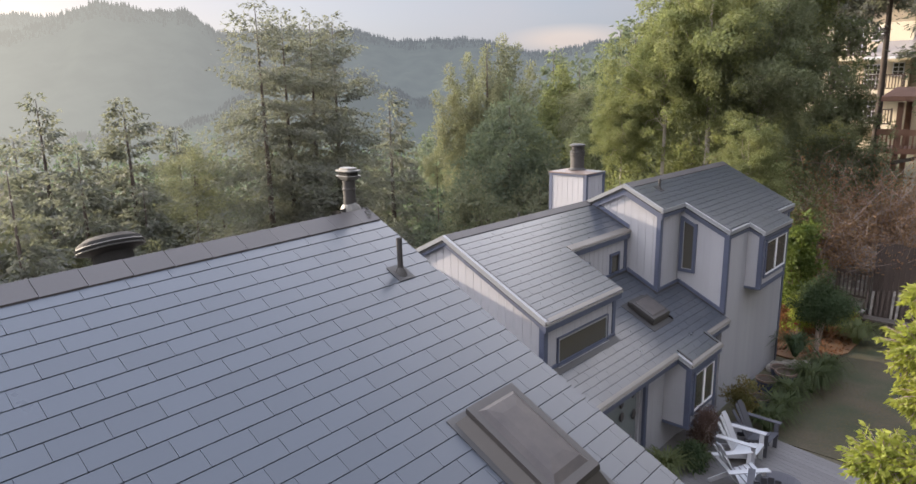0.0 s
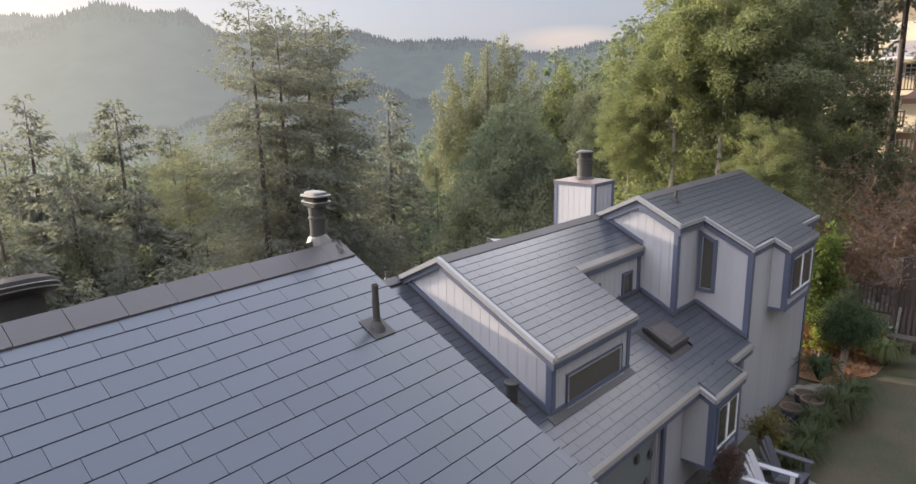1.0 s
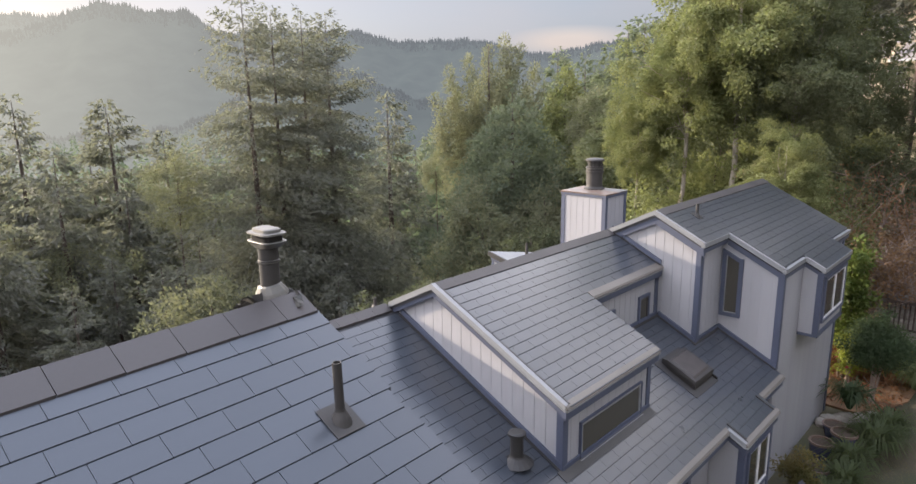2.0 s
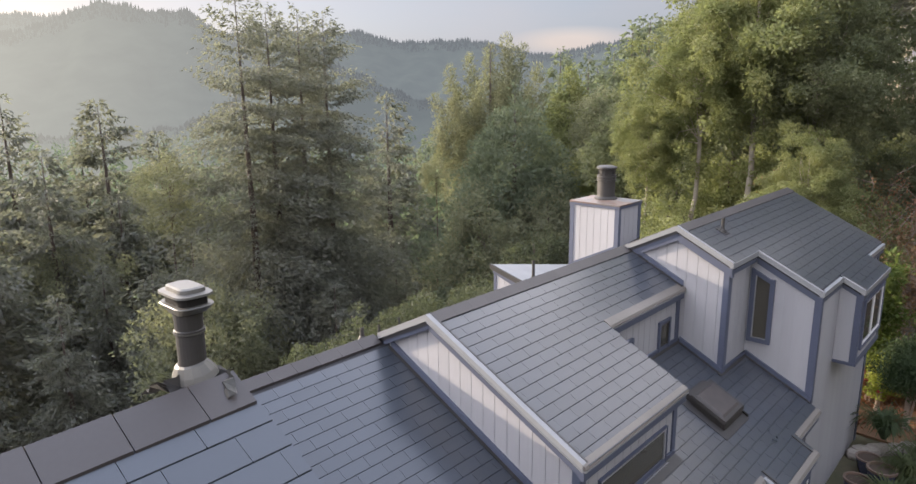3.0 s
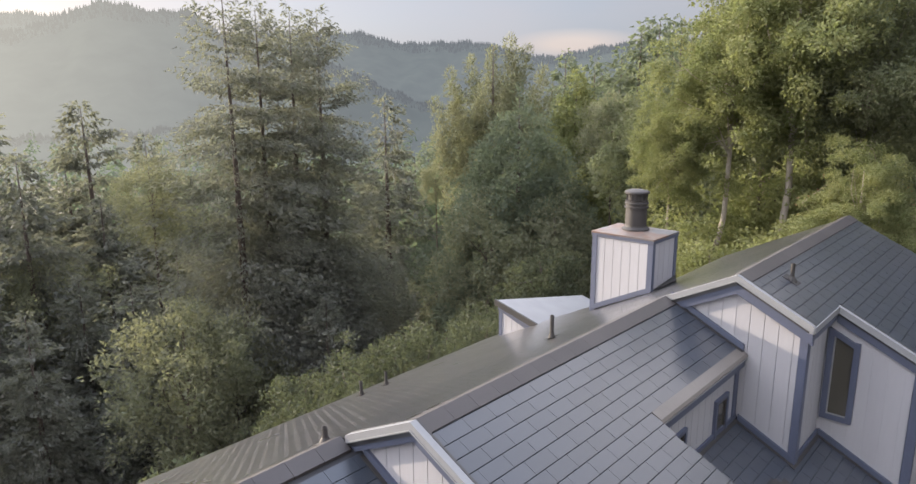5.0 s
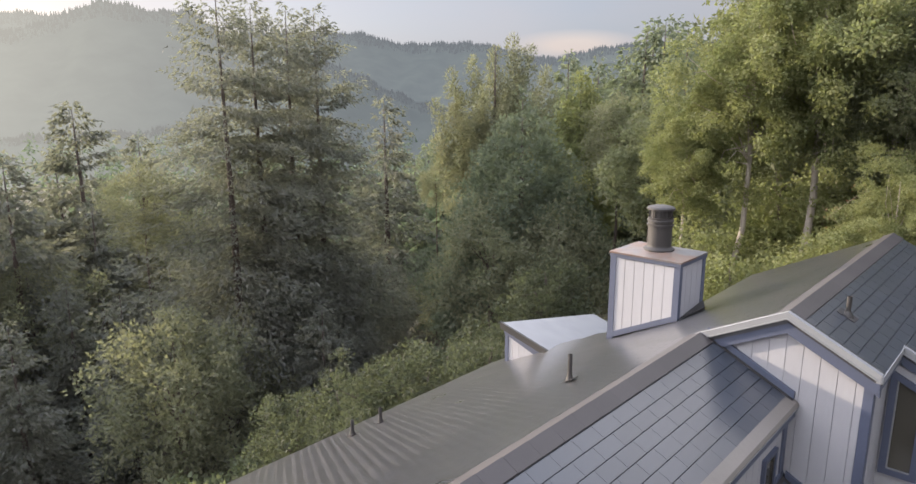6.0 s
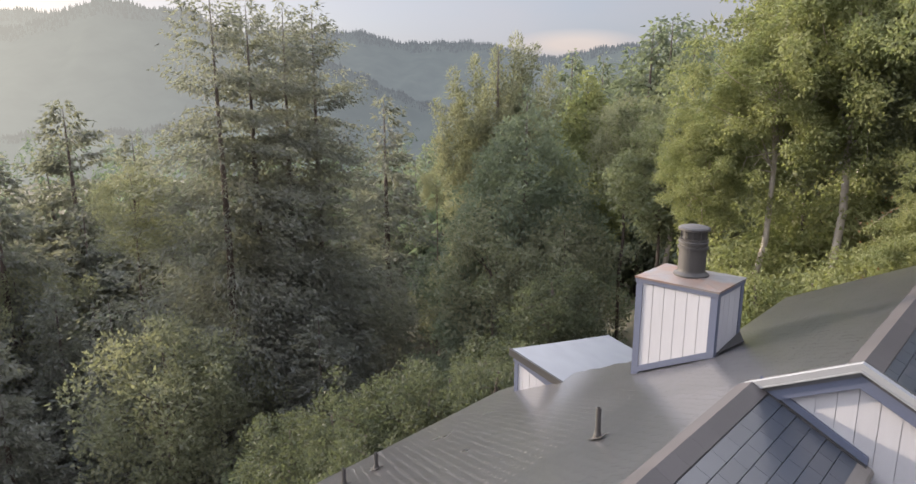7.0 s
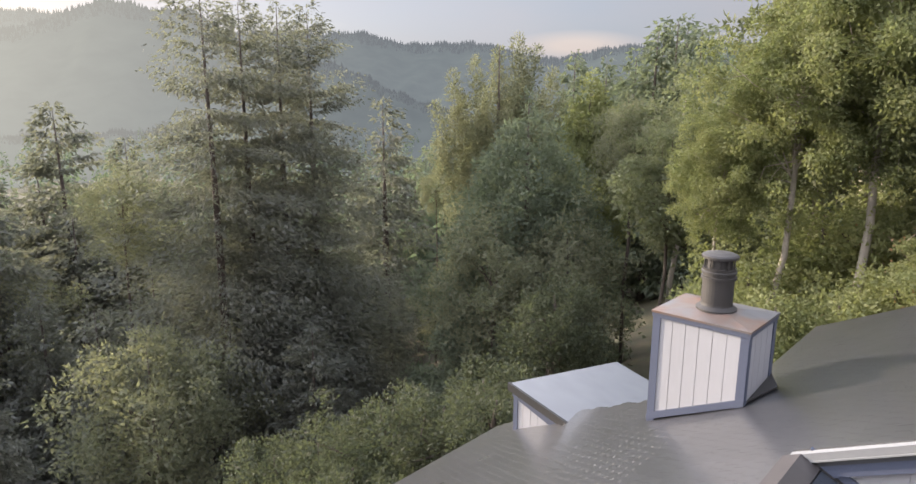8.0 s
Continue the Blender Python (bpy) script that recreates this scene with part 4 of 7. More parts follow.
# ---------------------------------------------------------------- the house
P = 0.5                                   # 6 in 12 pitch of every slope
BACK, FA, FB, FD, FU = 2.85, -1.582, -5.52, -4.46, -3.4455
house = thing("house", (-6.0, 9.0, GROUND), "two-storey house with pale grooved siding, blue trim and dark glass-tiled roofs", "house")


def z_front(c, x):
    return c - P * x


def z_back(x):
    return BACK + P * x


def ridge_x(c):
    return (c - BACK) / (2 * P)


RA, RB, RD, RU = (ridge_x(c) for c in (FA, FB, FD, FU))


def slab(name, ring, zfun, thick, mat, parent, label="", drop=0.0):
    bm = bmesh.new()
    top = [(x, y, zfun(x) - drop) for x, y in ring]
    prism(bm, [(x, y, z - thick) for x, y, z in top], top)
    return part(name, bm, mat, parent, label)


def roof(ring, c, label):
    return slab("roof", ring, lambda x: z_front(c, x), 0.10, M["underlay"], house, label, 0.028)


roof_a = roof([(RA, -9.0), (0.5, -9.0), (0.5, 3.81), (RA, 3.81)], FA, "dark glass-tiled roof slope")
roof_b = roof([(RB, 3.78), (-3.99, 3.78), (-3.99, 11.68), (-3.68, 11.68), (-3.68, 13.30), (-3.99, 13.30), (-3.99, 14.56), (RB, 14.56)], FB, "dark glass-tiled lower roof slope")
roof_d = roof([(RD, 8.08), (-4.87, 8.08), (-4.87, 10.76), (-6.12, 10.76), (-6.12, 13.40), (RD, 13.40)], FD, "dark glass-tiled dormer roof")
roof_u = roof([(RU, 13.36), (-5.27, 13.36), (-5.27, 14.56), (-4.13, 14.56), (-4.13, 15.87), (-3.745, 15.87), (-3.745, 18.07), (-4.13, 18.07), (-4.13, 19.55), (RU, 19.55)], FU, "dark glass-tiled upper roof slope")
roof_back_a = slab("roof", [(-13.2, -9.0), (RA, -9.0), (RA, 3.81), (-13.2, 3.81)], z_back, 0.12, M["shingle"], house, "asphalt shingle roof slope of the near wing", 0.02)
roof_back = slab("roof", [(-13.2, 3.78), (RB, 3.78), (RB, 8.08), (RD, 8.08), (RD, 13.36), (RU, 13.36), (RU, 19.55), (-8.75, 19.55), (-8.75, 16.25), (-13.2, 16.25)],
                 z_back, 0.12, M["shingle"], house, "asphalt shingle roof slope", 0.02)


# tiles: course by course down each slope
EXPOSE, WIDE = 0.1520, 0.356     # course spacing in plan, tile width


def tile_mesh():
    """One glass tile: a thin slab, tilted up at its lower edge, with eased corners."""
    L, w, g = EXPOSE - 0.0036, WIDE, 0.0032
    def zz(x):
        return -P * x
    bm = bmesh.new()
    ring = [(0.0, g / 2), (L - 0.003, g / 2), (L, g / 2 + 0.003), (L, w - g / 2 - 0.003), (L - 0.003, w - g / 2), (0.0, w - g / 2)]
    hi = [(x, y, zz(x) + (-0.0035 if x < 0.01 else 0.0022)) for x, y in ring]
    lo = [(x, y, zz(x) - 0.026) for x, y in ring]
    prism(bm, lo, hi)
    bmesh.ops.recalc_face_normals(bm, faces=bm.faces)
    me = bpy.data.meshes.new("tile")
    bm.to_mesh(me)
    bm.free()
    me.materials.append(M["tile"])
    return me


TILE = tile_mesh()
TV = np.array([v.co[:] for v in TILE.vertices])
TF = [tuple(p.vertices) for p in TILE.polygons]


def lay_tiles(roof_ob, c, x0, inside, stretch, joint, step=EXPOSE):
    """Tiles on a slope: those in the stretch are pieces, the rest one joined mesh. inside(x) gives the runs of y at a course."""
    verts, faces, pieces = [], [], 0
    k = 0
    while True:
        x = x0 + k * step
        runs = inside(x + step * 0.5)
        if runs is None:
            break
        for y0, y1 in runs:
            y = y0 - (y0 - joint - WIDE * (0.382 * k % 1.0)) % WIDE
            while y < y1 - 0.02:
                a, b = max(y, y0), min(y + WIDE, y1)
                if b - a > 0.03:
                    whole = b - a > WIDE - 1e-6
                    z = z_front(c, x)
                    if pieces < 300 and stretch(x, a):
                        me = TILE
                        if not whole:
                            me = TILE.copy()
                            s = (b - a) / WIDE
                            for v in me.vertices:
                                v.co.y *= s
                        ob = new("tile", me)
                        ob.location = (x, a, z)
                        hold(ob, roof_ob)
                        pieces += 1
                    else:
                        base = len(verts)
                        s = (b - a) / WIDE
                        verts.extend((x + p[0], a + p[1] * s, z + p[2]) for p in TV)
                        faces.extend(tuple(base + i for i in f) for f in TF)
                y += WIDE
        k += 1
    if verts:
        me = bpy.data.meshes.new("tiles")
        me.from_pydata(verts, [], faces)
        me.materials.append(M["tile_far"])
        ob = new("tiles", me)
        hold(ob, roof_ob)
        tagged(ob, kind="stuff")


# ---- walls


def siding(lo, hi, at, face, z_low, z_top, label="pale grooved wood siding", step=0.203, name="wall", mat="siding", parent=None, depth=0.10, boards=True, gap=0.004):
    """A wall along x (face '-y') or along y (face '+x') with grooved boards. z_low and z_top are functions of the running coordinate."""
    def pt(s, d, z):
        return (s, at + d, z) if face == "-y" else (at - d, s, z)
    bm = bmesh.new()
    cuts = [lo, hi]
    ring_lo = [(s, z_low(s)) for s in cuts]
    n = 24
    tops = [(lo + (hi - lo) * i / n, z_top(lo + (hi - lo) * i / n)) for i in range(n, -1, -1)]
    ring = ring_lo + tops
    prism(bm, [pt(s, 0.012, z) for s, z in ring], [pt(s, depth, z) for s, z in ring])
    w = part(name, bm, M[mat], parent or house, label)
    if boards:
        s = lo
        while s < hi - 0.02:
            e = min(s + step, hi)
            a, b = s + gap, e - gap
            mid = (a + b) / 2
            ring = [(a, z_low(a)), (b, z_low(b)), (b, z_top(b)), (mid, z_top(mid)), (a, z_top(a))]
            if min(z_top(a) - z_low(a), z_top(b) - z_low(b)) > 0.01:
                bm = bmesh.new()
                prism(bm, [pt(u, 0.014, z) for u, z in ring], [pt(u, 0.0, z) for u, z in ring])
                part("board", bm, M[mat], w)
            s = e
    return w


def roof_under(c, x):
    return min(z_front(c, x), z_back(x)) - 0.13


siding(-8.167, -4.97, 8.16, "-y", lambda x: min(z_front(FB, x), z_back(x)) - 0.05, lambda x: max(roof_under(FD, x), min(z_front(FB, x), z_back(x)) - 0.04), "pale grooved siding of the dormer gable", step=0.1945)
siding(8.16, 10.68, -4.97, "+x", lambda y: z_front(FB, -4.97) - 0.05, lambda y: z_front(FD, -4.97) - 0.13, "pale siding under the dormer eave")
siding(10.68, 13.42, -6.20, "+x", lambda y: z_front(FB, -6.20) - 0.05, lambda y: z_front(FD, -6.2) - 0.13, "pale siding beside the dormer")
bm = bmesh.new()
prism(bm, [(-8.1, 10.60, z_front(FB, -8.1)), (-4.99, 10.60, z_front(FB, -4.99) - 0.1), (-4.99, 10.60, z_front(FD, -4.99) - 0.14), (-7.4, 10.60, z_front(FD, -7.4) - 0.14)],
      [(-8.1, 10.68, z_front(FB, -8.1)), (-4.99, 10.68, z_front(FB, -4.99) - 0.1), (-4.99, 10.68, z_front(FD, -4.99) - 0.14), (-7.4, 10.68, z_front(FD, -7.4) - 0.14)])
part("wall", bm, M["siding"], house)
siding(-7.85, -5.38, 13.43, "-y", lambda x: (z_front(FD, x) if x < -6.17 else z_front(FB, x)) - 0.05 if x > -7.4 else z_back(x) - 0.3, lambda x: max(roof_under(FU, x), z_back(x) - 0.3 if x < -7.4 else -99), "pale grooved siding of the upper gable", step=0.1945)
siding(13.545, 14.60, -5.38, "+x", lambda y: z_front(FB, -5.38) - 0.05, lambda y: z_front(FU, -5.38) - 0.13, "shaded siding beside the upper gable")
siding(-5.38, -4.165, 14.60, "-y", lambda x: z_front(FB, x) - 0.05, lambda x: z_front(FU, x) - 0.13, "shaded grooved siding of the tall wing", gap=0.0005)
siding(14.60, 19.20, -4.165, "+x", lambda y: GROUND - 0.4, lambda y: z_front(FU, -4.165) - 0.13, "tall shaded wall with grooved siding", gap=0.0004)
siding(10.87, 14.60, -4.30, "+x", lambda y: GROUND - 0.4, lambda y: z_front(FB, -4.30) - 0.12, "lower wall with grooved siding", gap=0.0008)
siding(3.6, 10.87, -4.45, "+x", lambda y: GROUND - 0.4, lambda y: z_front(FB, -4.45) - 0.12, "porch wall with deep shade put into its blue-grey colour", boards=False, mat="porch")
# plain walls that close the house
for x0, y0, x1, y1, top in ((-4.4, 10.82, -5.1, 10.87, -3.6), (-4.165, 19.10, -8.5, 19.2, -1.5), (-13.0, -8.8, -12.9, 16.2, -3.7), (-13.0, 16.1, -8.5, 16.2, -3.7), (-8.55, 16.1, -8.45, 19.2, -1.5),
                           (-13.0, -8.8, 0.2, -8.7, -3.8), (0.1, -8.8, 0.2, 3.6, -2.12), (-4.3, 14.5, -12.9, 14.6, -3.8)):
    bm = bmesh.new()
    box(bm, min(x0, x1), min(y0, y1), GROUND - 3.0, max(x0, x1), max(y0, y1), top)
    part("wall", bm, M["siding"], house)
bm = bmesh.new()
ring = [(-12.9, -3.75), (RA, z_front(FA, RA) - 0.14), (0.1, z_front(FA, 0.1) - 0.14), (0.1, GROUND - 1), (-12.9, GROUND - 3)]
prism(bm, [(x, 3.55, z) for x, z in ring], [(x, 3.65, z) for x, z in ring])
part("wall", bm, M["siding"], house)


def rake(y, xs, zf, deep=0.205):
    """Edge trim of a gable at y, seen from -y: a slim pale metal fascia with a lip over a blue board, and a dark joint beside the tiles."""
    def strip(name, mat, label, y0, y1, hi, lo):
        for xa, xb in zip(xs, xs[1:]):
            za, zb = zf(xa), zf(xb)
            bm = bmesh.new()
            prism(bm, [(xa, y0, za + hi), (xb, y0, zb + hi), (xb, y0, zb + lo), (xa, y0, za + lo)], [(xa, y1, za + hi), (xb, y1, zb + hi), (xb, y1, zb + lo), (xa, y1, za + lo)])
            part(name, bm, M[mat], house, label)
    strip("fascia", "fascia", "pale metal edge", y - 0.03, y + 0.05, 0.012, -0.078)
    strip("drip_edge", "fascia", "pale metal lip", y - 0.040, y - 0.031, -0.066, -0.082)
    strip("trim_board", "blue", "blue painted board", y + 0.005, y + 0.075, -0.080, -deep)
    strip("edge_joint", "flash", "dark joint beside the tiles", y + 0.051, y + 0.078, 0.016, -0.05)


def drip_eave(x, y0, y1, z, back=0.05):
    """An eave that faces +x, closed by a sloping metal drip strip with a pale folded lip over the blue board."""
    bm = bmesh.new()
    ring = [(x - back, z + P * back + 0.004), (x + 0.02, z - P * 0.02 + 0.004), (x + 0.045, z - 0.045), (x + 0.02, z - 0.062), (x - back, z - 0.055)]
    prism(bm, [(a, y0, b) for a, b in ring], [(a, y1, b) for a, b in ring])
    part("drip_strip", bm, M["drip"], house, "brownish metal drip strip")
    bm = bmesh.new()
    box(bm, x + 0.0, y0, z - 0.084, x + 0.04, y1, z - 0.064)
    part("drip_lip", bm, M["fascia"], house, "pale folded edge")
    bm = bmesh.new()
    box(bm, x - 0.06, y0, z - 0.205, x + 0.01, y1, z - 0.086)
    part("trim_board", bm, M["blue"], house, "blue painted board")


def eave(x, y0, y1, z):
    """Edge trim along an eave that faces +x."""
    bm = bmesh.new()
    box(bm, x - 0.05, y0, z - 0.092, x + 0.02, y1, z - 0.002)
    part("fascia", bm, M["fascia"], house, "pale metal edge")
    bm = bmesh.new()
    box(bm, x - 0.075, y0, z - 0.205, x - 0.005, y1, z - 0.094)
    part("trim_board", bm, M["blue"], house, "blue painted board")


rake(8.08, (-8.30, RD, -4.87), lambda x: min(z_front(FD, x), z_back(x)))
drip_eave(-4.87, 8.06, 10.76, z_front(FD, -4.87))
drip_eave(-6.12, 10.77, 13.42, z_front(FD, -6.12), 0.10)
rake(13.36, (-7.4, RU, -5.27), lambda x: min(z_front(FU, x), z_back(x)), 0.265)
eave(-5.27, 13.34, 14.56, z_front(FU, -5.27))
rake(14.56, (-5.27, -4.13), lambda x: z_front(FU, x), 0.24)
eave(-4.13, 14.54, 15.87, z_front(FU, -4.13))
rake(15.87, (-4.13, -3.745), lambda x: z_front(FU, x))
eave(-3.745, 15.85, 18.07, z_front(FU, -3.745))
eave(-4.13, 18.07, 19.55, z_front(FU, -4.13))
drip_eave(-3.99, 3.78, 11.68, z_front(FB, -3.99))
rake(11.68, (-3.99, -3.68), lambda x: z_front(FB, x))
drip_eave(-3.68, 11.66, 13.30, z_front(FB, -3.68))
drip_eave(-3.99, 13.30, 14.56, z_front(FB, -3.99))


def trim(x0, y0, z0, x1, y1, z1, name="corner_board"):
    bm = bmesh.new()
    box(bm, x0, y0, z0, x1, y1, z1)
    bmesh.ops.bevel(bm, geom=bm.edges[:], offset=0.004, segments=1, affect="EDGES")
    part(name, bm, M["blue"], house, "blue painted board")


# corner boards
trim(-5.06, 8.135, z_front(FB, -4.97) - 0.05, -4.945, 8.26, z_front(FD, -4.97) - 0.14)
trim(-5.0, 10.58, z_front(FB, -4.97) - 0.05, -4.945, 10.69, z_front(FD, -4.97) - 0.14)
trim(-6.23, 13.30, z_front(FB, -6.2) - 0.05, -6.175, 13.425, z_front(FD, -6.2) - 0.14)
trim(-5.435, 13.405, z_front(FB, -5.38) - 0.05, -5.33, 13.55, z_front(FU, -5.38) - 0.14)
trim(-4.26, 14.575, z_front(FB, -4.26) - 0.1, -4.14, 14.70, z_front(FU, -4.165) - 0.14)
trim(-4.22, 19.10, GROUND - 0.3, -4.14, 19.22, z_front(FU, -4.165) - 0.14)
trim(-4.34, 10.85, GROUND - 0.3, -4.275, 10.97, z_front(FB, -4.3) - 0.13)


def base_trim(y, xa, xb, c, d=0.05):
    """Blue board and dark flashing where a gable wall meets the slope below it."""
    for off, h, mat, name in ((-0.03, 0.10, "blue", "trim_board"), (-0.075, 0.014, "black", "flashing")):
        bm = bmesh.new()
        za, zb = z_front(c, xa), z_front(c, xb)
        prism(bm, [(xa, y + off, za), (xb, y + off, zb), (xb, y + off, zb + h), (xa, y + off, za + h)],
              [(xa, y + 0.012, za), (xb, y + 0.012, zb), (xb, y + 0.012, zb + h), (xa, y + 0.012, za + h)])
        part(name, bm, M[mat], house)


base_trim(8.155, -8.1, -4.95, FB)
base_trim(13.425, -7.25, -6.14, FD)
base_trim(13.425, -6.14, -5.36, FB)
base_trim(14.595, -5.34, -4.14, FB)
for x, y0, y1, zc, w, mat in ((-4.965, 8.14, 10.68, FB, 0.16, "flash"), (-6.195, 10.68, 13.42, FB, 0.07, "black"), (-5.375, 13.43, 14.6, FB, 0.07, "black")):
    bm = bmesh.new()
    box(bm, x, y0, z_front(zc, x) - 0.02, x + 0.03, y1, z_front(zc, x) + 0.06)
    part("trim_board", bm, M["blue"], house)
    bm = bmesh.new()
    prism(bm, [(x, y0 - 0.1, z_front(zc, x)), (x + w, y0 - 0.1, z_front(zc, x + w)), (x + w, y1, z_front(zc, x + w)), (x, y1, z_front(zc, x))],
          [(x, y0 - 0.1, z_front(zc, x) + 0.016), (x + w, y0 - 0.1, z_front(zc, x + w) + 0.012), (x + w, y1, z_front(zc, x + w) + 0.012), (x, y1, z_front(zc, x) + 0.016)])
    part("flashing", bm, M[mat], house)


def ridge_caps(x, z, y0, y1, w2=0.17, lift=0.004):
    """Bent tile-wide caps along a ridge, each lapping the next by a hair."""
    y, made = y0, []
    L = 0.356
    while y < y1:
        e = min(y + L, y1) - 0.006
        bm = bmesh.new()
        w1 = 0.15
        a = [(x - w1, y, z - P * w1 + 0.01), (x, y, z + 0.012), (x + w2, y, z - P * w2 + 0.012)]
        b = [(x - w1, e, z - P * w1 + 0.01 + lift), (x, e, z + 0.012 + lift), (x + w2, e, z - P * w2 + 0.012 + lift)]
        lo = [(p[0], p[1], p[2] - 0.03) for p in a]
        lob = [(p[0], p[1], p[2] - 0.03) for p in b]
        prism(bm, a + lo[::-1], b + lob[::-1])
        made.append(part("ridge_cap", bm, M["cap"], house))
        y = e + 0.006
    return made


caps_a = ridge_caps(RA, z_back(RA), -8.9, 3.81, 0.21)
ridge_caps(RB, z_back(RB), 3.8, 8.05, 0.17)
ridge_caps(RD, z_back(RD), 8.14, 13.34)
ridge_caps(RU, z_back(RU), 13.42, 19.55)


def window(x, y0, y1, z0, z1, label, panes=1, frame_mat="blue", sash="white", w=0.07, s=0.035):
    """A window in a wall that faces +x."""
    ob = new("window")
    ob.location = (x, (y0 + y1) / 2, (z0 + z1) / 2)
    hold(ob, house)
    ob["label"] = label
    bm = bmesh.new()
    for a in ((y0 - w, z0 - w, y1 + w, z0), (y0 - w, z1, y1 + w, z1 + w), (y0 - w, z0, y0, z1), (y1, z0, y1 + w, z1)):
        box(bm, x - 0.02, a[0], a[1], x + 0.04, a[2], a[3])
    part("frame", bm, M[frame_mat], ob)
    step = (y1 - y0) / panes
    bm = bmesh.new()
    for i in range(panes):
        a, b = y0 + i * step, y0 + (i + 1) * step
        for q in ((a, z0, b, z0 + s), (a, z1 - s, b, z1), (a, z0 + s, a + s, z1 - s), (b - s, z0 + s, b, z1 - s)):
            box(bm, x - 0.01, q[0], q[1], x + 0.025, q[2], q[3])
    part("sash", bm, M[sash], ob)
    for i in range(panes):
        a, b = y0 + i * step, y0 + (i + 1) * step
        bm = bmesh.new()
        box(bm, x - 0.005, a + 0.03, z0 + 0.03, x + 0.008, b - 0.03, z1 - 0.03)
        part("pane", bm, M["glass"], ob)
    return ob


window(-4.965, 8.59, 10.36, -3.03, -2.50, "wide dark window with a metal frame under the dormer eave", frame_mat="blue", sash="fascia", w=0.016, s=0.045)
bm = bmesh.new()
box(bm, -4.985, 8.55, -3.085, -4.90, 10.40, -3.048)
part("window_sill", bm, M["fascia"], house, "pale metal sill")
window(-6.195, 12.66, 13.0, -2.52, -1.93, "narrow dark window beside the dormer", sash="bronze", w=0.05)
window(-6.195, 11.27, 11.63, -2.52, -1.93, "narrow dark window beside the dormer", sash="bronze", w=0.05)


def bay(x0, x1, y0, y1, z0, z1, ztop, label, win):
    """A boxed-out bay with blue corner boards, a sloped roof above and a two-pane window."""
    bm = bmesh.new()
    ring = [(x0, z0), (x1, z0), (x1, ztop + 0.04), (x0, ztop + 0.04 + P * (x1 - x0))]
    prism(bm, [(x, y0, z) for x, z in ring], [(x, y1, z) for x, z in ring])
    part("bay", bm, M["siding"], house, label)
    for a in ((x1 - 0.10, y0 - 0.012, x1 + 0.012, y0 + 0.11), (x1 - 0.1, y1 - 0.11, x1 + 0.012, y1 + 0.012)):
        trim(a[0], a[1], z0 - 0.02, a[2], a[3], ztop)
    trim(x0, y0 - 0.02, z0 - 0.06, x1 + 0.02, y1 + 0.02, z0, "trim_board")
    trim(x1 - 0.05, y0 + 0.11, z0, x1 + 0.014, y1 - 0.11, z0 + 0.06, "trim_board")
    window(x1 + 0.004, *win, "two-pane sliding window with a white frame", panes=2, w=0.06)


bay(-4.16, -3.78, 15.90, 17.85, -3.02, -1.6, -1.72, "upper bay with pale siding", (16.12, 17.72, -2.74, -1.86))
bay(-4.29, -3.72, 11.75, 13.17, -5.14, -3.7, -3.78, "lower bay with pale siding", (11.95, 12.98, -4.86, -3.98))

for y in (11.79, 13.19):
    bm = bmesh.new()
    beam(bm, (-4.06, y, z_front(FB, -4.06) + 0.012), (-3.72, y, z_front(FB, -3.72) + 0.012), 0.035, 0.02)
    part("flashing", bm, M["flash"], house, "dark metal strip")

# the tall window of the wing, in a wall that faces -y, with a sloping head
tall = new("window")
tall.location = (-5.14, 14.6, -1.9)
hold(tall, house)
tall["label"] = "tall narrow window with a sloping head and blue frame"


def sloped(x0, x1, z0, za, zb, y0, y1):
    bm = bmesh.new()
    prism(bm, [(x0, y0, z0), (x1, y0, z0), (x1, y0, zb), (x0, y0, za)], [(x0, y1, z0), (x1, y1, z0), (x1, y1, zb), (x0, y1, za)])
    return bm


bm = sloped(-5.35, -5.27, -2.55, -1.14, -1.18, 14.55, 14.61)
box(bm, -5.01, 14.55, -2.55, -4.93, 14.61, -1.31)
box(bm, -5.27, 14.55, -2.55, -5.01, 14.61, -2.47)
prism(bm, [(-5.27, 14.55, -1.26), (-5.01, 14.55, -1.39), (-5.01, 14.55, -1.31), (-5.27, 14.55, -1.18)], [(-5.27, 14.61, -1.26), (-5.01, 14.61, -1.39), (-5.01, 14.61, -1.31), (-5.27, 14.61, -1.18)])
part("frame", bm, M["blue"], tall)
bm = sloped(-5.27, -5.255, -2.47, -1.25, -1.26, 14.565, 14.6)
box(bm, -5.255, 14.565, -2.47, -5.01, 14.6, -2.458)
part("sash", bm, M["fascia"], tall)
part("pane", sloped(-5.27, -5.01, -2.47, -1.26, -1.39, 14.588, 14.598), M["glass"], tall)

# ---- chimney
chimney = thing("chimney", (-9.07, 15.7, -1.6), "boxed chimney with pale boards, blue trim and a rusty cover", "chimney")
CX0, CX1, CY0, CY1, CT = -9.69, -8.46, 15.20, 16.19, -0.40
chase = siding(CX0 + 0.08, CX1 - 0.08, CY0, "-y", lambda x: z_back(x), lambda x: CT - 0.02, "pale boards of the chase", parent=chimney, step=0.178, name="chase")
siding(CY0 + 0.06, CY1 - 0.06, CX1, "+x", lambda y: z_back(CX1) - 0.05, lambda y: CT - 0.02, "pale boards of the chase", parent=chimney, step=0.21, name="chase")
bm = bmesh.new()
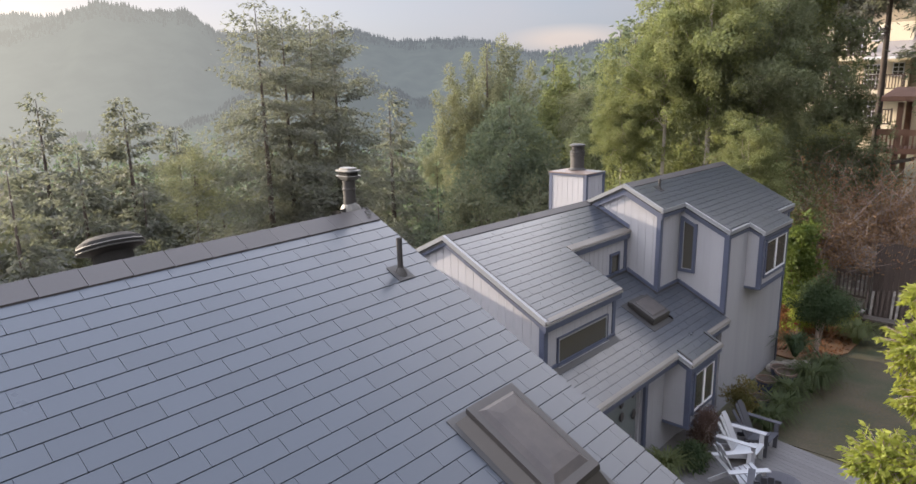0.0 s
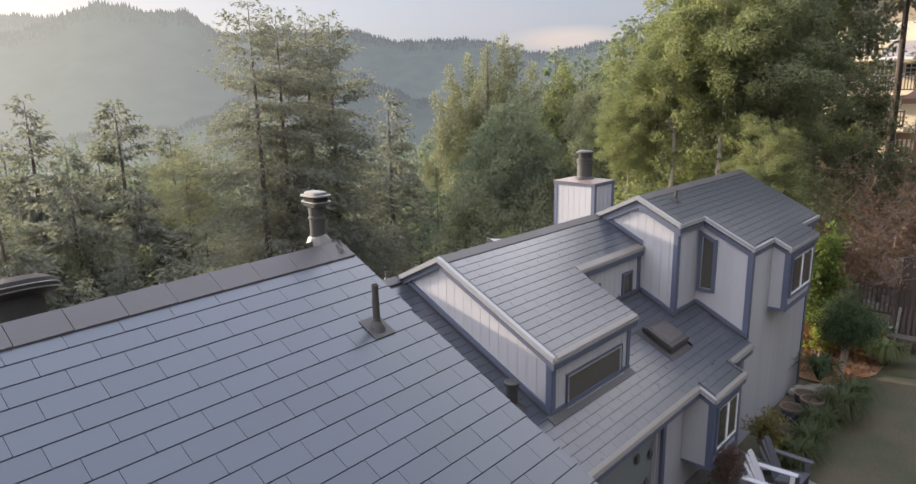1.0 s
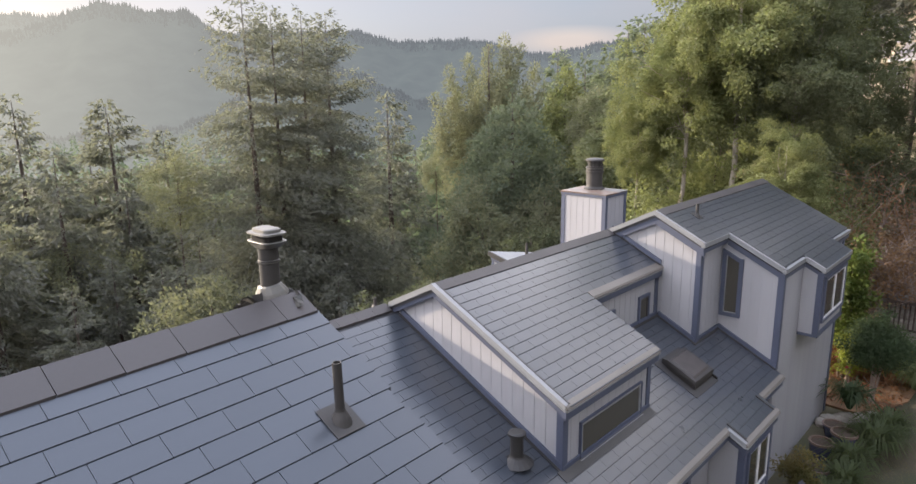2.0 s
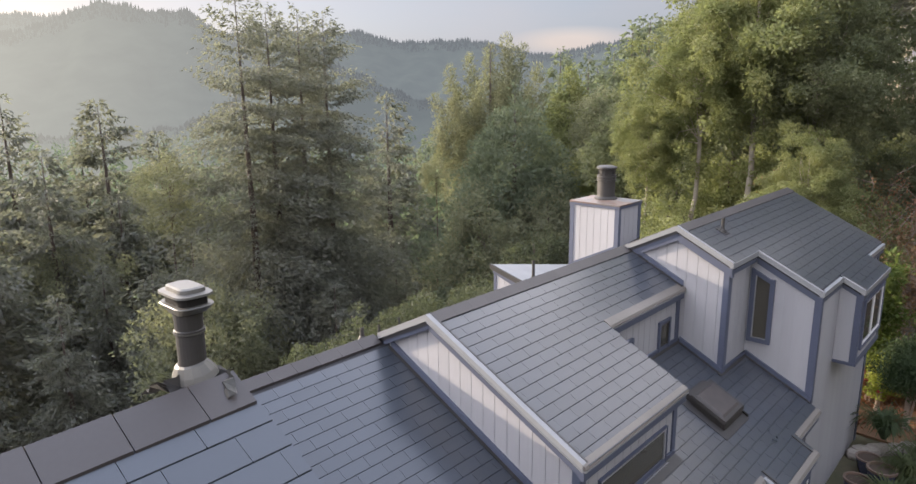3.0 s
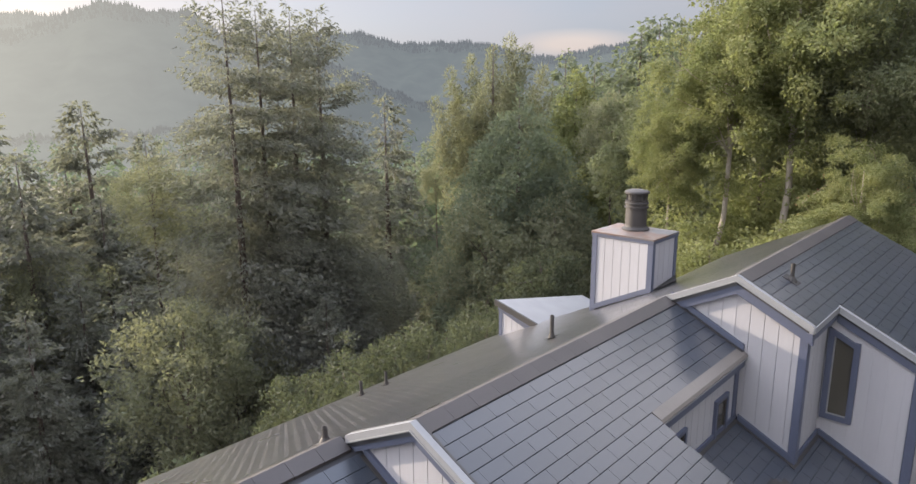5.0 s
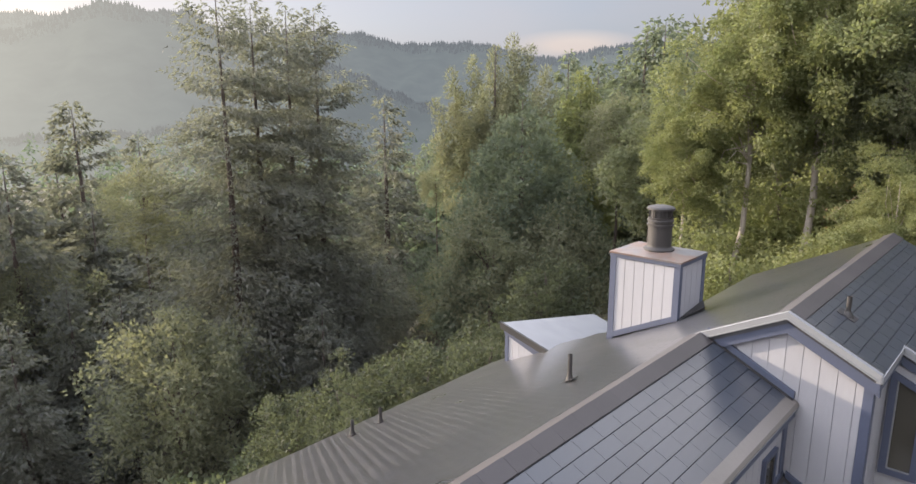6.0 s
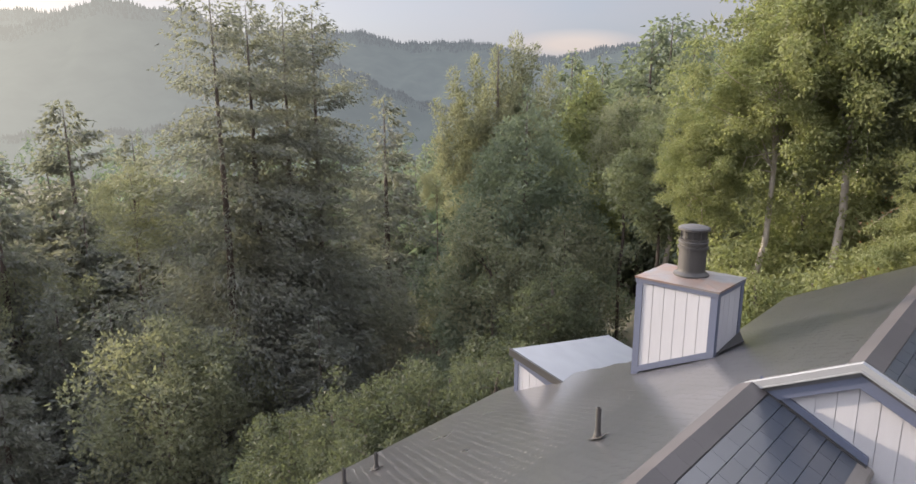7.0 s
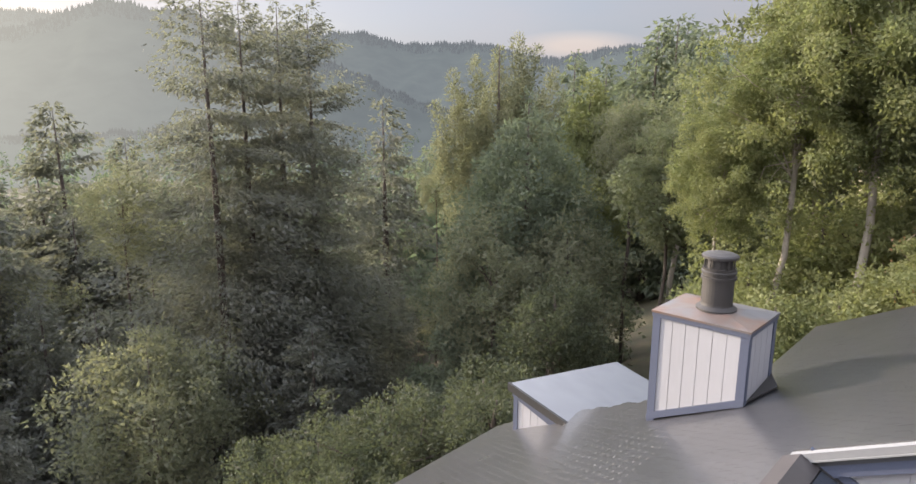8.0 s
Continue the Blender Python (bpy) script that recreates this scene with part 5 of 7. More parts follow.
box(bm, CX0, CY0 + 0.1, -3.2, CX1 - 0.1, CY1, CT - 0.02)
part("core", bm, M["siding"], chimney)
for a in ((CX0 - 0.015, CY0 - 0.015, CX0 + 0.09, CY0 + 0.1), (CX1 - 0.09, CY0 - 0.015, CX1 + 0.015, CY0 + 0.09), (CX1 - 0.1, CY1 - 0.09, CX1 + 0.015, CY1 + 0.015), (CX0 - 0.015, CY1 - 0.09, CX0 + 0.09, CY1 + 0.015)):
    bm = bmesh.new()
    zb = z_back((a[0] + a[2]) / 2) - 0.1
    box(bm, a[0], a[1], zb, a[2], a[3], CT - 0.09)
    part("corner_board", bm, M["blue"], chimney, "blue painted board")
bm = bmesh.new()
box(bm, CX0 - 0.025, CY0 - 0.025, CT - 0.09, CX1 + 0.025, CY1 + 0.025, CT - 0.005)
part("top_band", bm, M["blue"], chimney, "blue painted board")
bm = bmesh.new()
prism(bm, [(CX0 - 0.02, CY0 - 0.02, z_back(CX0)), (CX1 + 0.02, CY0 - 0.02, z_back(CX1)), (CX1 + 0.02, CY0 - 0.02, z_back(CX1) + 0.1), (CX0 - 0.02, CY0 - 0.02, z_back(CX0) + 0.1)],
      [(CX0 - 0.02, CY0 + 0.03, z_back(CX0)), (CX1 + 0.02, CY0 + 0.03, z_back(CX1)), (CX1 + 0.02, CY0 + 0.03, z_back(CX1) + 0.1), (CX0 - 0.02, CY0 + 0.03, z_back(CX0) + 0.1)])
part("base_board", bm, M["blue"], chimney, "blue painted board")
bm = bmesh.new()
cx, cy = (CX0 + CX1) / 2, (CY0 + CY1) / 2
lo = [(CX0 - 0.035, CY0 - 0.035), (CX1 + 0.035, CY0 - 0.035), (CX1 + 0.035, CY1 + 0.035), (CX0 - 0.035, CY1 + 0.035)]
prism(bm, [(x, y, CT - 0.03) for x, y in lo], [(x, y, CT) for x, y in lo])
ins = [((x - cx) * 0.3 + cx, (y - cy) * 0.3 + cy) for x, y in lo]
prism(bm, [(x, y, CT) for x, y in lo], [(x, y, CT + 0.045) for x, y in ins])
part("chase_cover", bm, M["rust"], chimney, "rust-stained sheet metal cover")
bm = bmesh.new()
turned(bm, (cx, cy, CT + 0.03), [(0.26, 0), (0.26, 0.03), (0.205, 0.07), (0.2, 0.10), (0.2, 0.42), (0.225, 0.425), (0.225, 0.46), (0.205, 0.465), (0.205, 0.50), (0.222, 0.505), (0.222, 0.53), (0.208, 0.54), (0.212, 0.57), (0.165, 0.575), (0.165, 0.71)], 32)
flue = part("flue", bm, M["black"], chimney, "round black flue pipe with bands", smooth=False)
for i in range(10):
    a = math.pi * i / 5
    bm = bmesh.new()
    box(bm, -0.008, -0.012, 0.0, 0.008, 0.012, 0.15, pose(cx + 0.19 * math.cos(a), cy + 0.19 * math.sin(a), CT + 0.59, 0, 0, math.degrees(a)))
    part("cap_strut", bm, M["black"], flue)
bm = bmesh.new()
turned(bm, (cx, cy, CT + 0.725), [(0.2, 0), (0.232, 0.008), (0.232, 0.04), (0.205, 0.058), (0.12, 0.078), (0.03, 0.085)], 32)
part("cap", bm, M["black"], flue)
bm = bmesh.new()
prism(bm, [(CX1 + 0.01, CY0 + 0.1, z_back(CX1)), (CX1 + 0.22, CY0 + 0.6, z_back(CX1 + 0.22)), (CX1 + 0.01, CY1 + 0.03, z_back(CX1))],
      [(CX1 + 0.01, CY0 + 0.1, z_back(CX1) + 0.02), (CX1 + 0.22, CY0 + 0.6, z_back(CX1 + 0.22) + 0.02), (CX1 + 0.01, CY1 + 0.03, z_back(CX1) + 0.12)])
part("cricket", bm, M["black"], chimney, "dark flashed saddle behind the chase")

# ---- back dormer: a low membrane roof that drains towards the main slope
bd = thing("shed_dormer", (-12.0, 16.8, -3.2), "low dormer with a pale membrane roof and pale siding", "dormer")


def z_shed(x, y):
    return -2.54 - 0.27 * (x + 12.44) - 0.2 * (y - 15.78)


def shed_meet(y):
    return (-2.54 - 0.27 * 12.44 - 0.2 * (y - 15.78) - BACK) / (P + 0.27)


ring = [(-12.52, 15.70), (shed_meet(15.70) + 0.06, 15.70), (shed_meet(16.24) + 0.06, 16.24), (-9.8, 16.3), (-9.8, 19.5), (-12.52, 19.5)]
bm = bmesh.new()
prism(bm, [(x, y, z_shed(x, y) - 0.03) for x, y in ring], [(x, y, z_shed(x, y)) for x, y in ring])
part("roof", bm, M["membrane"], bd, "pale smooth roofing sheet")
bm = bmesh.new()
a, e = (-12.53, 15.68), (shed_meet(15.70) + 0.05, 15.68)
prism(bm, [(*a, z_shed(*a) - 0.13), (*e, z_shed(*e) - 0.13), (*e, z_shed(*e) + 0.01), (*a, z_shed(*a) + 0.01)],
      [(p[0], p[1] + 0.05, z) for p, z in ((a, z_shed(*a) - 0.13), (e, z_shed(*e) - 0.13), (e, z_shed(*e) + 0.01), (a, z_shed(*a) + 0.01))])
part("edge", bm, M["black"], bd, "dark metal edge")
bm = bmesh.new()
prism(bm, [(p[0] + 0.06 * f, p[1] + 0.06, z_shed(*p) - d) for p, f, d in ((a, 1, 0.24), (e, -4, 0.24), (e, -1, 0.131), (a, 1, 0.131))],
      [(p[0] + 0.06 * f, p[1] + 0.11, z_shed(*p) - d) for p, f, d in ((a, 1, 0.24), (e, -4, 0.24), (e, -1, 0.131), (a, 1, 0.131))])
part("trim_board", bm, M["blue"], bd, "blue painted board")
siding(-12.42, shed_meet(15.78) - 0.05, 15.78, "-y", lambda x: z_back(x) - 0.05, lambda x: max(z_shed(x, 15.78) - 0.1, z_back(x) - 0.02), "pale grooved siding", parent=bd, step=0.16)
bm = bmesh.new()
box(bm, -12.46, 15.765, z_back(-12.4) - 0.1, -12.37, 15.85, z_shed(-12.4, 15.78) - 0.08)
part("corner_board", bm, M["blue"], bd, "blue painted board")

# ---------------------------------------------------------------- roof fittings


def pipe(x, y, z, h, r, label, slope, flare=2.6, hood=False):
    ob = thing("vent_pipe", (x, y, z), label, "vent pipe", "vent pipes")
    bm = bmesh.new()
    turned(bm, (x, y, z - 0.05), [(r, 0), (r, h + 0.05), (r * 0.8, h + 0.05), (r * 0.8, h - 0.05)], 16)
    part("pipe", bm, M["black"], ob)
    bm = bmesh.new()
    turned(bm, (x, y, z - 0.03), [(r * flare, 0), (r * (flare + 1.2) / 2, 0.05), (r * 1.15, 0.09), (r * 1.05, 0.11)], 16)
    part("boot", bm, M["black"], ob, "moulded rubber boot")
    bm = bmesh.new()
    w = 0.04 * flare
    ring = [(x - w, y - w), (x + w, y - w), (x + w, y + w), (x - w, y + w)]
    prism(bm, [(a, b, z + slope * (a - x) + 0.004) for a, b in ring], [(a, b, z + slope * (a - x) + 0.010) for a, b in ring])
    part("flashing", bm, M["black"], ob, "square sheet flashing")
    if hood:
        bm = bmesh.new()
        turned(bm, (x, y, z + h - 0.03), [(r * 1.0, 0), (r * 1.35, 0.01), (r * 1.35, 0.05), (r * 1.0, 0.065)], 20)
        part("hood", bm, M["black"], ob)
    return ob


pipe_a = pipe(-3.45, 3.37, z_front(FA, -3.45), 0.37, 0.029, "thin dark vent pipe in a square flashing", -P)
pipe(-5.38, 7.68, z_front(FB, -5.38), 0.39, 0.09, "short thick dark vent with a flared hood", -P, hood=True)
pipe(-8.485, 12.08, z_back(-8.485), 0.35, 0.030, "thin dark vent pipe on the shingle roof", P, 1.9)
pipe(-8.54, 7.97, z_back(-8.54), 0.17, 0.03, "short dark vent pipe beside the ridge", P)
pipe(-12.13, 11.34, z_back(-12.13), 0.26, 0.03, "thin dark vent pipe on the shingle roof", P, 1.9)
pipe(-12.10, 11.92, z_back(-12.10), 0.26, 0.03, "thin dark vent pipe on the shingle roof", P, 1.9)
pipe(-5.88, 14.40, z_front(FU, -5.88), 0.25, 0.03, "thin dark vent pipe near the upper ridge", -P)

# flue with an oval cap at the end of the near ridge
GX, GY = -4.57, 3.66
gas = thing("gas_flue", (GX, GY, 0.56), "dark gas flue with a pale oval cap on the ridge", "flue")


def oval(bm, rings, at):
    """Stacked rounded oblongs: (half length, half width, height)."""
    loops = []
    for lx, ly, z in rings:
        c = min(lx, ly) * 0.62
        pts = []
        for sx, sy, a0 in ((1, 1, 0), (-1, 1, 90), (-1, -1, 180), (1, -1, 270)):
            for d in (0, 22.5, 45, 67.5, 90):
                a = radians(a0 + d)
                pts.append((sx * (lx - c) + c * math.cos(a), sy * (ly - c) + c * math.sin(a), z))
        loops.append([bm.verts.new((at[0] + p[0], at[1] + p[1], at[2] + p[2])) for p in pts])
    n = len(loops[0])
    for lo, hi in zip(loops, loops[1:]):
        for i in range(n):
            bm.faces.new((lo[i], lo[(i + 1) % n], hi[(i + 1) % n], hi[i]))
    bm.faces.new(loops[0][::-1])
    bm.faces.new(loops[-1])
    return bm


bm = bmesh.new()
turned(bm, (GX, GY, 0.50), [(0.070, 0.0), (0.070, 0.36), (0.076, 0.365), (0.076, 0.385), (0.070, 0.39), (0.072, 0.47), (0.085, 0.50)], 24)
part("pipe", bm, M["black"], gas)
bm = bmesh.new()
turned(bm, (GX, GY, 0.868), [(0.078, 0.0), (0.079, 0.008)], 24)
part("pipe_band", bm, M["galv"], gas, "thin worn metal band")
part("collar", oval(bmesh.new(), [(0.085, 0.075, -0.035), (0.135, 0.095, 0), (0.142, 0.10, 0.010), (0.138, 0.097, 0.014)], (GX, GY, 1.015)), M["galv"], gas, "thin bright rim")
part("screen", oval(bmesh.new(), [(0.112, 0.075, 0), (0.112, 0.075, 0.055)], (GX, GY, 1.025)), M["matte_black"], gas, "dark louvred band")
part("cap", oval(bmesh.new(), [(0.128, 0.088, 0), (0.142, 0.10, 0.005), (0.140, 0.098, 0.016), (0.108, 0.070, 0.021), (0.104, 0.067, 0.040), (0.09, 0.055, 0.046)], (GX, GY, 1.072)), M["galv"], gas, "dull galvanised oval cap")
bm = bmesh.new()
turned(bm, (GX, GY, 0.655), [(0.128, -0.035), (0.132, -0.03), (0.118, 0.0), (0.088, 0.045), (0.074, 0.055)], 14, pose(0, 0, 0, 9, -7, 20) @ Matrix.Diagonal((1.0, 0.86, 1.0, 1.0)))
part("storm_collar", bm, M["galv"], gas, "dented sheet collar")


def crumple(at, nx, ny, step, seed, tilt):
    """A torn, creased sheet of flashing."""
    rr = random.Random(seed)
    m = pose(*at, *tilt)
    bm = bmesh.new()
    grid = [[bm.verts.new(m @ Vector(((u - nx / 2) * step + rr.uniform(-0.25, 0.25) * step, (v - ny / 2) * step + rr.uniform(-0.25, 0.25) * step, rr.uniform(-0.4, 0.4) * step))) for v in range(ny + 1)] for u in range(nx + 1)]
    for u in range(nx):
        for v in range(ny):
            bm.faces.new((grid[u][v], grid[u + 1][v], grid[u + 1][v + 1], grid[u][v + 1]))
    bmesh.ops.solidify(bm, geom=bm.faces[:], thickness=0.004)
    return bm


part("flashing", crumple((GX - 0.10, GY - 0.04, 0.585), 4, 5, 0.062, 3, (0, -27, 0)), M["flash"], gas, "crumpled sheet flashing")
part("flashing", crumple((GX + 0.13, GY - 0.03, 0.60), 4, 5, 0.062, 5, (6, 27, -8)), M["flash"], gas, "crumpled sheet flashing")
part("flashing", crumple((GX + 0.20, GY + 0.07, 0.615), 4, 2, 0.045, 8, (38, 22, -20)), M["galv"], gas, "torn bright fold of flashing")
part("flashing", crumple((GX - 0.02, GY - 0.14, 0.60), 2, 3, 0.045, 9, (-30, 0, 12)), M["galv"], gas, "torn bright fold of flashing")

dome = thing("dome_vent", (-5.75, 1.5, 0.0), "low dark domed roof vent behind the ridge", "roof vent")
LEAN = pose(0, 0, 0, 0, -20, 0)
bm = bmesh.new()
turned(bm, (-5.72, 1.5, -0.04), [(0.2, -0.1), (0.2, 0.40), (0.33, 0.44), (0.335, 0.48), (0.31, 0.53), (0.22, 0.58), (0.06, 0.60)], 32, LEAN)
part("hood", bm, M["matte_black"], dome)
for z in (0.445, 0.485):
    bm = bmesh.new()
    turned(bm, (-5.72, 1.5, -0.04), [(0.338, z - 0.006), (0.344, z), (0.336, z + 0.006)], 32, LEAN)
    part("rim", bm, M["galv"], dome, "thin bright metal rim")


def skylight(x0, x1, y0, y1, c, h, label, tint="dome"):
    """A curb-mounted skylight lying on a front slope: flashing, curb, frame and tinted dome."""
    ob = thing("skylight", ((x0 + x1) / 2, (y0 + y1) / 2, z_front(c, (x0 + x1) / 2)), label, "skylight")
    def ring(d, lift):
        return [(x, y, z_front(c, x) + lift) for x, y in ((x0 - d, y0 - d), (x1 + d, y0 - d), (x1 + d, y1 + d), (x0 - d, y1 + d))]
    bm = bmesh.new()
    prism(bm, ring(0.13, 0.0), ring(0.13, 0.008))
    part("flashing", bm, M["flash"], ob, "sheet metal flashing")
    bm = bmesh.new()
    prism(bm, ring(0.085, 0.0), ring(0.0, h * 0.75))
    part("curb", bm, M["bronze"], ob)
    bm = bmesh.new()
    prism(bm, ring(0.02, h * 0.72), ring(0.015, h))
    part("frame", bm, M["bronze"], ob, "bronze metal frame")
    bm = bmesh.new()
    prism(bm, ring(-0.05, h), ring(-0.10, h + 0.035))
    cap = [bm.verts.new(p) for p in ring(-0.19, h + 0.044)]
    top = [f for f in bm.faces if all(abs(v.co.z - z_front(c, v.co.x) - h - 0.035) < 1e-4 for v in f.verts)][0]
    rim = sorted(top.verts, key=lambda v: math.atan2(v.co.y - (y0 + y1) / 2, v.co.x - (x0 + x1) / 2))
    cap.sort(key=lambda v: math.atan2(v.co.y - (y0 + y1) / 2, v.co.x - (x0 + x1) / 2))
    bm.faces.remove(top)
    for i in range(4):
        bm.faces.new((rim[i], rim[(i + 1) % 4], cap[(i + 1) % 4], cap[i]))
    bm.faces.new(cap)
    part("dome", bm, M[tint], ob, "tinted acrylic dome mottled with painted cloud reflections")
    return ob


skylight_a = skylight(-1.82, -0.98, 2.54, 3.10, FA, 0.17, "large bronze-tinted skylight on the near roof")


def roof_window(x0, x1, y0, y1, c, h, label):
    """A box-framed roof window: upright curb, flat lid with a tinted pane, stepped head and dark flashing."""
    ob = thing("skylight", ((x0 + x1) / 2, (y0 + y1) / 2, z_front(c, (x0 + x1) / 2)), label, "skylight")
    def slab(name, mat, xa, xb, ya, yb, lo, hi, inset=0.0, note=""):
        bm = bmesh.new()
        prism(bm, [(x, y, z_front(c, x) + lo) for x, y in ((xa, ya), (xb, ya), (xb, yb), (xa, yb))],
              [(x, y, z_front(c, x) + hi) for x, y in ((xa + inset, ya + inset), (xb - inset, ya + inset), (xb - inset, yb - inset), (xa + inset, yb - inset))])
        part(name, bm, M[mat], ob, note)
    slab("flashing", "black", x0 - 0.16, x1 + 0.10, y0 - 0.15, y1 + 0.03, 0.0, 0.009, note="dark sheet flashing")
    slab("curb", "bronze", x0 + 0.01, x1 - 0.01, y0 + 0.01, y1 - 0.01, 0.0, h * 0.72)
    slab("frame", "bronze", x0 - 0.01, x1 + 0.012, y0 - 0.012, y1 + 0.012, h * 0.66, h, 0.012, "bronze metal frame")
    slab("dome", "dome", x0 + 0.05, x1 - 0.05, y0 + 0.06, y1 - 0.06, h, h + 0.022, 0.03, "tinted acrylic pane mottled with painted cloud reflections")
    slab("head_box", "bronze", x0 - 0.10, x0 + 0.01, y0 + 0.04, y1 - 0.04, 0.0, h * 0.62, 0.01)
    slab("tab", "matte_black", x1 - 0.03, x1 + 0.075, y1 + 0.012, y1 + 0.045, 0.0, 0.05, note="black metal tab")
    return ob


roof_window(-5.28, -4.71, 11.98, 12.76, FB, 0.17, "small bronze roof window on the lower roof")


# ---------------------------------------------------------------- the yard
DECK = -5.85


def deck():
    ob = thing("deck", (-0.5, 12.0, DECK - 0.15), "low deck of weathered grey boards beside the house", "deck", kind="structure")
    m = pose(-2.4, 13.79, 0, 0, 0, -10.5)
    bm = bmesh.new()
    box(bm, -1.6, -5.8, GROUND - 0.1, 5.9, -0.03, DECK - 0.035, m)
    part("joist_frame", bm, M["dark_wood"], ob)
    for i in range(41):
        bm = bmesh.new()
        box(bm, -1.65, -0.142 * (i + 1) + 0.003, DECK - 0.03, 6.0, -0.142 * i - 0.001, DECK, m)
        part("plank", bm, M["deck"], ob)


deck()


def adirondack(at, turn, paint, label):
    """A slatted garden chair with a leaning fan back and broad arms; it faces its own +x."""
    ob = thing("adirondack_chair", at, label, "chair", "garden chairs")
    m = pose(*at, 0, 0, turn)
    mat = M[paint]

    def bar(name, a, b, w, h, up=(0, 0, 1)):
        bm = bmesh.new()
        beam(bm, m @ Vector(a), m @ Vector(b), w, h, m.to_3x3() @ Vector(up))
        bmesh.ops.bevel(bm, geom=bm.edges[:], offset=0.004, segments=1, affect="EDGES")
        part(name, bm, mat, ob)
    for i in range(5):
        x = 0.36 - i * 0.098
        bar("seat_slat", (x, -0.27, 0.37 - i * 0.026), (x, 0.27, 0.37 - i * 0.026), 0.093, 0.02)
    for i in range(5):
        s = (i - 2) * 0.098
        top = 0.98 - 0.035 * (i - 2) ** 2
        bar("back_slat", (-0.08, s * 0.85, 0.22), (-0.42, s * 1.2, top), 0.104, 0.02, (1, 0, 0.35))
    for s in (-1, 1):
        bar("arm", (-0.40, s * 0.33, 0.57), (0.42, s * 0.34, 0.585), 0.13, 0.022)
        bar("front_leg", (0.34, s * 0.29, 0.0), (0.34, s * 0.29, 0.575), 0.09, 0.025, (0, 1, 0))
        bar("stringer", (0.40, s * 0.265, 0.34), (-0.48, s * 0.265, 0.03), 0.025, 0.10)
    bar("brace", (-0.33, -0.34, 0.545), (-0.33, 0.34, 0.545), 0.07, 0.025)
    bar("brace", (-0.10, -0.28, 0.25), (-0.10, 0.28, 0.25), 0.025, 0.08)
    return ob


adirondack((-2.82, 12.42, DECK), 2, "chair_paint", "white-painted slatted garden chair with broad arms on the deck")
adirondack((-2.46, 11.33, DECK), 46, "chair_paint", "white-painted slatted garden chair turned a little inwards")
adirondack((-2.76, 13.14, DECK), -3, "dark_wood", "dark slatted garden chair beside a white one")
adirondack((-1.75, 10.9, DECK), 105, "dark_wood", "dark slatted garden chair facing the white chairs")


def tuft(x, y, z, n, length, label, mat="strap", seed=1, spread=0.9):
    """A clump of arching strap leaves."""
    rng = np.random.default_rng(seed)
    quads = []
    for _ in range(n):
        a = rng.random() * 2 * math.pi
        l = length * rng.uniform(0.6, 1.15)
        out = spread * rng.uniform(0.3, 1.0)
        w = 0.012 * rng.uniform(0.8, 1.5)
        d = np.array([math.cos(a), math.sin(a), 0])
        sd = np.array([-math.sin(a), math.cos(a), 0]) * w
        pts = [np.array([0, 0, 0]) + d * 0.05, d * l * 0.35 * out + np.array([0, 0, l * 0.6]), d * l * 0.75 * out + np.array([0, 0, l * 0.72]), d * l * 1.1 * out + np.array([0, 0, l * 0.45])]
        ws = [1.0, 1.2, 0.9, 0.15]
        for i in range(3):
            quads.append([pts[i] - sd * ws[i], pts[i] + sd * ws[i], pts[i + 1] + sd * ws[i + 1], pts[i + 1] - sd * ws[i + 1]])
    me = quads_mesh("leaves", np.array(quads), M[mat])
    ob = new("grass_clump", me)
    ob.location = (x, y, z)
    return tagged(ob, label, "plant", "strap-leaved plants")


G = GROUND
tuft(-3.75, 10.9, G + 0.15, 220, 0.72, "pale green strap-leaved plant beside the deck", "pale_strap", seed=2)
tuft(-2.70, 17.4, G, 420, 0.95, "dark green strap-leaved clump along the lawn", seed=3)
tuft(-2.95, 16.3, G, 320, 0.8, "dark green strap-leaved clump along the lawn", seed=4)
tuft(-2.85, 15.3, G, 320, 0.8, "strap-leaved clump beside the pots", seed=5)
tuft(-2.65, 18.3, G, 320, 0.9, "strap-leaved clump along the lawn", seed=6)
tuft(-2.6, 22.0, G, 420, 0.95, "sunlit pale strap-leaved clump in front of the bench", "pale_strap", seed=7)
tuft(-3.45, 11.6, G + 0.2, 200, 0.6, "strap-leaved plant among shrubs by the deck", seed=8)
tuft(-2.9, 14.5, G, 260, 0.75, "strap-leaved clump behind the dark chair", seed=9)


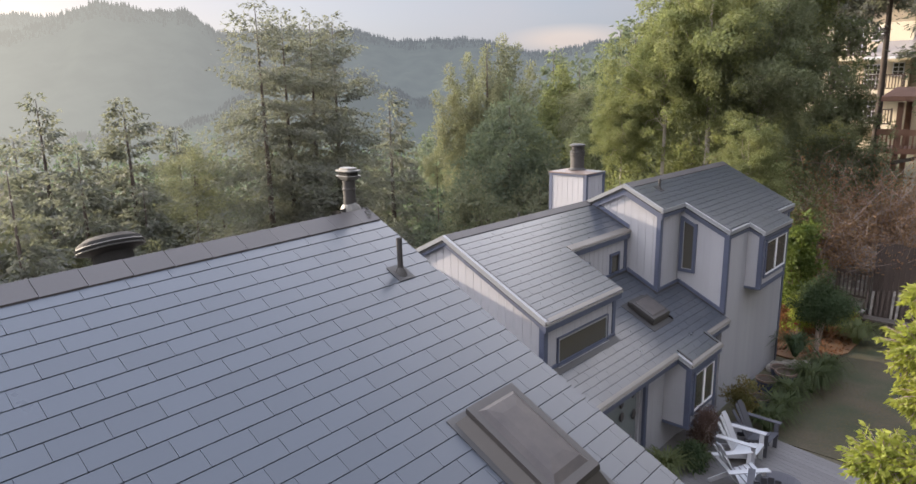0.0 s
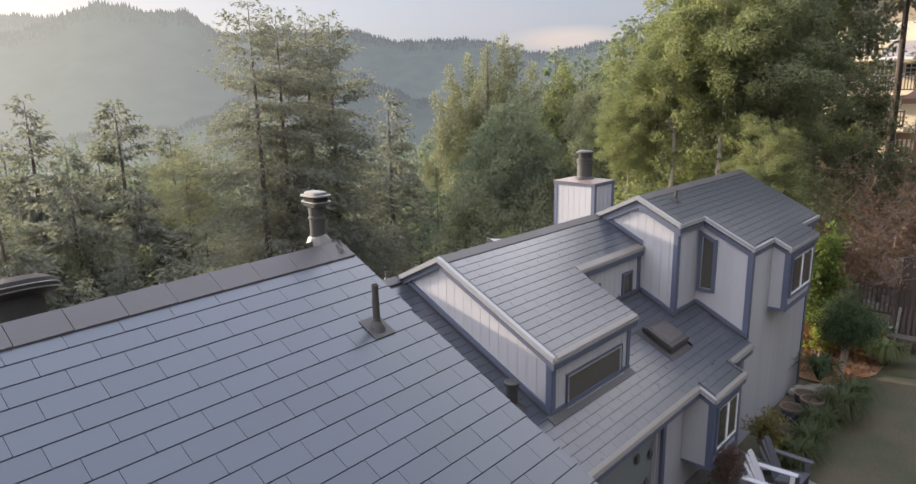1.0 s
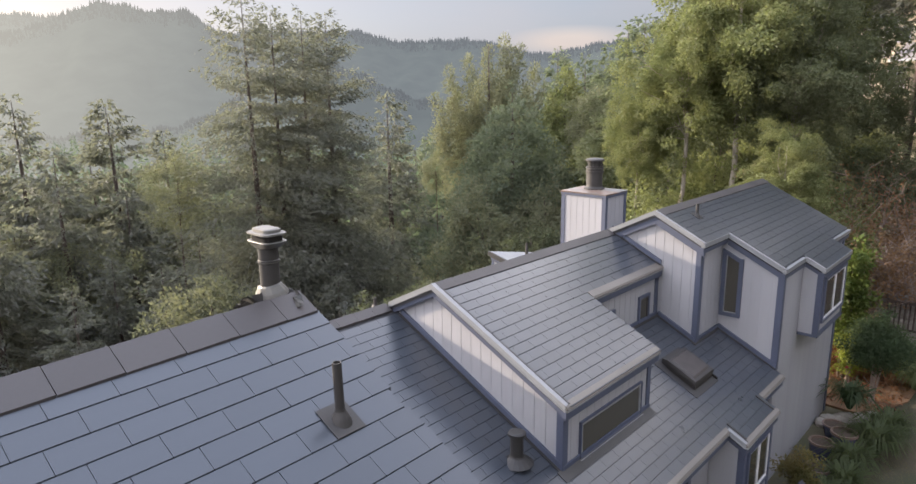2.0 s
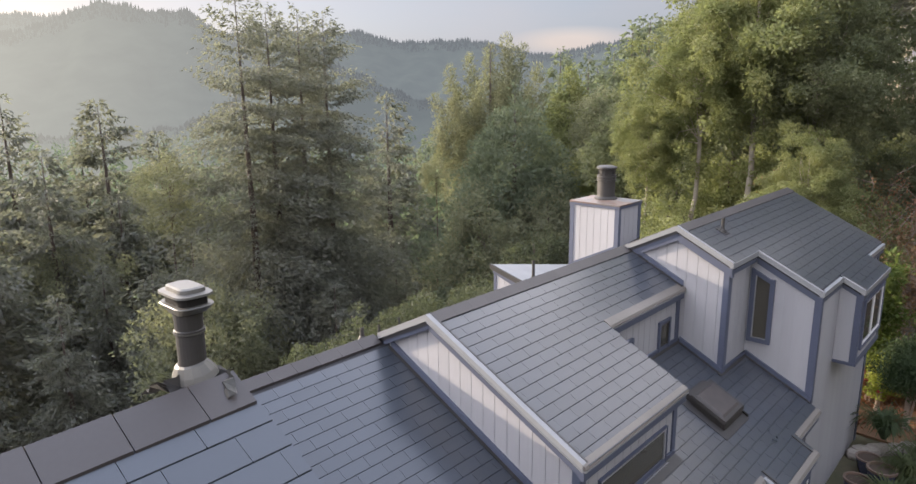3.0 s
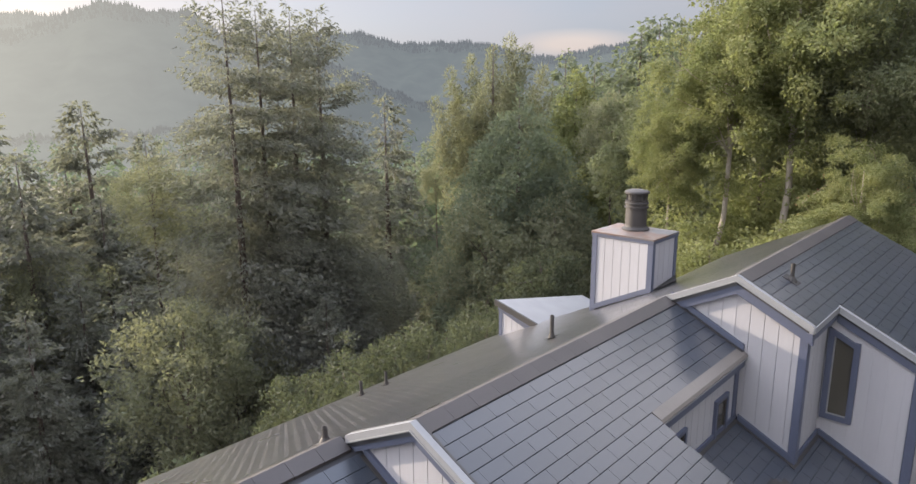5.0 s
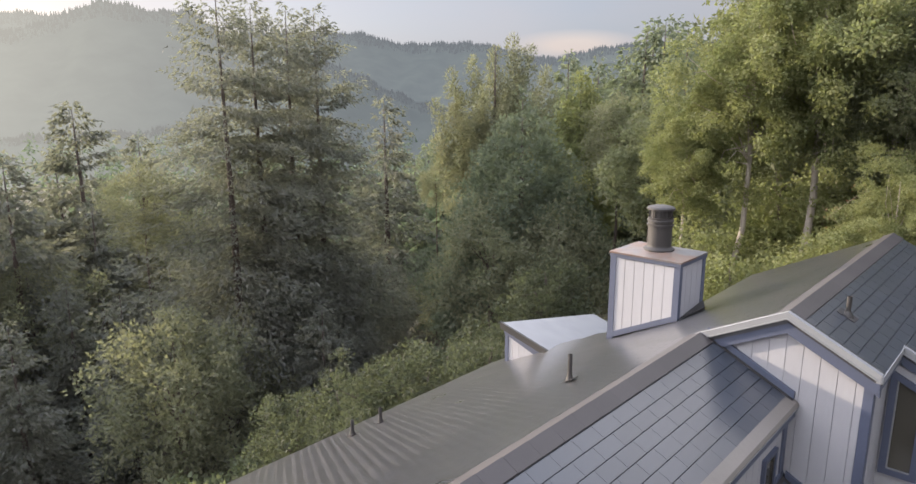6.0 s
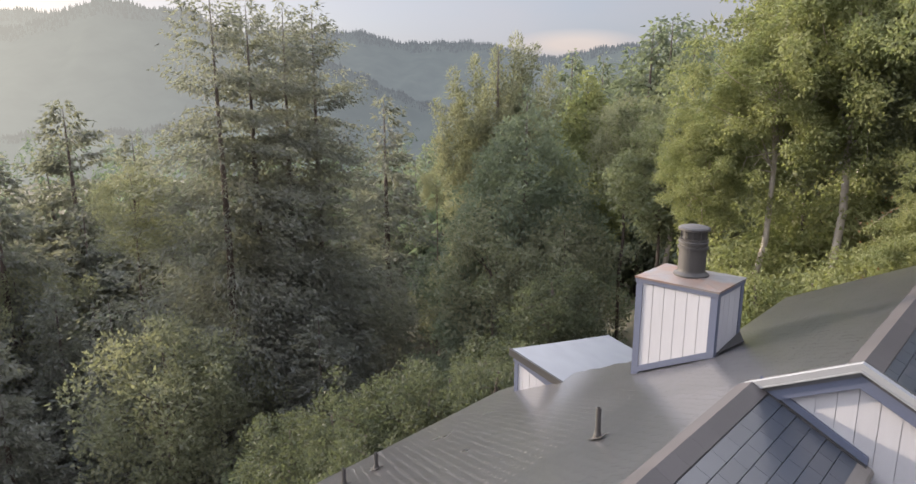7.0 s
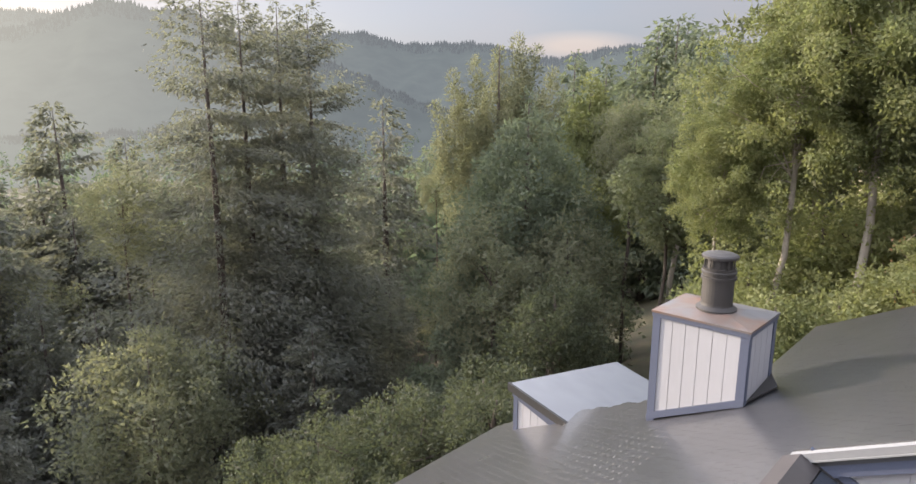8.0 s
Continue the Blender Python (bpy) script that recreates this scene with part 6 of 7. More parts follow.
def leafy(name, seed, x, y, z, rx, rz, clumps, per, mat, label, clump=0.25, leaf=0.07, stem=None, twigs=0):
    """A small shrub: stems with a leafy head."""
    ob = thing(name, (x, y, z), label, "shrub")
    crown, c = crown_mesh(seed, dome_lobes(seed, clumps, rx, rz, clump * 0.8, hollow=0.25), M[mat], clumps * per, leaf=(leaf * 1.1, leaf * 0.6))
    o = new("foliage", crown)
    o.parent = ob
    base = stem if stem is not None else G
    bm = bmesh.new()
    rng = random.Random(seed)
    for p in c[:: max(1, clumps // max(5, twigs))]:
        tube(bm, [(rng.uniform(-0.06, 0.06), rng.uniform(-0.06, 0.06), base - z), (p[0] * 0.25, p[1] * 0.25, (base - z) * 0.4), (p[0] * 0.7, p[1] * 0.7, p[2] * 0.6), tuple(p)], [0.035, 0.025, 0.014, 0.004], 5)
    me = bpy.data.meshes.new("twig_tangle")
    bm.to_mesh(me)
    bm.free()
    me.materials.append(M["twig"])
    s = new("twig_tangle", me)
    s.parent = ob
    return ob


leafy("russet_shrub", 81, -3.52, 12.1, -5.2, 0.30, 0.68, 110, 60, "plum", "feathery dark plum-brown shrub beside the white chairs", clump=0.16, leaf=0.036, twigs=18)
leafy("garden_shrub", 82, -3.4, 11.45, -5.6, 0.28, 0.25, 30, 60, "hedge", "dark green shrub at the edge of the deck", clump=0.22, leaf=0.07)
leafy("yellow_shrub", 83, -3.45, 14.3, -5.35, 0.40, 0.5, 50, 90, "ochre", "yellowish shrub against the tall wall", clump=0.2, leaf=0.06)
leafy("round_shrub", 84, -3.32, 20.3, -4.42, 0.82, 0.70, 150, 130, "hedge", "clipped round dark green shrub on a short trunk", clump=0.3, leaf=0.07)
tuft(-3.55, 18.9, G + 0.35, 220, 0.8, "dark fern-like plant by the wall corner", "hedge", seed=10, spread=1.1)
leafy("climbing_shrub", 86, -4.35, 21.6, -3.7, 0.70, 1.9, 120, 60, "climber", "bright green leafy shrub behind the house corner", clump=0.24, leaf=0.12)
leafy("garden_shrub", 87, -4.3, 22.2, -5.7, 1.3, 0.4, 110, 90, "brown_leaf", "low dry ground cover in orange and brown", clump=0.3, leaf=0.08)
leafy("garden_shrub", 88, -3.4, 23.0, -5.7, 0.9, 0.4, 60, 70, "bright", "low sunlit ground cover", clump=0.3, leaf=0.08)


def pot(x, y, r, h, mat, label, z=G):
    ob = thing("plant_pot", (x, y, z), label, "pot", "plant pots")
    bm = bmesh.new()
    turned(bm, (x, y, z), [(r * 0.62, 0), (r * 0.85, h * 0.4), (r, h * 0.85), (r * 0.98, h * 0.9), (r * 0.88, h * 0.85)], 24)
    part("body", bm, M[mat], ob, smooth=False)
    bm = bmesh.new()
    turned(bm, (x, y, z + h * 0.9), [(r * 0.98, 0), (r * 1.08, 0.01), (r * 1.08, h * 0.1), (r * 0.92, h * 0.1), (r * 0.9, 0.005)], 24)
    part("rim", bm, M["terracotta"], ob, "brown unglazed rim")
    bm = bmesh.new()
    turned(bm, (x, y, z + h * 0.86), [(r * 0.9, 0), (r * 0.9, h * 0.06), (0.02, h * 0.08)], 20)
    part("soil", bm, M["soil"], ob)


pot(-3.35, 15.25, 0.235, 0.5, "cobalt", "round dark blue glazed pot with a brown rim")
pot(-3.55, 16.35, 0.24, 0.55, "cobalt", "dark square-shouldered pot by the wall")
pot(-3.25, 17.0, 0.26, 0.6, "cobalt", "dark blue glazed pot under a shrub")
pot(-3.6, 17.7, 0.24, 0.4, "cobalt", "dark weathered pot at the corner of the house")


def covered_table(x, y):
    """A low round table under a dark fitted cover, between the chairs."""
    ob = thing("covered_table", (x, y, DECK), "low round table under a dark grey fabric cover", "table")
    bm = bmesh.new()
    turned(bm, (x, y, DECK), [(0.46, 0.0), (0.44, 0.2), (0.42, 0.40), (0.40, 0.43), (0.05, 0.45)], 28)
    part("cover", bm, M["dark_wood"], ob, smooth=False)


covered_table(-1.72, 11.35)


def mulch_bed():
    """The sunlit bed of mulch and fallen leaves behind the house corner, edged with stones."""
    bm = bmesh.new()
    ring = [(-6.2, 19.6), (-3.3, 19.4), (-2.6, 21.0), (-2.5, 23.2), (-3.4, 25.6), (-6.4, 25.8)]
    prism(bm, [(x, y, G - 0.4) for x, y in ring], [(x, y, G + 0.06) for x, y in ring])
    tagged(part("flower_bed", bm, M["mulch"]), "orange-brown mulch bed behind the house corner", "flower bed", kind="structure")
    rng = np.random.default_rng(33)
    n = 2600
    at = np.stack([rng.uniform(-6.0, -2.7, n), rng.uniform(19.7, 25.4, n), G + 0.07 + rng.random(n) * 0.05], axis=1)
    along = rng.normal(size=(n, 3)) * np.array([1, 1, 0.25])
    q = cards(rng, at, along, 0.10 * rng.uniform(0.6, 1.3, n), 0.06 * rng.uniform(0.7, 1.3, n))
    tagged(new("leaf_litter", quads_mesh("leaf_litter", q, M["brown_leaf"])), "dry orange and brown fallen leaves", "leaves", kind="stuff")
    rr = random.Random(12)
    for i in range(9):
        x, y = -3.95 + 0.11 * i + rr.uniform(-0.05, 0.05), 18.3 + 0.14 * i
        bm = bmesh.new()
        turned(bm, (x, y, G), [(0.20, 0.0), (0.22, 0.10), (0.19, 0.2), (0.09, 0.24)], 8, pose(0, 0, 0, 0, 0, rr.uniform(0, 90)) @ Matrix.Diagonal((1.0, rr.uniform(0.6, 0.9), rr.uniform(0.7, 1.1), 1.0)))
        tagged(part("edging_stone", bm, M["stone"]), "rough grey edging stone of the bed", "stone", "edging stones")


mulch_bed()


def rose_shrub():
    ob = leafy("rose_shrub", 93, -4.05, 20.9, -5.1, 0.5, 0.75, 60, 60, "bright", "leafy shrub with a few red flowers", clump=0.22, leaf=0.07)
    rr = random.Random(4)
    for _ in range(5):
        a = rr.uniform(0, 6.28)
        c = (-4.05 + 0.42 * math.cos(a), 20.9 + 0.42 * math.sin(a), -5.1 + rr.uniform(-0.35, 0.3))
        bm = bmesh.new()
        turned(bm, c, [(0.015, -0.03), (0.05, -0.01), (0.06, 0.02), (0.03, 0.045), (0.01, 0.05)], 8)
        part("flower", bm, M["petal"], ob, "red flower", smooth=True)


rose_shrub()


def fence():
    ob = thing("fence", (-2.0, 27.0, G), "dark slatted garden fence behind the bench", "fence")
    bm = bmesh.new()
    for z in (0.25, 1.35):
        box(bm, -5.6, 26.97, G + z, 2.5, 27.02, G + z + 0.09)
    part("rail", bm, M["fence_wood"], ob)
    for i in range(42):
        x = -5.6 + i * 0.195
        bm = bmesh.new()
        box(bm, x, 26.93, G + 0.05, x + 0.09, 26.965, G + 1.55 + 0.03 * math.sin(i * 2.1))
        part("slat", bm, M["fence_wood"], ob)
    for x in (-5.6, -3.0, -0.4, 2.3):
        bm = bmesh.new()
        box(bm, x - 0.06, 27.03, G, x + 0.06, 27.15, G + 1.7)
        part("post", bm, M["fence_wood"], ob)


fence()


def bench():
    ob = thing("garden_bench", (-2.0, 23.7, G), "weathered slatted garden bench with a tall back", "bench")
    for i in range(3):
        bm = bmesh.new()
        box(bm, -2.85, 23.42 + i * 0.15, G + 0.44, -1.0, 23.55 + i * 0.15, G + 0.48)
        part("seat_slat", bm, M["grey_wood"], ob)
    for i in range(12):
        x = -2.78 + i * 0.148
        bm = bmesh.new()
        beam(bm, (x, 23.9, G + 0.4), (x, 24.1, G + 1.22 + 0.16 * math.sin(math.pi * i / 11)), 0.075, 0.02, (0, 1, 0))
        part("back_slat", bm, M["worn_paint" if i in (1, 5, 6, 10) else "fence_wood"], ob)
    for x in (-2.8, -1.05):
        for y in (23.46, 23.85):
            bm = bmesh.new()
            box(bm, x - 0.04, y - 0.04, G, x + 0.04, y + 0.04, G + (0.66 if y < 23.6 else 0.9))
            part("leg", bm, M["grey_wood"], ob)
        bm = bmesh.new()
        box(bm, x - 0.07, 23.36, G + 0.66, x + 0.07, 23.95, G + 0.69)
        part("arm", bm, M["worn_paint"], ob, "paler worn arm")
    for i in range(8):
        bm = bmesh.new()
        x = -2.7 + i * 0.23
        box(bm, x, 23.44, G + 0.05, x + 0.1, 23.46, G + 0.42)
        part("front_slat", bm, M["fence_wood"], ob)


bench()


def railing():
    """A short run of dark square balusters under a broad rail, beside a tall boarded screen."""
    ob = thing("garden_railing", (-3.3, 24.6, G), "dark timber railing beside the bench", "railing")
    bm = bmesh.new()
    box(bm, -3.85, 24.55, G + 1.66, -2.86, 24.65, G + 1.76)
    part("rail", bm, M["fence_wood"], ob)
    bm = bmesh.new()
    box(bm, -3.85, 24.58, G + 0.82, -2.86, 24.62, G + 0.89)
    part("rail", bm, M["fence_wood"], ob)
    for i in range(8):
        x = -3.78 + i * 0.128
        bm = bmesh.new()
        box(bm, x - 0.022, 24.58, G + 0.89, x + 0.022, 24.62, G + 1.66)
        part("baluster", bm, M["fence_wood"], ob)
    for x in (-3.85, -2.88):
        bm = bmesh.new()
        box(bm, x - 0.045, 24.555, G, x + 0.045, 24.645, G + 1.80)
        part("post", bm, M["fence_wood"], ob)
    screen = thing("timber_screen", (-2.0, 24.9, G), "tall dark boarded screen behind the bench", "screen")
    for i in range(13):
        x = -2.82 + i * 0.152
        bm = bmesh.new()
        box(bm, x, 24.88, G, x + 0.145, 24.91, G + 2.78 + 0.02 * math.sin(i * 5.0))
        part("plank", bm, M["fence_wood"], screen)
    bm = bmesh.new()
    box(bm, -2.82, 24.912, G + 2.2, -0.85, 24.96, G + 2.32)
    part("rail", bm, M["fence_wood"], screen)


railing()


def stone_steps():
    """Broad pale stone steps that climb behind the railing."""
    ob = thing("stone_steps", (-3.5, 26.0, G), "pale stone garden steps behind the railing", "steps")
    rng = random.Random(44)
    for k in range(7):
        for j in range(3):
            bm = bmesh.new()
            x0 = -4.6 + j * 0.56 + rng.uniform(-0.03, 0.03)
            y0, z0 = 25.1 + 0.32 * k, G + 0.95 + 0.19 * k
            box(bm, x0, y0, G - 0.1, x0 + 0.55, y0 + 0.34, z0 + rng.uniform(-0.012, 0.012))
            bmesh.ops.bevel(bm, geom=bm.edges[:], offset=0.02, segments=1, affect="EDGES")
            part("stone", bm, M["stone"], ob)


stone_steps()


def bare_shrub(x, y, z, n, size, seed, label):
    """A thicket of thin bare reddish stems with a few dry leaves."""
    ob = thing("bare_shrub", (x, y, z), label, "shrub")
    rng = random.Random(seed)
    bm = bmesh.new()
    tips = []
    for _ in range(n):
        a, r = rng.uniform(0, 6.28), size * rng.uniform(0.2, 1.0)
        h = size * rng.uniform(0.5, 1.15)
        p0 = Vector((rng.uniform(-0.6, 0.6), rng.uniform(-0.4, 0.4), 0))
        p2 = Vector((math.cos(a) * r, math.sin(a) * r, h))
        p1 = p0.lerp(p2, 0.5) + Vector((rng.uniform(-0.3, 0.3), rng.uniform(-0.3, 0.3), 0.3))
        tube(bm, [p0, p1, p2], [0.028, 0.016, 0.004], 4)
        for _ in range(5):
            q = p1.lerp(p2, rng.random())
            e = q + Vector((rng.uniform(-0.5, 0.5), rng.uniform(-0.5, 0.5), rng.uniform(0.0, 0.7))) * size * 0.3
            tube(bm, [q, q.lerp(e, 0.5), e], [0.011, 0.008, 0.003], 3)
            tips += [tuple(q), tuple(e)]
    me = bpy.data.meshes.new("twig_tangle")
    bm.to_mesh(me)
    bm.free()
    me.materials.append(M["twig"])
    s = new("twig_tangle", me)
    s.parent = ob
    rg = np.random.default_rng(seed)
    at = np.repeat(np.array(tips), 9, axis=0) + rg.normal(size=(len(tips) * 9, 3)) * 0.16
    k = len(at)
    q = cards(rg, at, rg.normal(size=(k, 3)), 0.10 * rg.uniform(0.6, 1.3, k), 0.06 * rg.uniform(0.6, 1.3, k))
    o = new("dry_foliage", quads_mesh("dry_foliage", q, M["dry_leaf"]))
    o.parent = ob


bare_shrub(-3.9, 28.6, G, 60, 4.6, 4, "tall thicket of bare reddish stems and dry leaves")
bare_shrub(-1.6, 29.4, G, 60, 4.4, 5, "thicket of bare stems with russet leaves")
bare_shrub(-5.9, 27.2, G + 0.4, 70, 4.5, 6, "tangle of pale twigs with dry leaves")
bare_shrub(-4.6, 25.9, G, 50, 3.6, 7, "thicket of bare reddish stems and dry leaves")
bare_shrub(-6.0, 24.6, G, 70, 3.6, 8, "thicket of brown twigs with dry curled leaves")
bare_shrub(-3.0, 26.6, G, 60, 4.3, 9, "tangle of brown stems with a few russet leaves")


def near_tree():
    """The bright-leaved young tree whose branch tips hang into view from the side."""
    base = Vector((1.75, 6.6, G))
    ob = thing("young_tree", base, "young tree with long bright yellow-green leaves", "tree")
    rng = np.random.default_rng(91)
    rr = random.Random(9)
    trunk = bmesh.new()
    fork = Vector((1.5, 6.5, -2.4))
    tube(trunk, [base, base.lerp(fork, 0.5) + Vector((0.06, 0.03, 0)), fork, fork + Vector((0.05, 0.1, 1.0))], [0.07, 0.06, 0.045, 0.015], 8)
    part("trunk", trunk, M["twig"], ob)
    twigs = bmesh.new()
    at, along = [], []
    lobes = ((0.55, 6.95, -0.2, 0.2), (0.65, 6.68, -0.68, 0.42), (0.75, 6.53, -1.1, 0.33), (0.53, 6.0, -1.65, 0.38), (0.85, 5.95, -1.65, 0.40), (1.2, 6.6, -0.5, 0.5), (1.5, 6.3, -1.3, 0.5))
    for x, y, z, r in lobes:
        heart = Vector((x, y, z))
        tube(twigs, [fork, fork.lerp(heart, 0.5) + Vector((0, 0, 0.12)), heart], [0.03, 0.018, 0.008], 6)
        for _ in range(int(150 * r / 0.35)):
            d = Vector((rr.gauss(0, 1), rr.gauss(0, 1), rr.gauss(0, 0.9))).normalized()
            tip = heart + d * r * rr.uniform(0.5, 1.0)
            tube(twigs, [heart, heart.lerp(tip, 0.5) + Vector((0, 0, 0.03)), tip], [0.005, 0.004, 0.0015], 4)
            for _ in range(16):
                at.append(heart.lerp(tip, rr.uniform(0.45, 1.0))[:])
                along.append((d.x + rr.uniform(-0.8, 0.8), d.y + rr.uniform(-0.8, 0.8), d.z * 0.5 + rr.uniform(-1.1, 0.2)))
    part("branches", twigs, M["twig"], ob)
    at, along = np.array(at), np.array(along)
    n = len(at)
    me = quads_mesh("foliage", cards(rng, at, along, 0.078 * rng.uniform(0.6, 1.3, n), 0.030 * rng.uniform(0.7, 1.3, n)), M["bright"])
    o = new("foliage", me)
    hold(o, ob)


near_tree()


def building():
    """The cream three-storey building up the street, with balconies."""
    Y = 61.0
    ob = thing("apartment_building", (-9.0, 62.0, -5.0), "cream stucco apartment building with dark timber balconies and grey roofs", "building")

    def solid(name, mat, *boxes):
        bm = bmesh.new()
        for q in boxes:
            box(bm, *q)
        return part(name, bm, M[mat], ob)
    solid("wall", "cream", (-17.0, Y, -6.0, -8.1, Y + 9, 6.6))
    solid("wall", "tan", (-8.09, Y + 0.6, -6.0, 2.0, Y + 9, 4.2))
    bm = bmesh.new()
    ring = [(-13.4, 6.6), (-8.1, 6.6), (-8.1, 7.4), (-10.6, 8.9), (-13.4, 7.3)]
    prism(bm, [(x, Y + 0.02, z) for x, z in ring], [(x, Y + 9, z) for x, z in ring])
    part("gable_wall", bm, M["tan"], ob, "cream stucco with its shade put into a tan colour")
    for x0, z0, x1, z1 in ((-13.9, 7.05, -10.6, 8.95), (-10.6, 8.95, -7.6, 7.15)):
        bm = bmesh.new()
        prism(bm, [(x0, Y - 0.6, z0), (x1, Y - 0.6, z1), (x1, Y - 0.6, z1 + 0.22), (x0, Y - 0.6, z0 + 0.22)], [(x0, Y + 9, z0), (x1, Y + 9, z1), (x1, Y + 9, z1 + 0.22), (x0, Y + 9, z0 + 0.22)])
        part("roof", bm, M["grey_roof"], ob)
    bm = bmesh.new()
    prism(bm, [(-10.8, Y - 1.9, 3.85), (2.5, Y - 1.9, 3.85), (2.5, Y + 2.5, 6.6), (-9.2, Y + 2.5, 6.6)], [(-10.8, Y - 1.9, 4.02), (2.5, Y - 1.9, 4.02), (2.5, Y + 2.5, 6.8), (-9.2, Y + 2.5, 6.8)])
    part("porch_roof", bm, M["grey_roof"], ob)
    solid("gutter", "white", (-10.85, Y - 2.0, 3.82, -8.1, Y - 1.9, 4.0))
    for x0, x1, floor, h in ((-14.5, -10.9, 4.1, 1.1), (-14.5, -8.1, 1.55, 1.15), (-14.5, -8.6, -1.1, 1.2)):
        solid("balcony_floor", "cream", (x0, Y - 1.5, floor - 0.3, x1, Y, floor))
        rail = solid("balcony_rail", "balustrade", (x0, Y - 1.5, floor + h - 0.1, x1, Y - 1.4, floor + h))
        solid("balcony_rail", "balustrade", (x0, Y - 1.5, floor + 0.06, x1, Y - 1.42, floor + 0.14))
        solid("balcony_post", "balustrade", (x1 - 0.12, Y - 1.52, floor, x1, Y - 1.4, floor + h + 0.05))
        bm = bmesh.new()
        x = x0
        while x < x1:
            box(bm, x, Y - 1.48, floor + 0.14, x + 0.06, Y - 1.43, floor + h - 0.1)
            x += 0.2
        part("railing", bm, M["balustrade"], ob)
    for x0, z0, x1, z1, nx, nz in ((-11.1, 1.6, -9.9, 3.5, 4, 5), (-9.2, 2.55, -8.4, 3.6, 2, 3), (-13.6, 1.6, -12.2, 3.5, 2, 3), (-12.6, 4.2, -11.4, 6.2, 2, 4), (-10.85, 5.25, -9.95, 6.3, 2, 2),
                               (-10.9, -0.9, -9.9, 0.7, 3, 4), (-13.6, -1.0, -12.2, 0.8, 2, 3)):
        w = new("window")
        w.location = ((x0 + x1) / 2, Y, (z0 + z1) / 2)
        hold(w, ob)
        bm = bmesh.new()
        box(bm, x0, Y - 0.08, z0, x1, Y - 0.005, z1)
        part("frame", bm, M["white"], w)
        sx, sz = (x1 - x0 - 0.1) / nx, (z1 - z0 - 0.1) / nz
        for i in range(nx):
            for j in range(nz):
                bm = bmesh.new()
                box(bm, x0 + 0.05 + i * sx + 0.03, Y - 0.10, z0 + 0.05 + j * sz + 0.03, x0 + 0.05 + (i + 1) * sx - 0.03, Y - 0.082, z0 + 0.05 + (j + 1) * sz - 0.03)
                part("pane", bm, M["glass"], w)


building()


def gazebo():
    """The red-brown timber deck and pergola above the thicket."""
    ob = thing("timber_pergola", (-2.6, 35.0, G), "red-brown timber pergola over a raised deck with a railing", "pergola")
    for x in (-4.25, -1.4, 1.4):
        for y in (35.0, 37.3):
            bm = bmesh.new()
            box(bm, x - 0.11, y - 0.11, G, x + 0.11, y + 0.11, 1.15)
            part("post", bm, M["brown_wood"], ob)
    bm = bmesh.new()
    prism(bm, [(-4.95, 34.4, 1.2), (2.0, 34.4, 1.2), (2.0, 37.8, 1.6), (-4.95, 37.8, 1.6)], [(-4.95, 34.4, 1.42), (2.0, 34.4, 1.42), (2.0, 37.8, 1.82), (-4.95, 37.8, 1.82)])
    part("roof", bm, M["brown_wood"], ob)
    for z0, z1, name in ((-1.15, -0.9, "deck_beam"), (-0.32, -0.05, "rail")):
        bm = bmesh.new()
        box(bm, -5.05, 34.78, z0, 1.6, 34.9, z1)
        part(name, bm, M["brown_wood"], ob)
    bm = bmesh.new()
    box(bm, -5.0, 34.9, -1.1, 1.6, 37.5, -0.95)
    part("floor", bm, M["brown_wood"], ob)
    bm = bmesh.new()
    x = -5.0
    while x < 1.5:
        box(bm, x, 34.82, -0.9, x + 0.06, 34.87, -0.32)
        x += 0.17
    part("railing", bm, M["brown_wood"], ob)
    bm = bmesh.new()
    beam(bm, (-5.0, 34.5, -1.75), (-1.5, 34.5, -0.75), 0.25, 0.16)
    part("ramp_board", bm, M["grey_wood"], ob, "weathered grey ramp board")


gazebo()


def ornaments():
    """Dark carved leaves hung on the porch wall."""
    for y, z in ((10.59, -4.14), (10.11, -4.20), (10.14, -4.50), (10.65, -4.63), (10.53, -5.16)):
        bm = bmesh.new()
        turned(bm, (-4.42, y, z), [(0.02, -0.10), (0.07, -0.06), (0.085, 0.0), (0.06, 0.07), (0.02, 0.11)], 10, Matrix.Diagonal((0.35, 1.0, 1.0)))
        tagged(part("wall_ornament", bm, M["iron"], smooth=True), "dark carved wall ornament in the porch", "ornament", "wall ornaments")


ornaments()
# ---------------------------------------------------------------- tiles last
lay_tiles(roof_a, FA, -4.258, lambda x: None if x > 0.48 else [(-6.0, 3.82)], lambda x, y: y > -0.1 and x < -0.5, 3.473, 0.1518)
lay_tiles(roof_d, FD, -7.288, lambda x: None if x > -4.9 else ([(8.13, 13.40)] if x < -6.16 else [(8.13, 10.76)]), lambda x, y: True, 8.44, 0.1535)
lay_tiles(roof_b, FB, -8.14, lambda x: None if x > -3.69 else ([(11.68, 13.3)] if x > -4.0 else [(3.8, 8.12), (10.65, 14.56)] if -4.97 > x > -6.2 else [(3.8, 8.12)] if x < -6.2 else [(3.8, 14.56)]),
          lambda x, y: y > 6.0, 8.0)
lay_tiles(roof_u, FU, -6.166, lambda x: None if x > -3.76 else ([(15.87, 18.07)] if x > -4.14 else [(14.56, 19.55)] if x > -5.28 else [(13.36, 19.55)]), lambda x, y: True, 14.0)


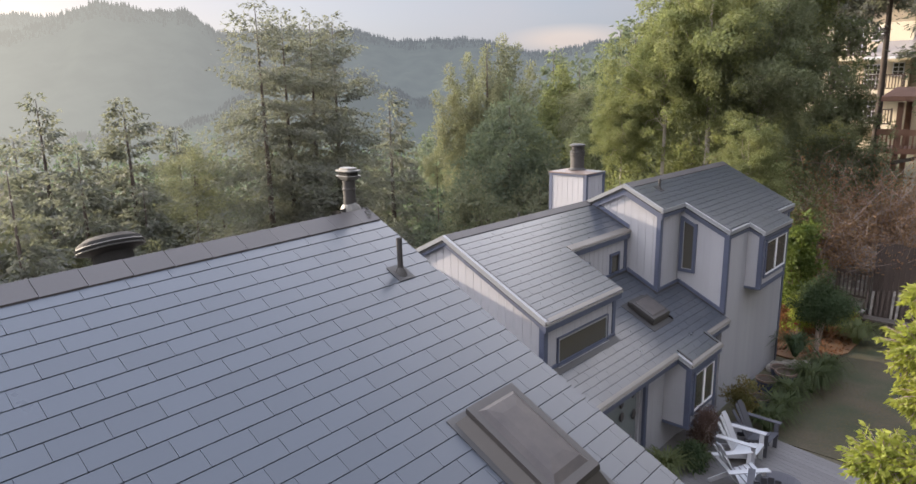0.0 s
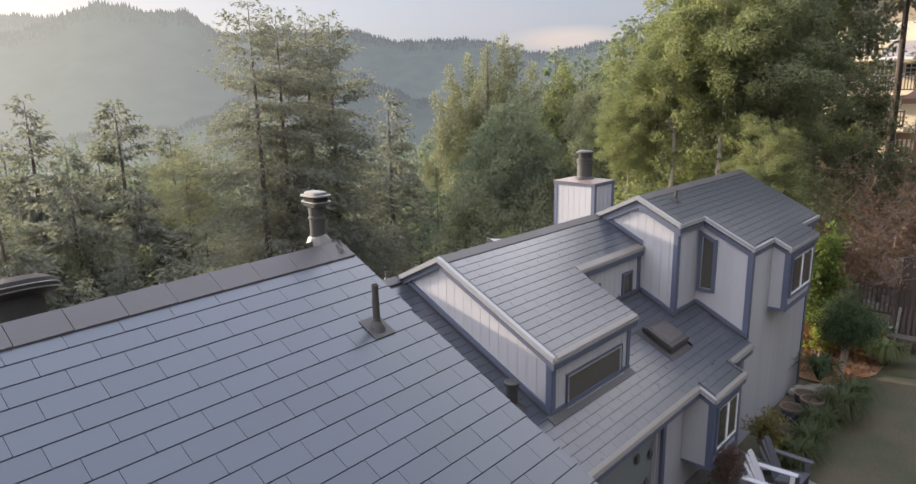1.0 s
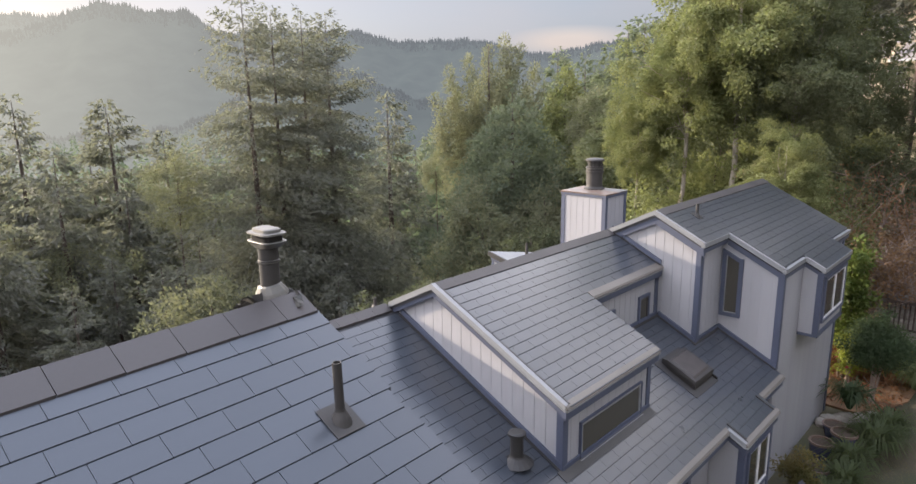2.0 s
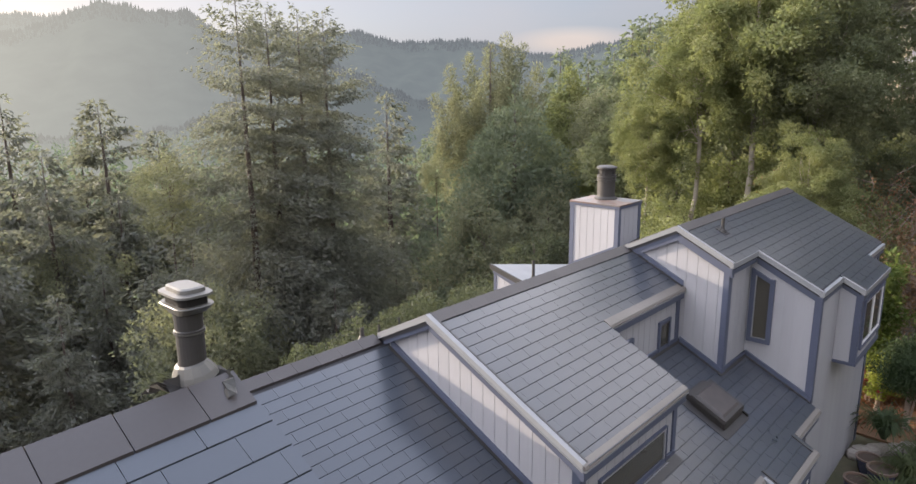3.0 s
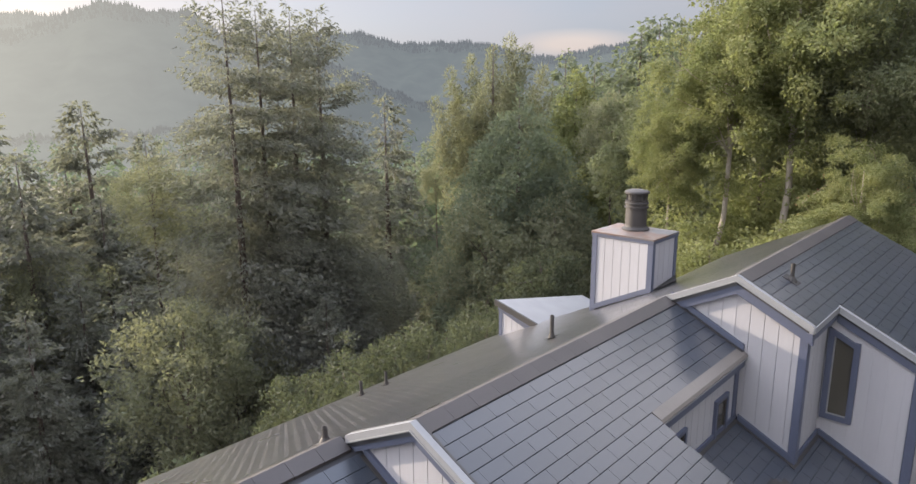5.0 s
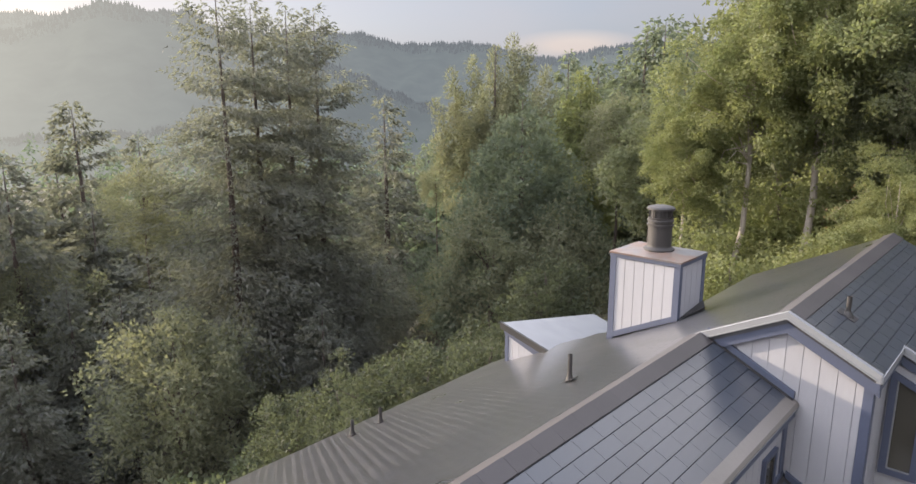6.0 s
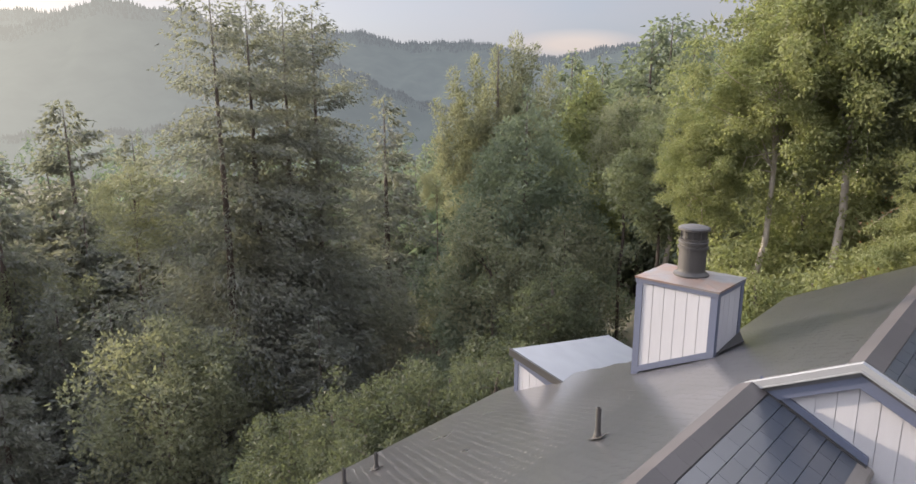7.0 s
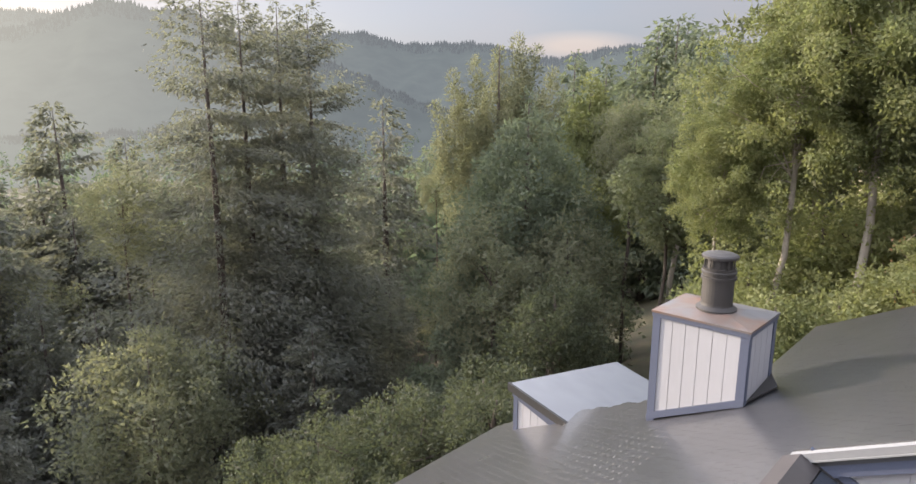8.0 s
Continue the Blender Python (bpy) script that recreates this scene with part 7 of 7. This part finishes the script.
# asphalt shingles of the back slope: tabs in courses, a little proud of one another
def shingle_shape(w):
    """One shingle tab on the back slope, its lower edge towards -x, with a short pale dash: vertices, faces, and which
    faces are pale.
    """
    L = 0.125
    def top(x):
        return P * x + (0.0 if x > 0 else 0.0008)
    ring = [(0.02, 0.0), (0.02, w + 0.004), (-L, w + 0.004), (-L, 0.0)]
    verts = [(x, y, P * x - 0.012) for x, y in ring] + [(x, y, top(x)) for x, y in ring]
    faces = [(4, 7, 6, 5), (0, 4, 5, 1), (1, 5, 6, 2), (2, 6, 7, 3), (3, 7, 4, 0)]
    a, b = w * 0.3, w * 0.7
    dash = [(-L + 0.016, a), (-L + 0.016, b), (-L + 0.003, b), (-L + 0.003, a)]
    verts += [(x, y, top(x) + 0.0011) for x, y in dash] + [(x, y, top(x) - 0.001) for x, y in dash]
    faces += [(8, 11, 10, 9), (8, 9, 13, 12), (9, 10, 14, 13), (10, 11, 15, 14), (11, 8, 12, 15)]
    return verts, faces, [0] * 5 + [1] * 5


def lay_shingles(roof_ob, y_from, y_to, top_at, low_at, as_pieces):
    """Courses of tabs down a back slope: the upper ones beside the dormer are pieces, the rest one joined mesh."""
    WIDTH = 0.15
    sv, sf, sm = shingle_shape(WIDTH)
    one = bpy.data.meshes.new("shingle")
    one.from_pydata(sv, [], sf)
    one.materials.append(M["shingle_piece"])
    rng = random.Random(21)
    verts, faces, mats, pieces = [], [], [], 0
    k = 0
    while True:
        x = -4.45 - k * 0.125
        if x < -13.05:
            break
        y = y_from + (0.078 if k % 2 else 0.0) + rng.uniform(-0.01, 0.01)
        while y < y_to:
            top, low = top_at(y), low_at(y)
            in_chimney = CX0 - 0.1 < x < CX1 + 0.02 and CY0 - 0.2 < y < CY1
            if low < x < top - 0.02 and not in_chimney:
                z = z_back(x) - 0.018 + rng.uniform(0, 0.0007)
                if as_pieces and pieces < 300 and x > -8.6 and 9.5 < y < 13.3:
                    ob = new("shingle", one)
                    ob.location = (x, y, z)
                    hold(ob, roof_ob)
                    pieces += 1
                else:
                    base = len(verts)
                    verts.extend((x + p[0], y + p[1], z + p[2]) for p in sv)
                    faces.extend(tuple(base + i for i in f) for f in sf)
                    mats.extend(sm if x < -8.7 else [0] * len(sm))
            y += 0.156
        k += 1
    me = bpy.data.meshes.new("shingles")
    me.from_pydata(verts, [], faces)
    me.materials.append(M["shingle"])
    me.materials.append(M["pale_dash"])
    me.polygons.foreach_set("material_index", mats)
    ob = new("shingles", me)
    hold(ob, roof_ob)
    tagged(ob, kind="stuff")


lay_shingles(roof_back, 4.0, 19.2, lambda y: RB if y < 8.08 else RD if y < 13.36 else RU, lambda y: -8.7 if y > 16.25 else -13.1, True)
lay_shingles(roof_back_a, -5.0, 3.5, lambda y: RA - 0.1, lambda y: -13.1, False)

# the near wing has settled a little: its ridge dips away from the gable
HINGE = Matrix.Translation((RA, 3.87, z_back(RA)))
DIP = HINGE @ pose(0, 0, 0, math.degrees(0.023)) @ HINGE.inverted()
roof_a.matrix_basis = DIP
roof_back_a.matrix_basis = DIP
for ob in caps_a:
    ob.matrix_basis = DIP
for ob in (skylight_a, pipe_a):
    ob.matrix_basis = DIP @ ob.matrix_basis
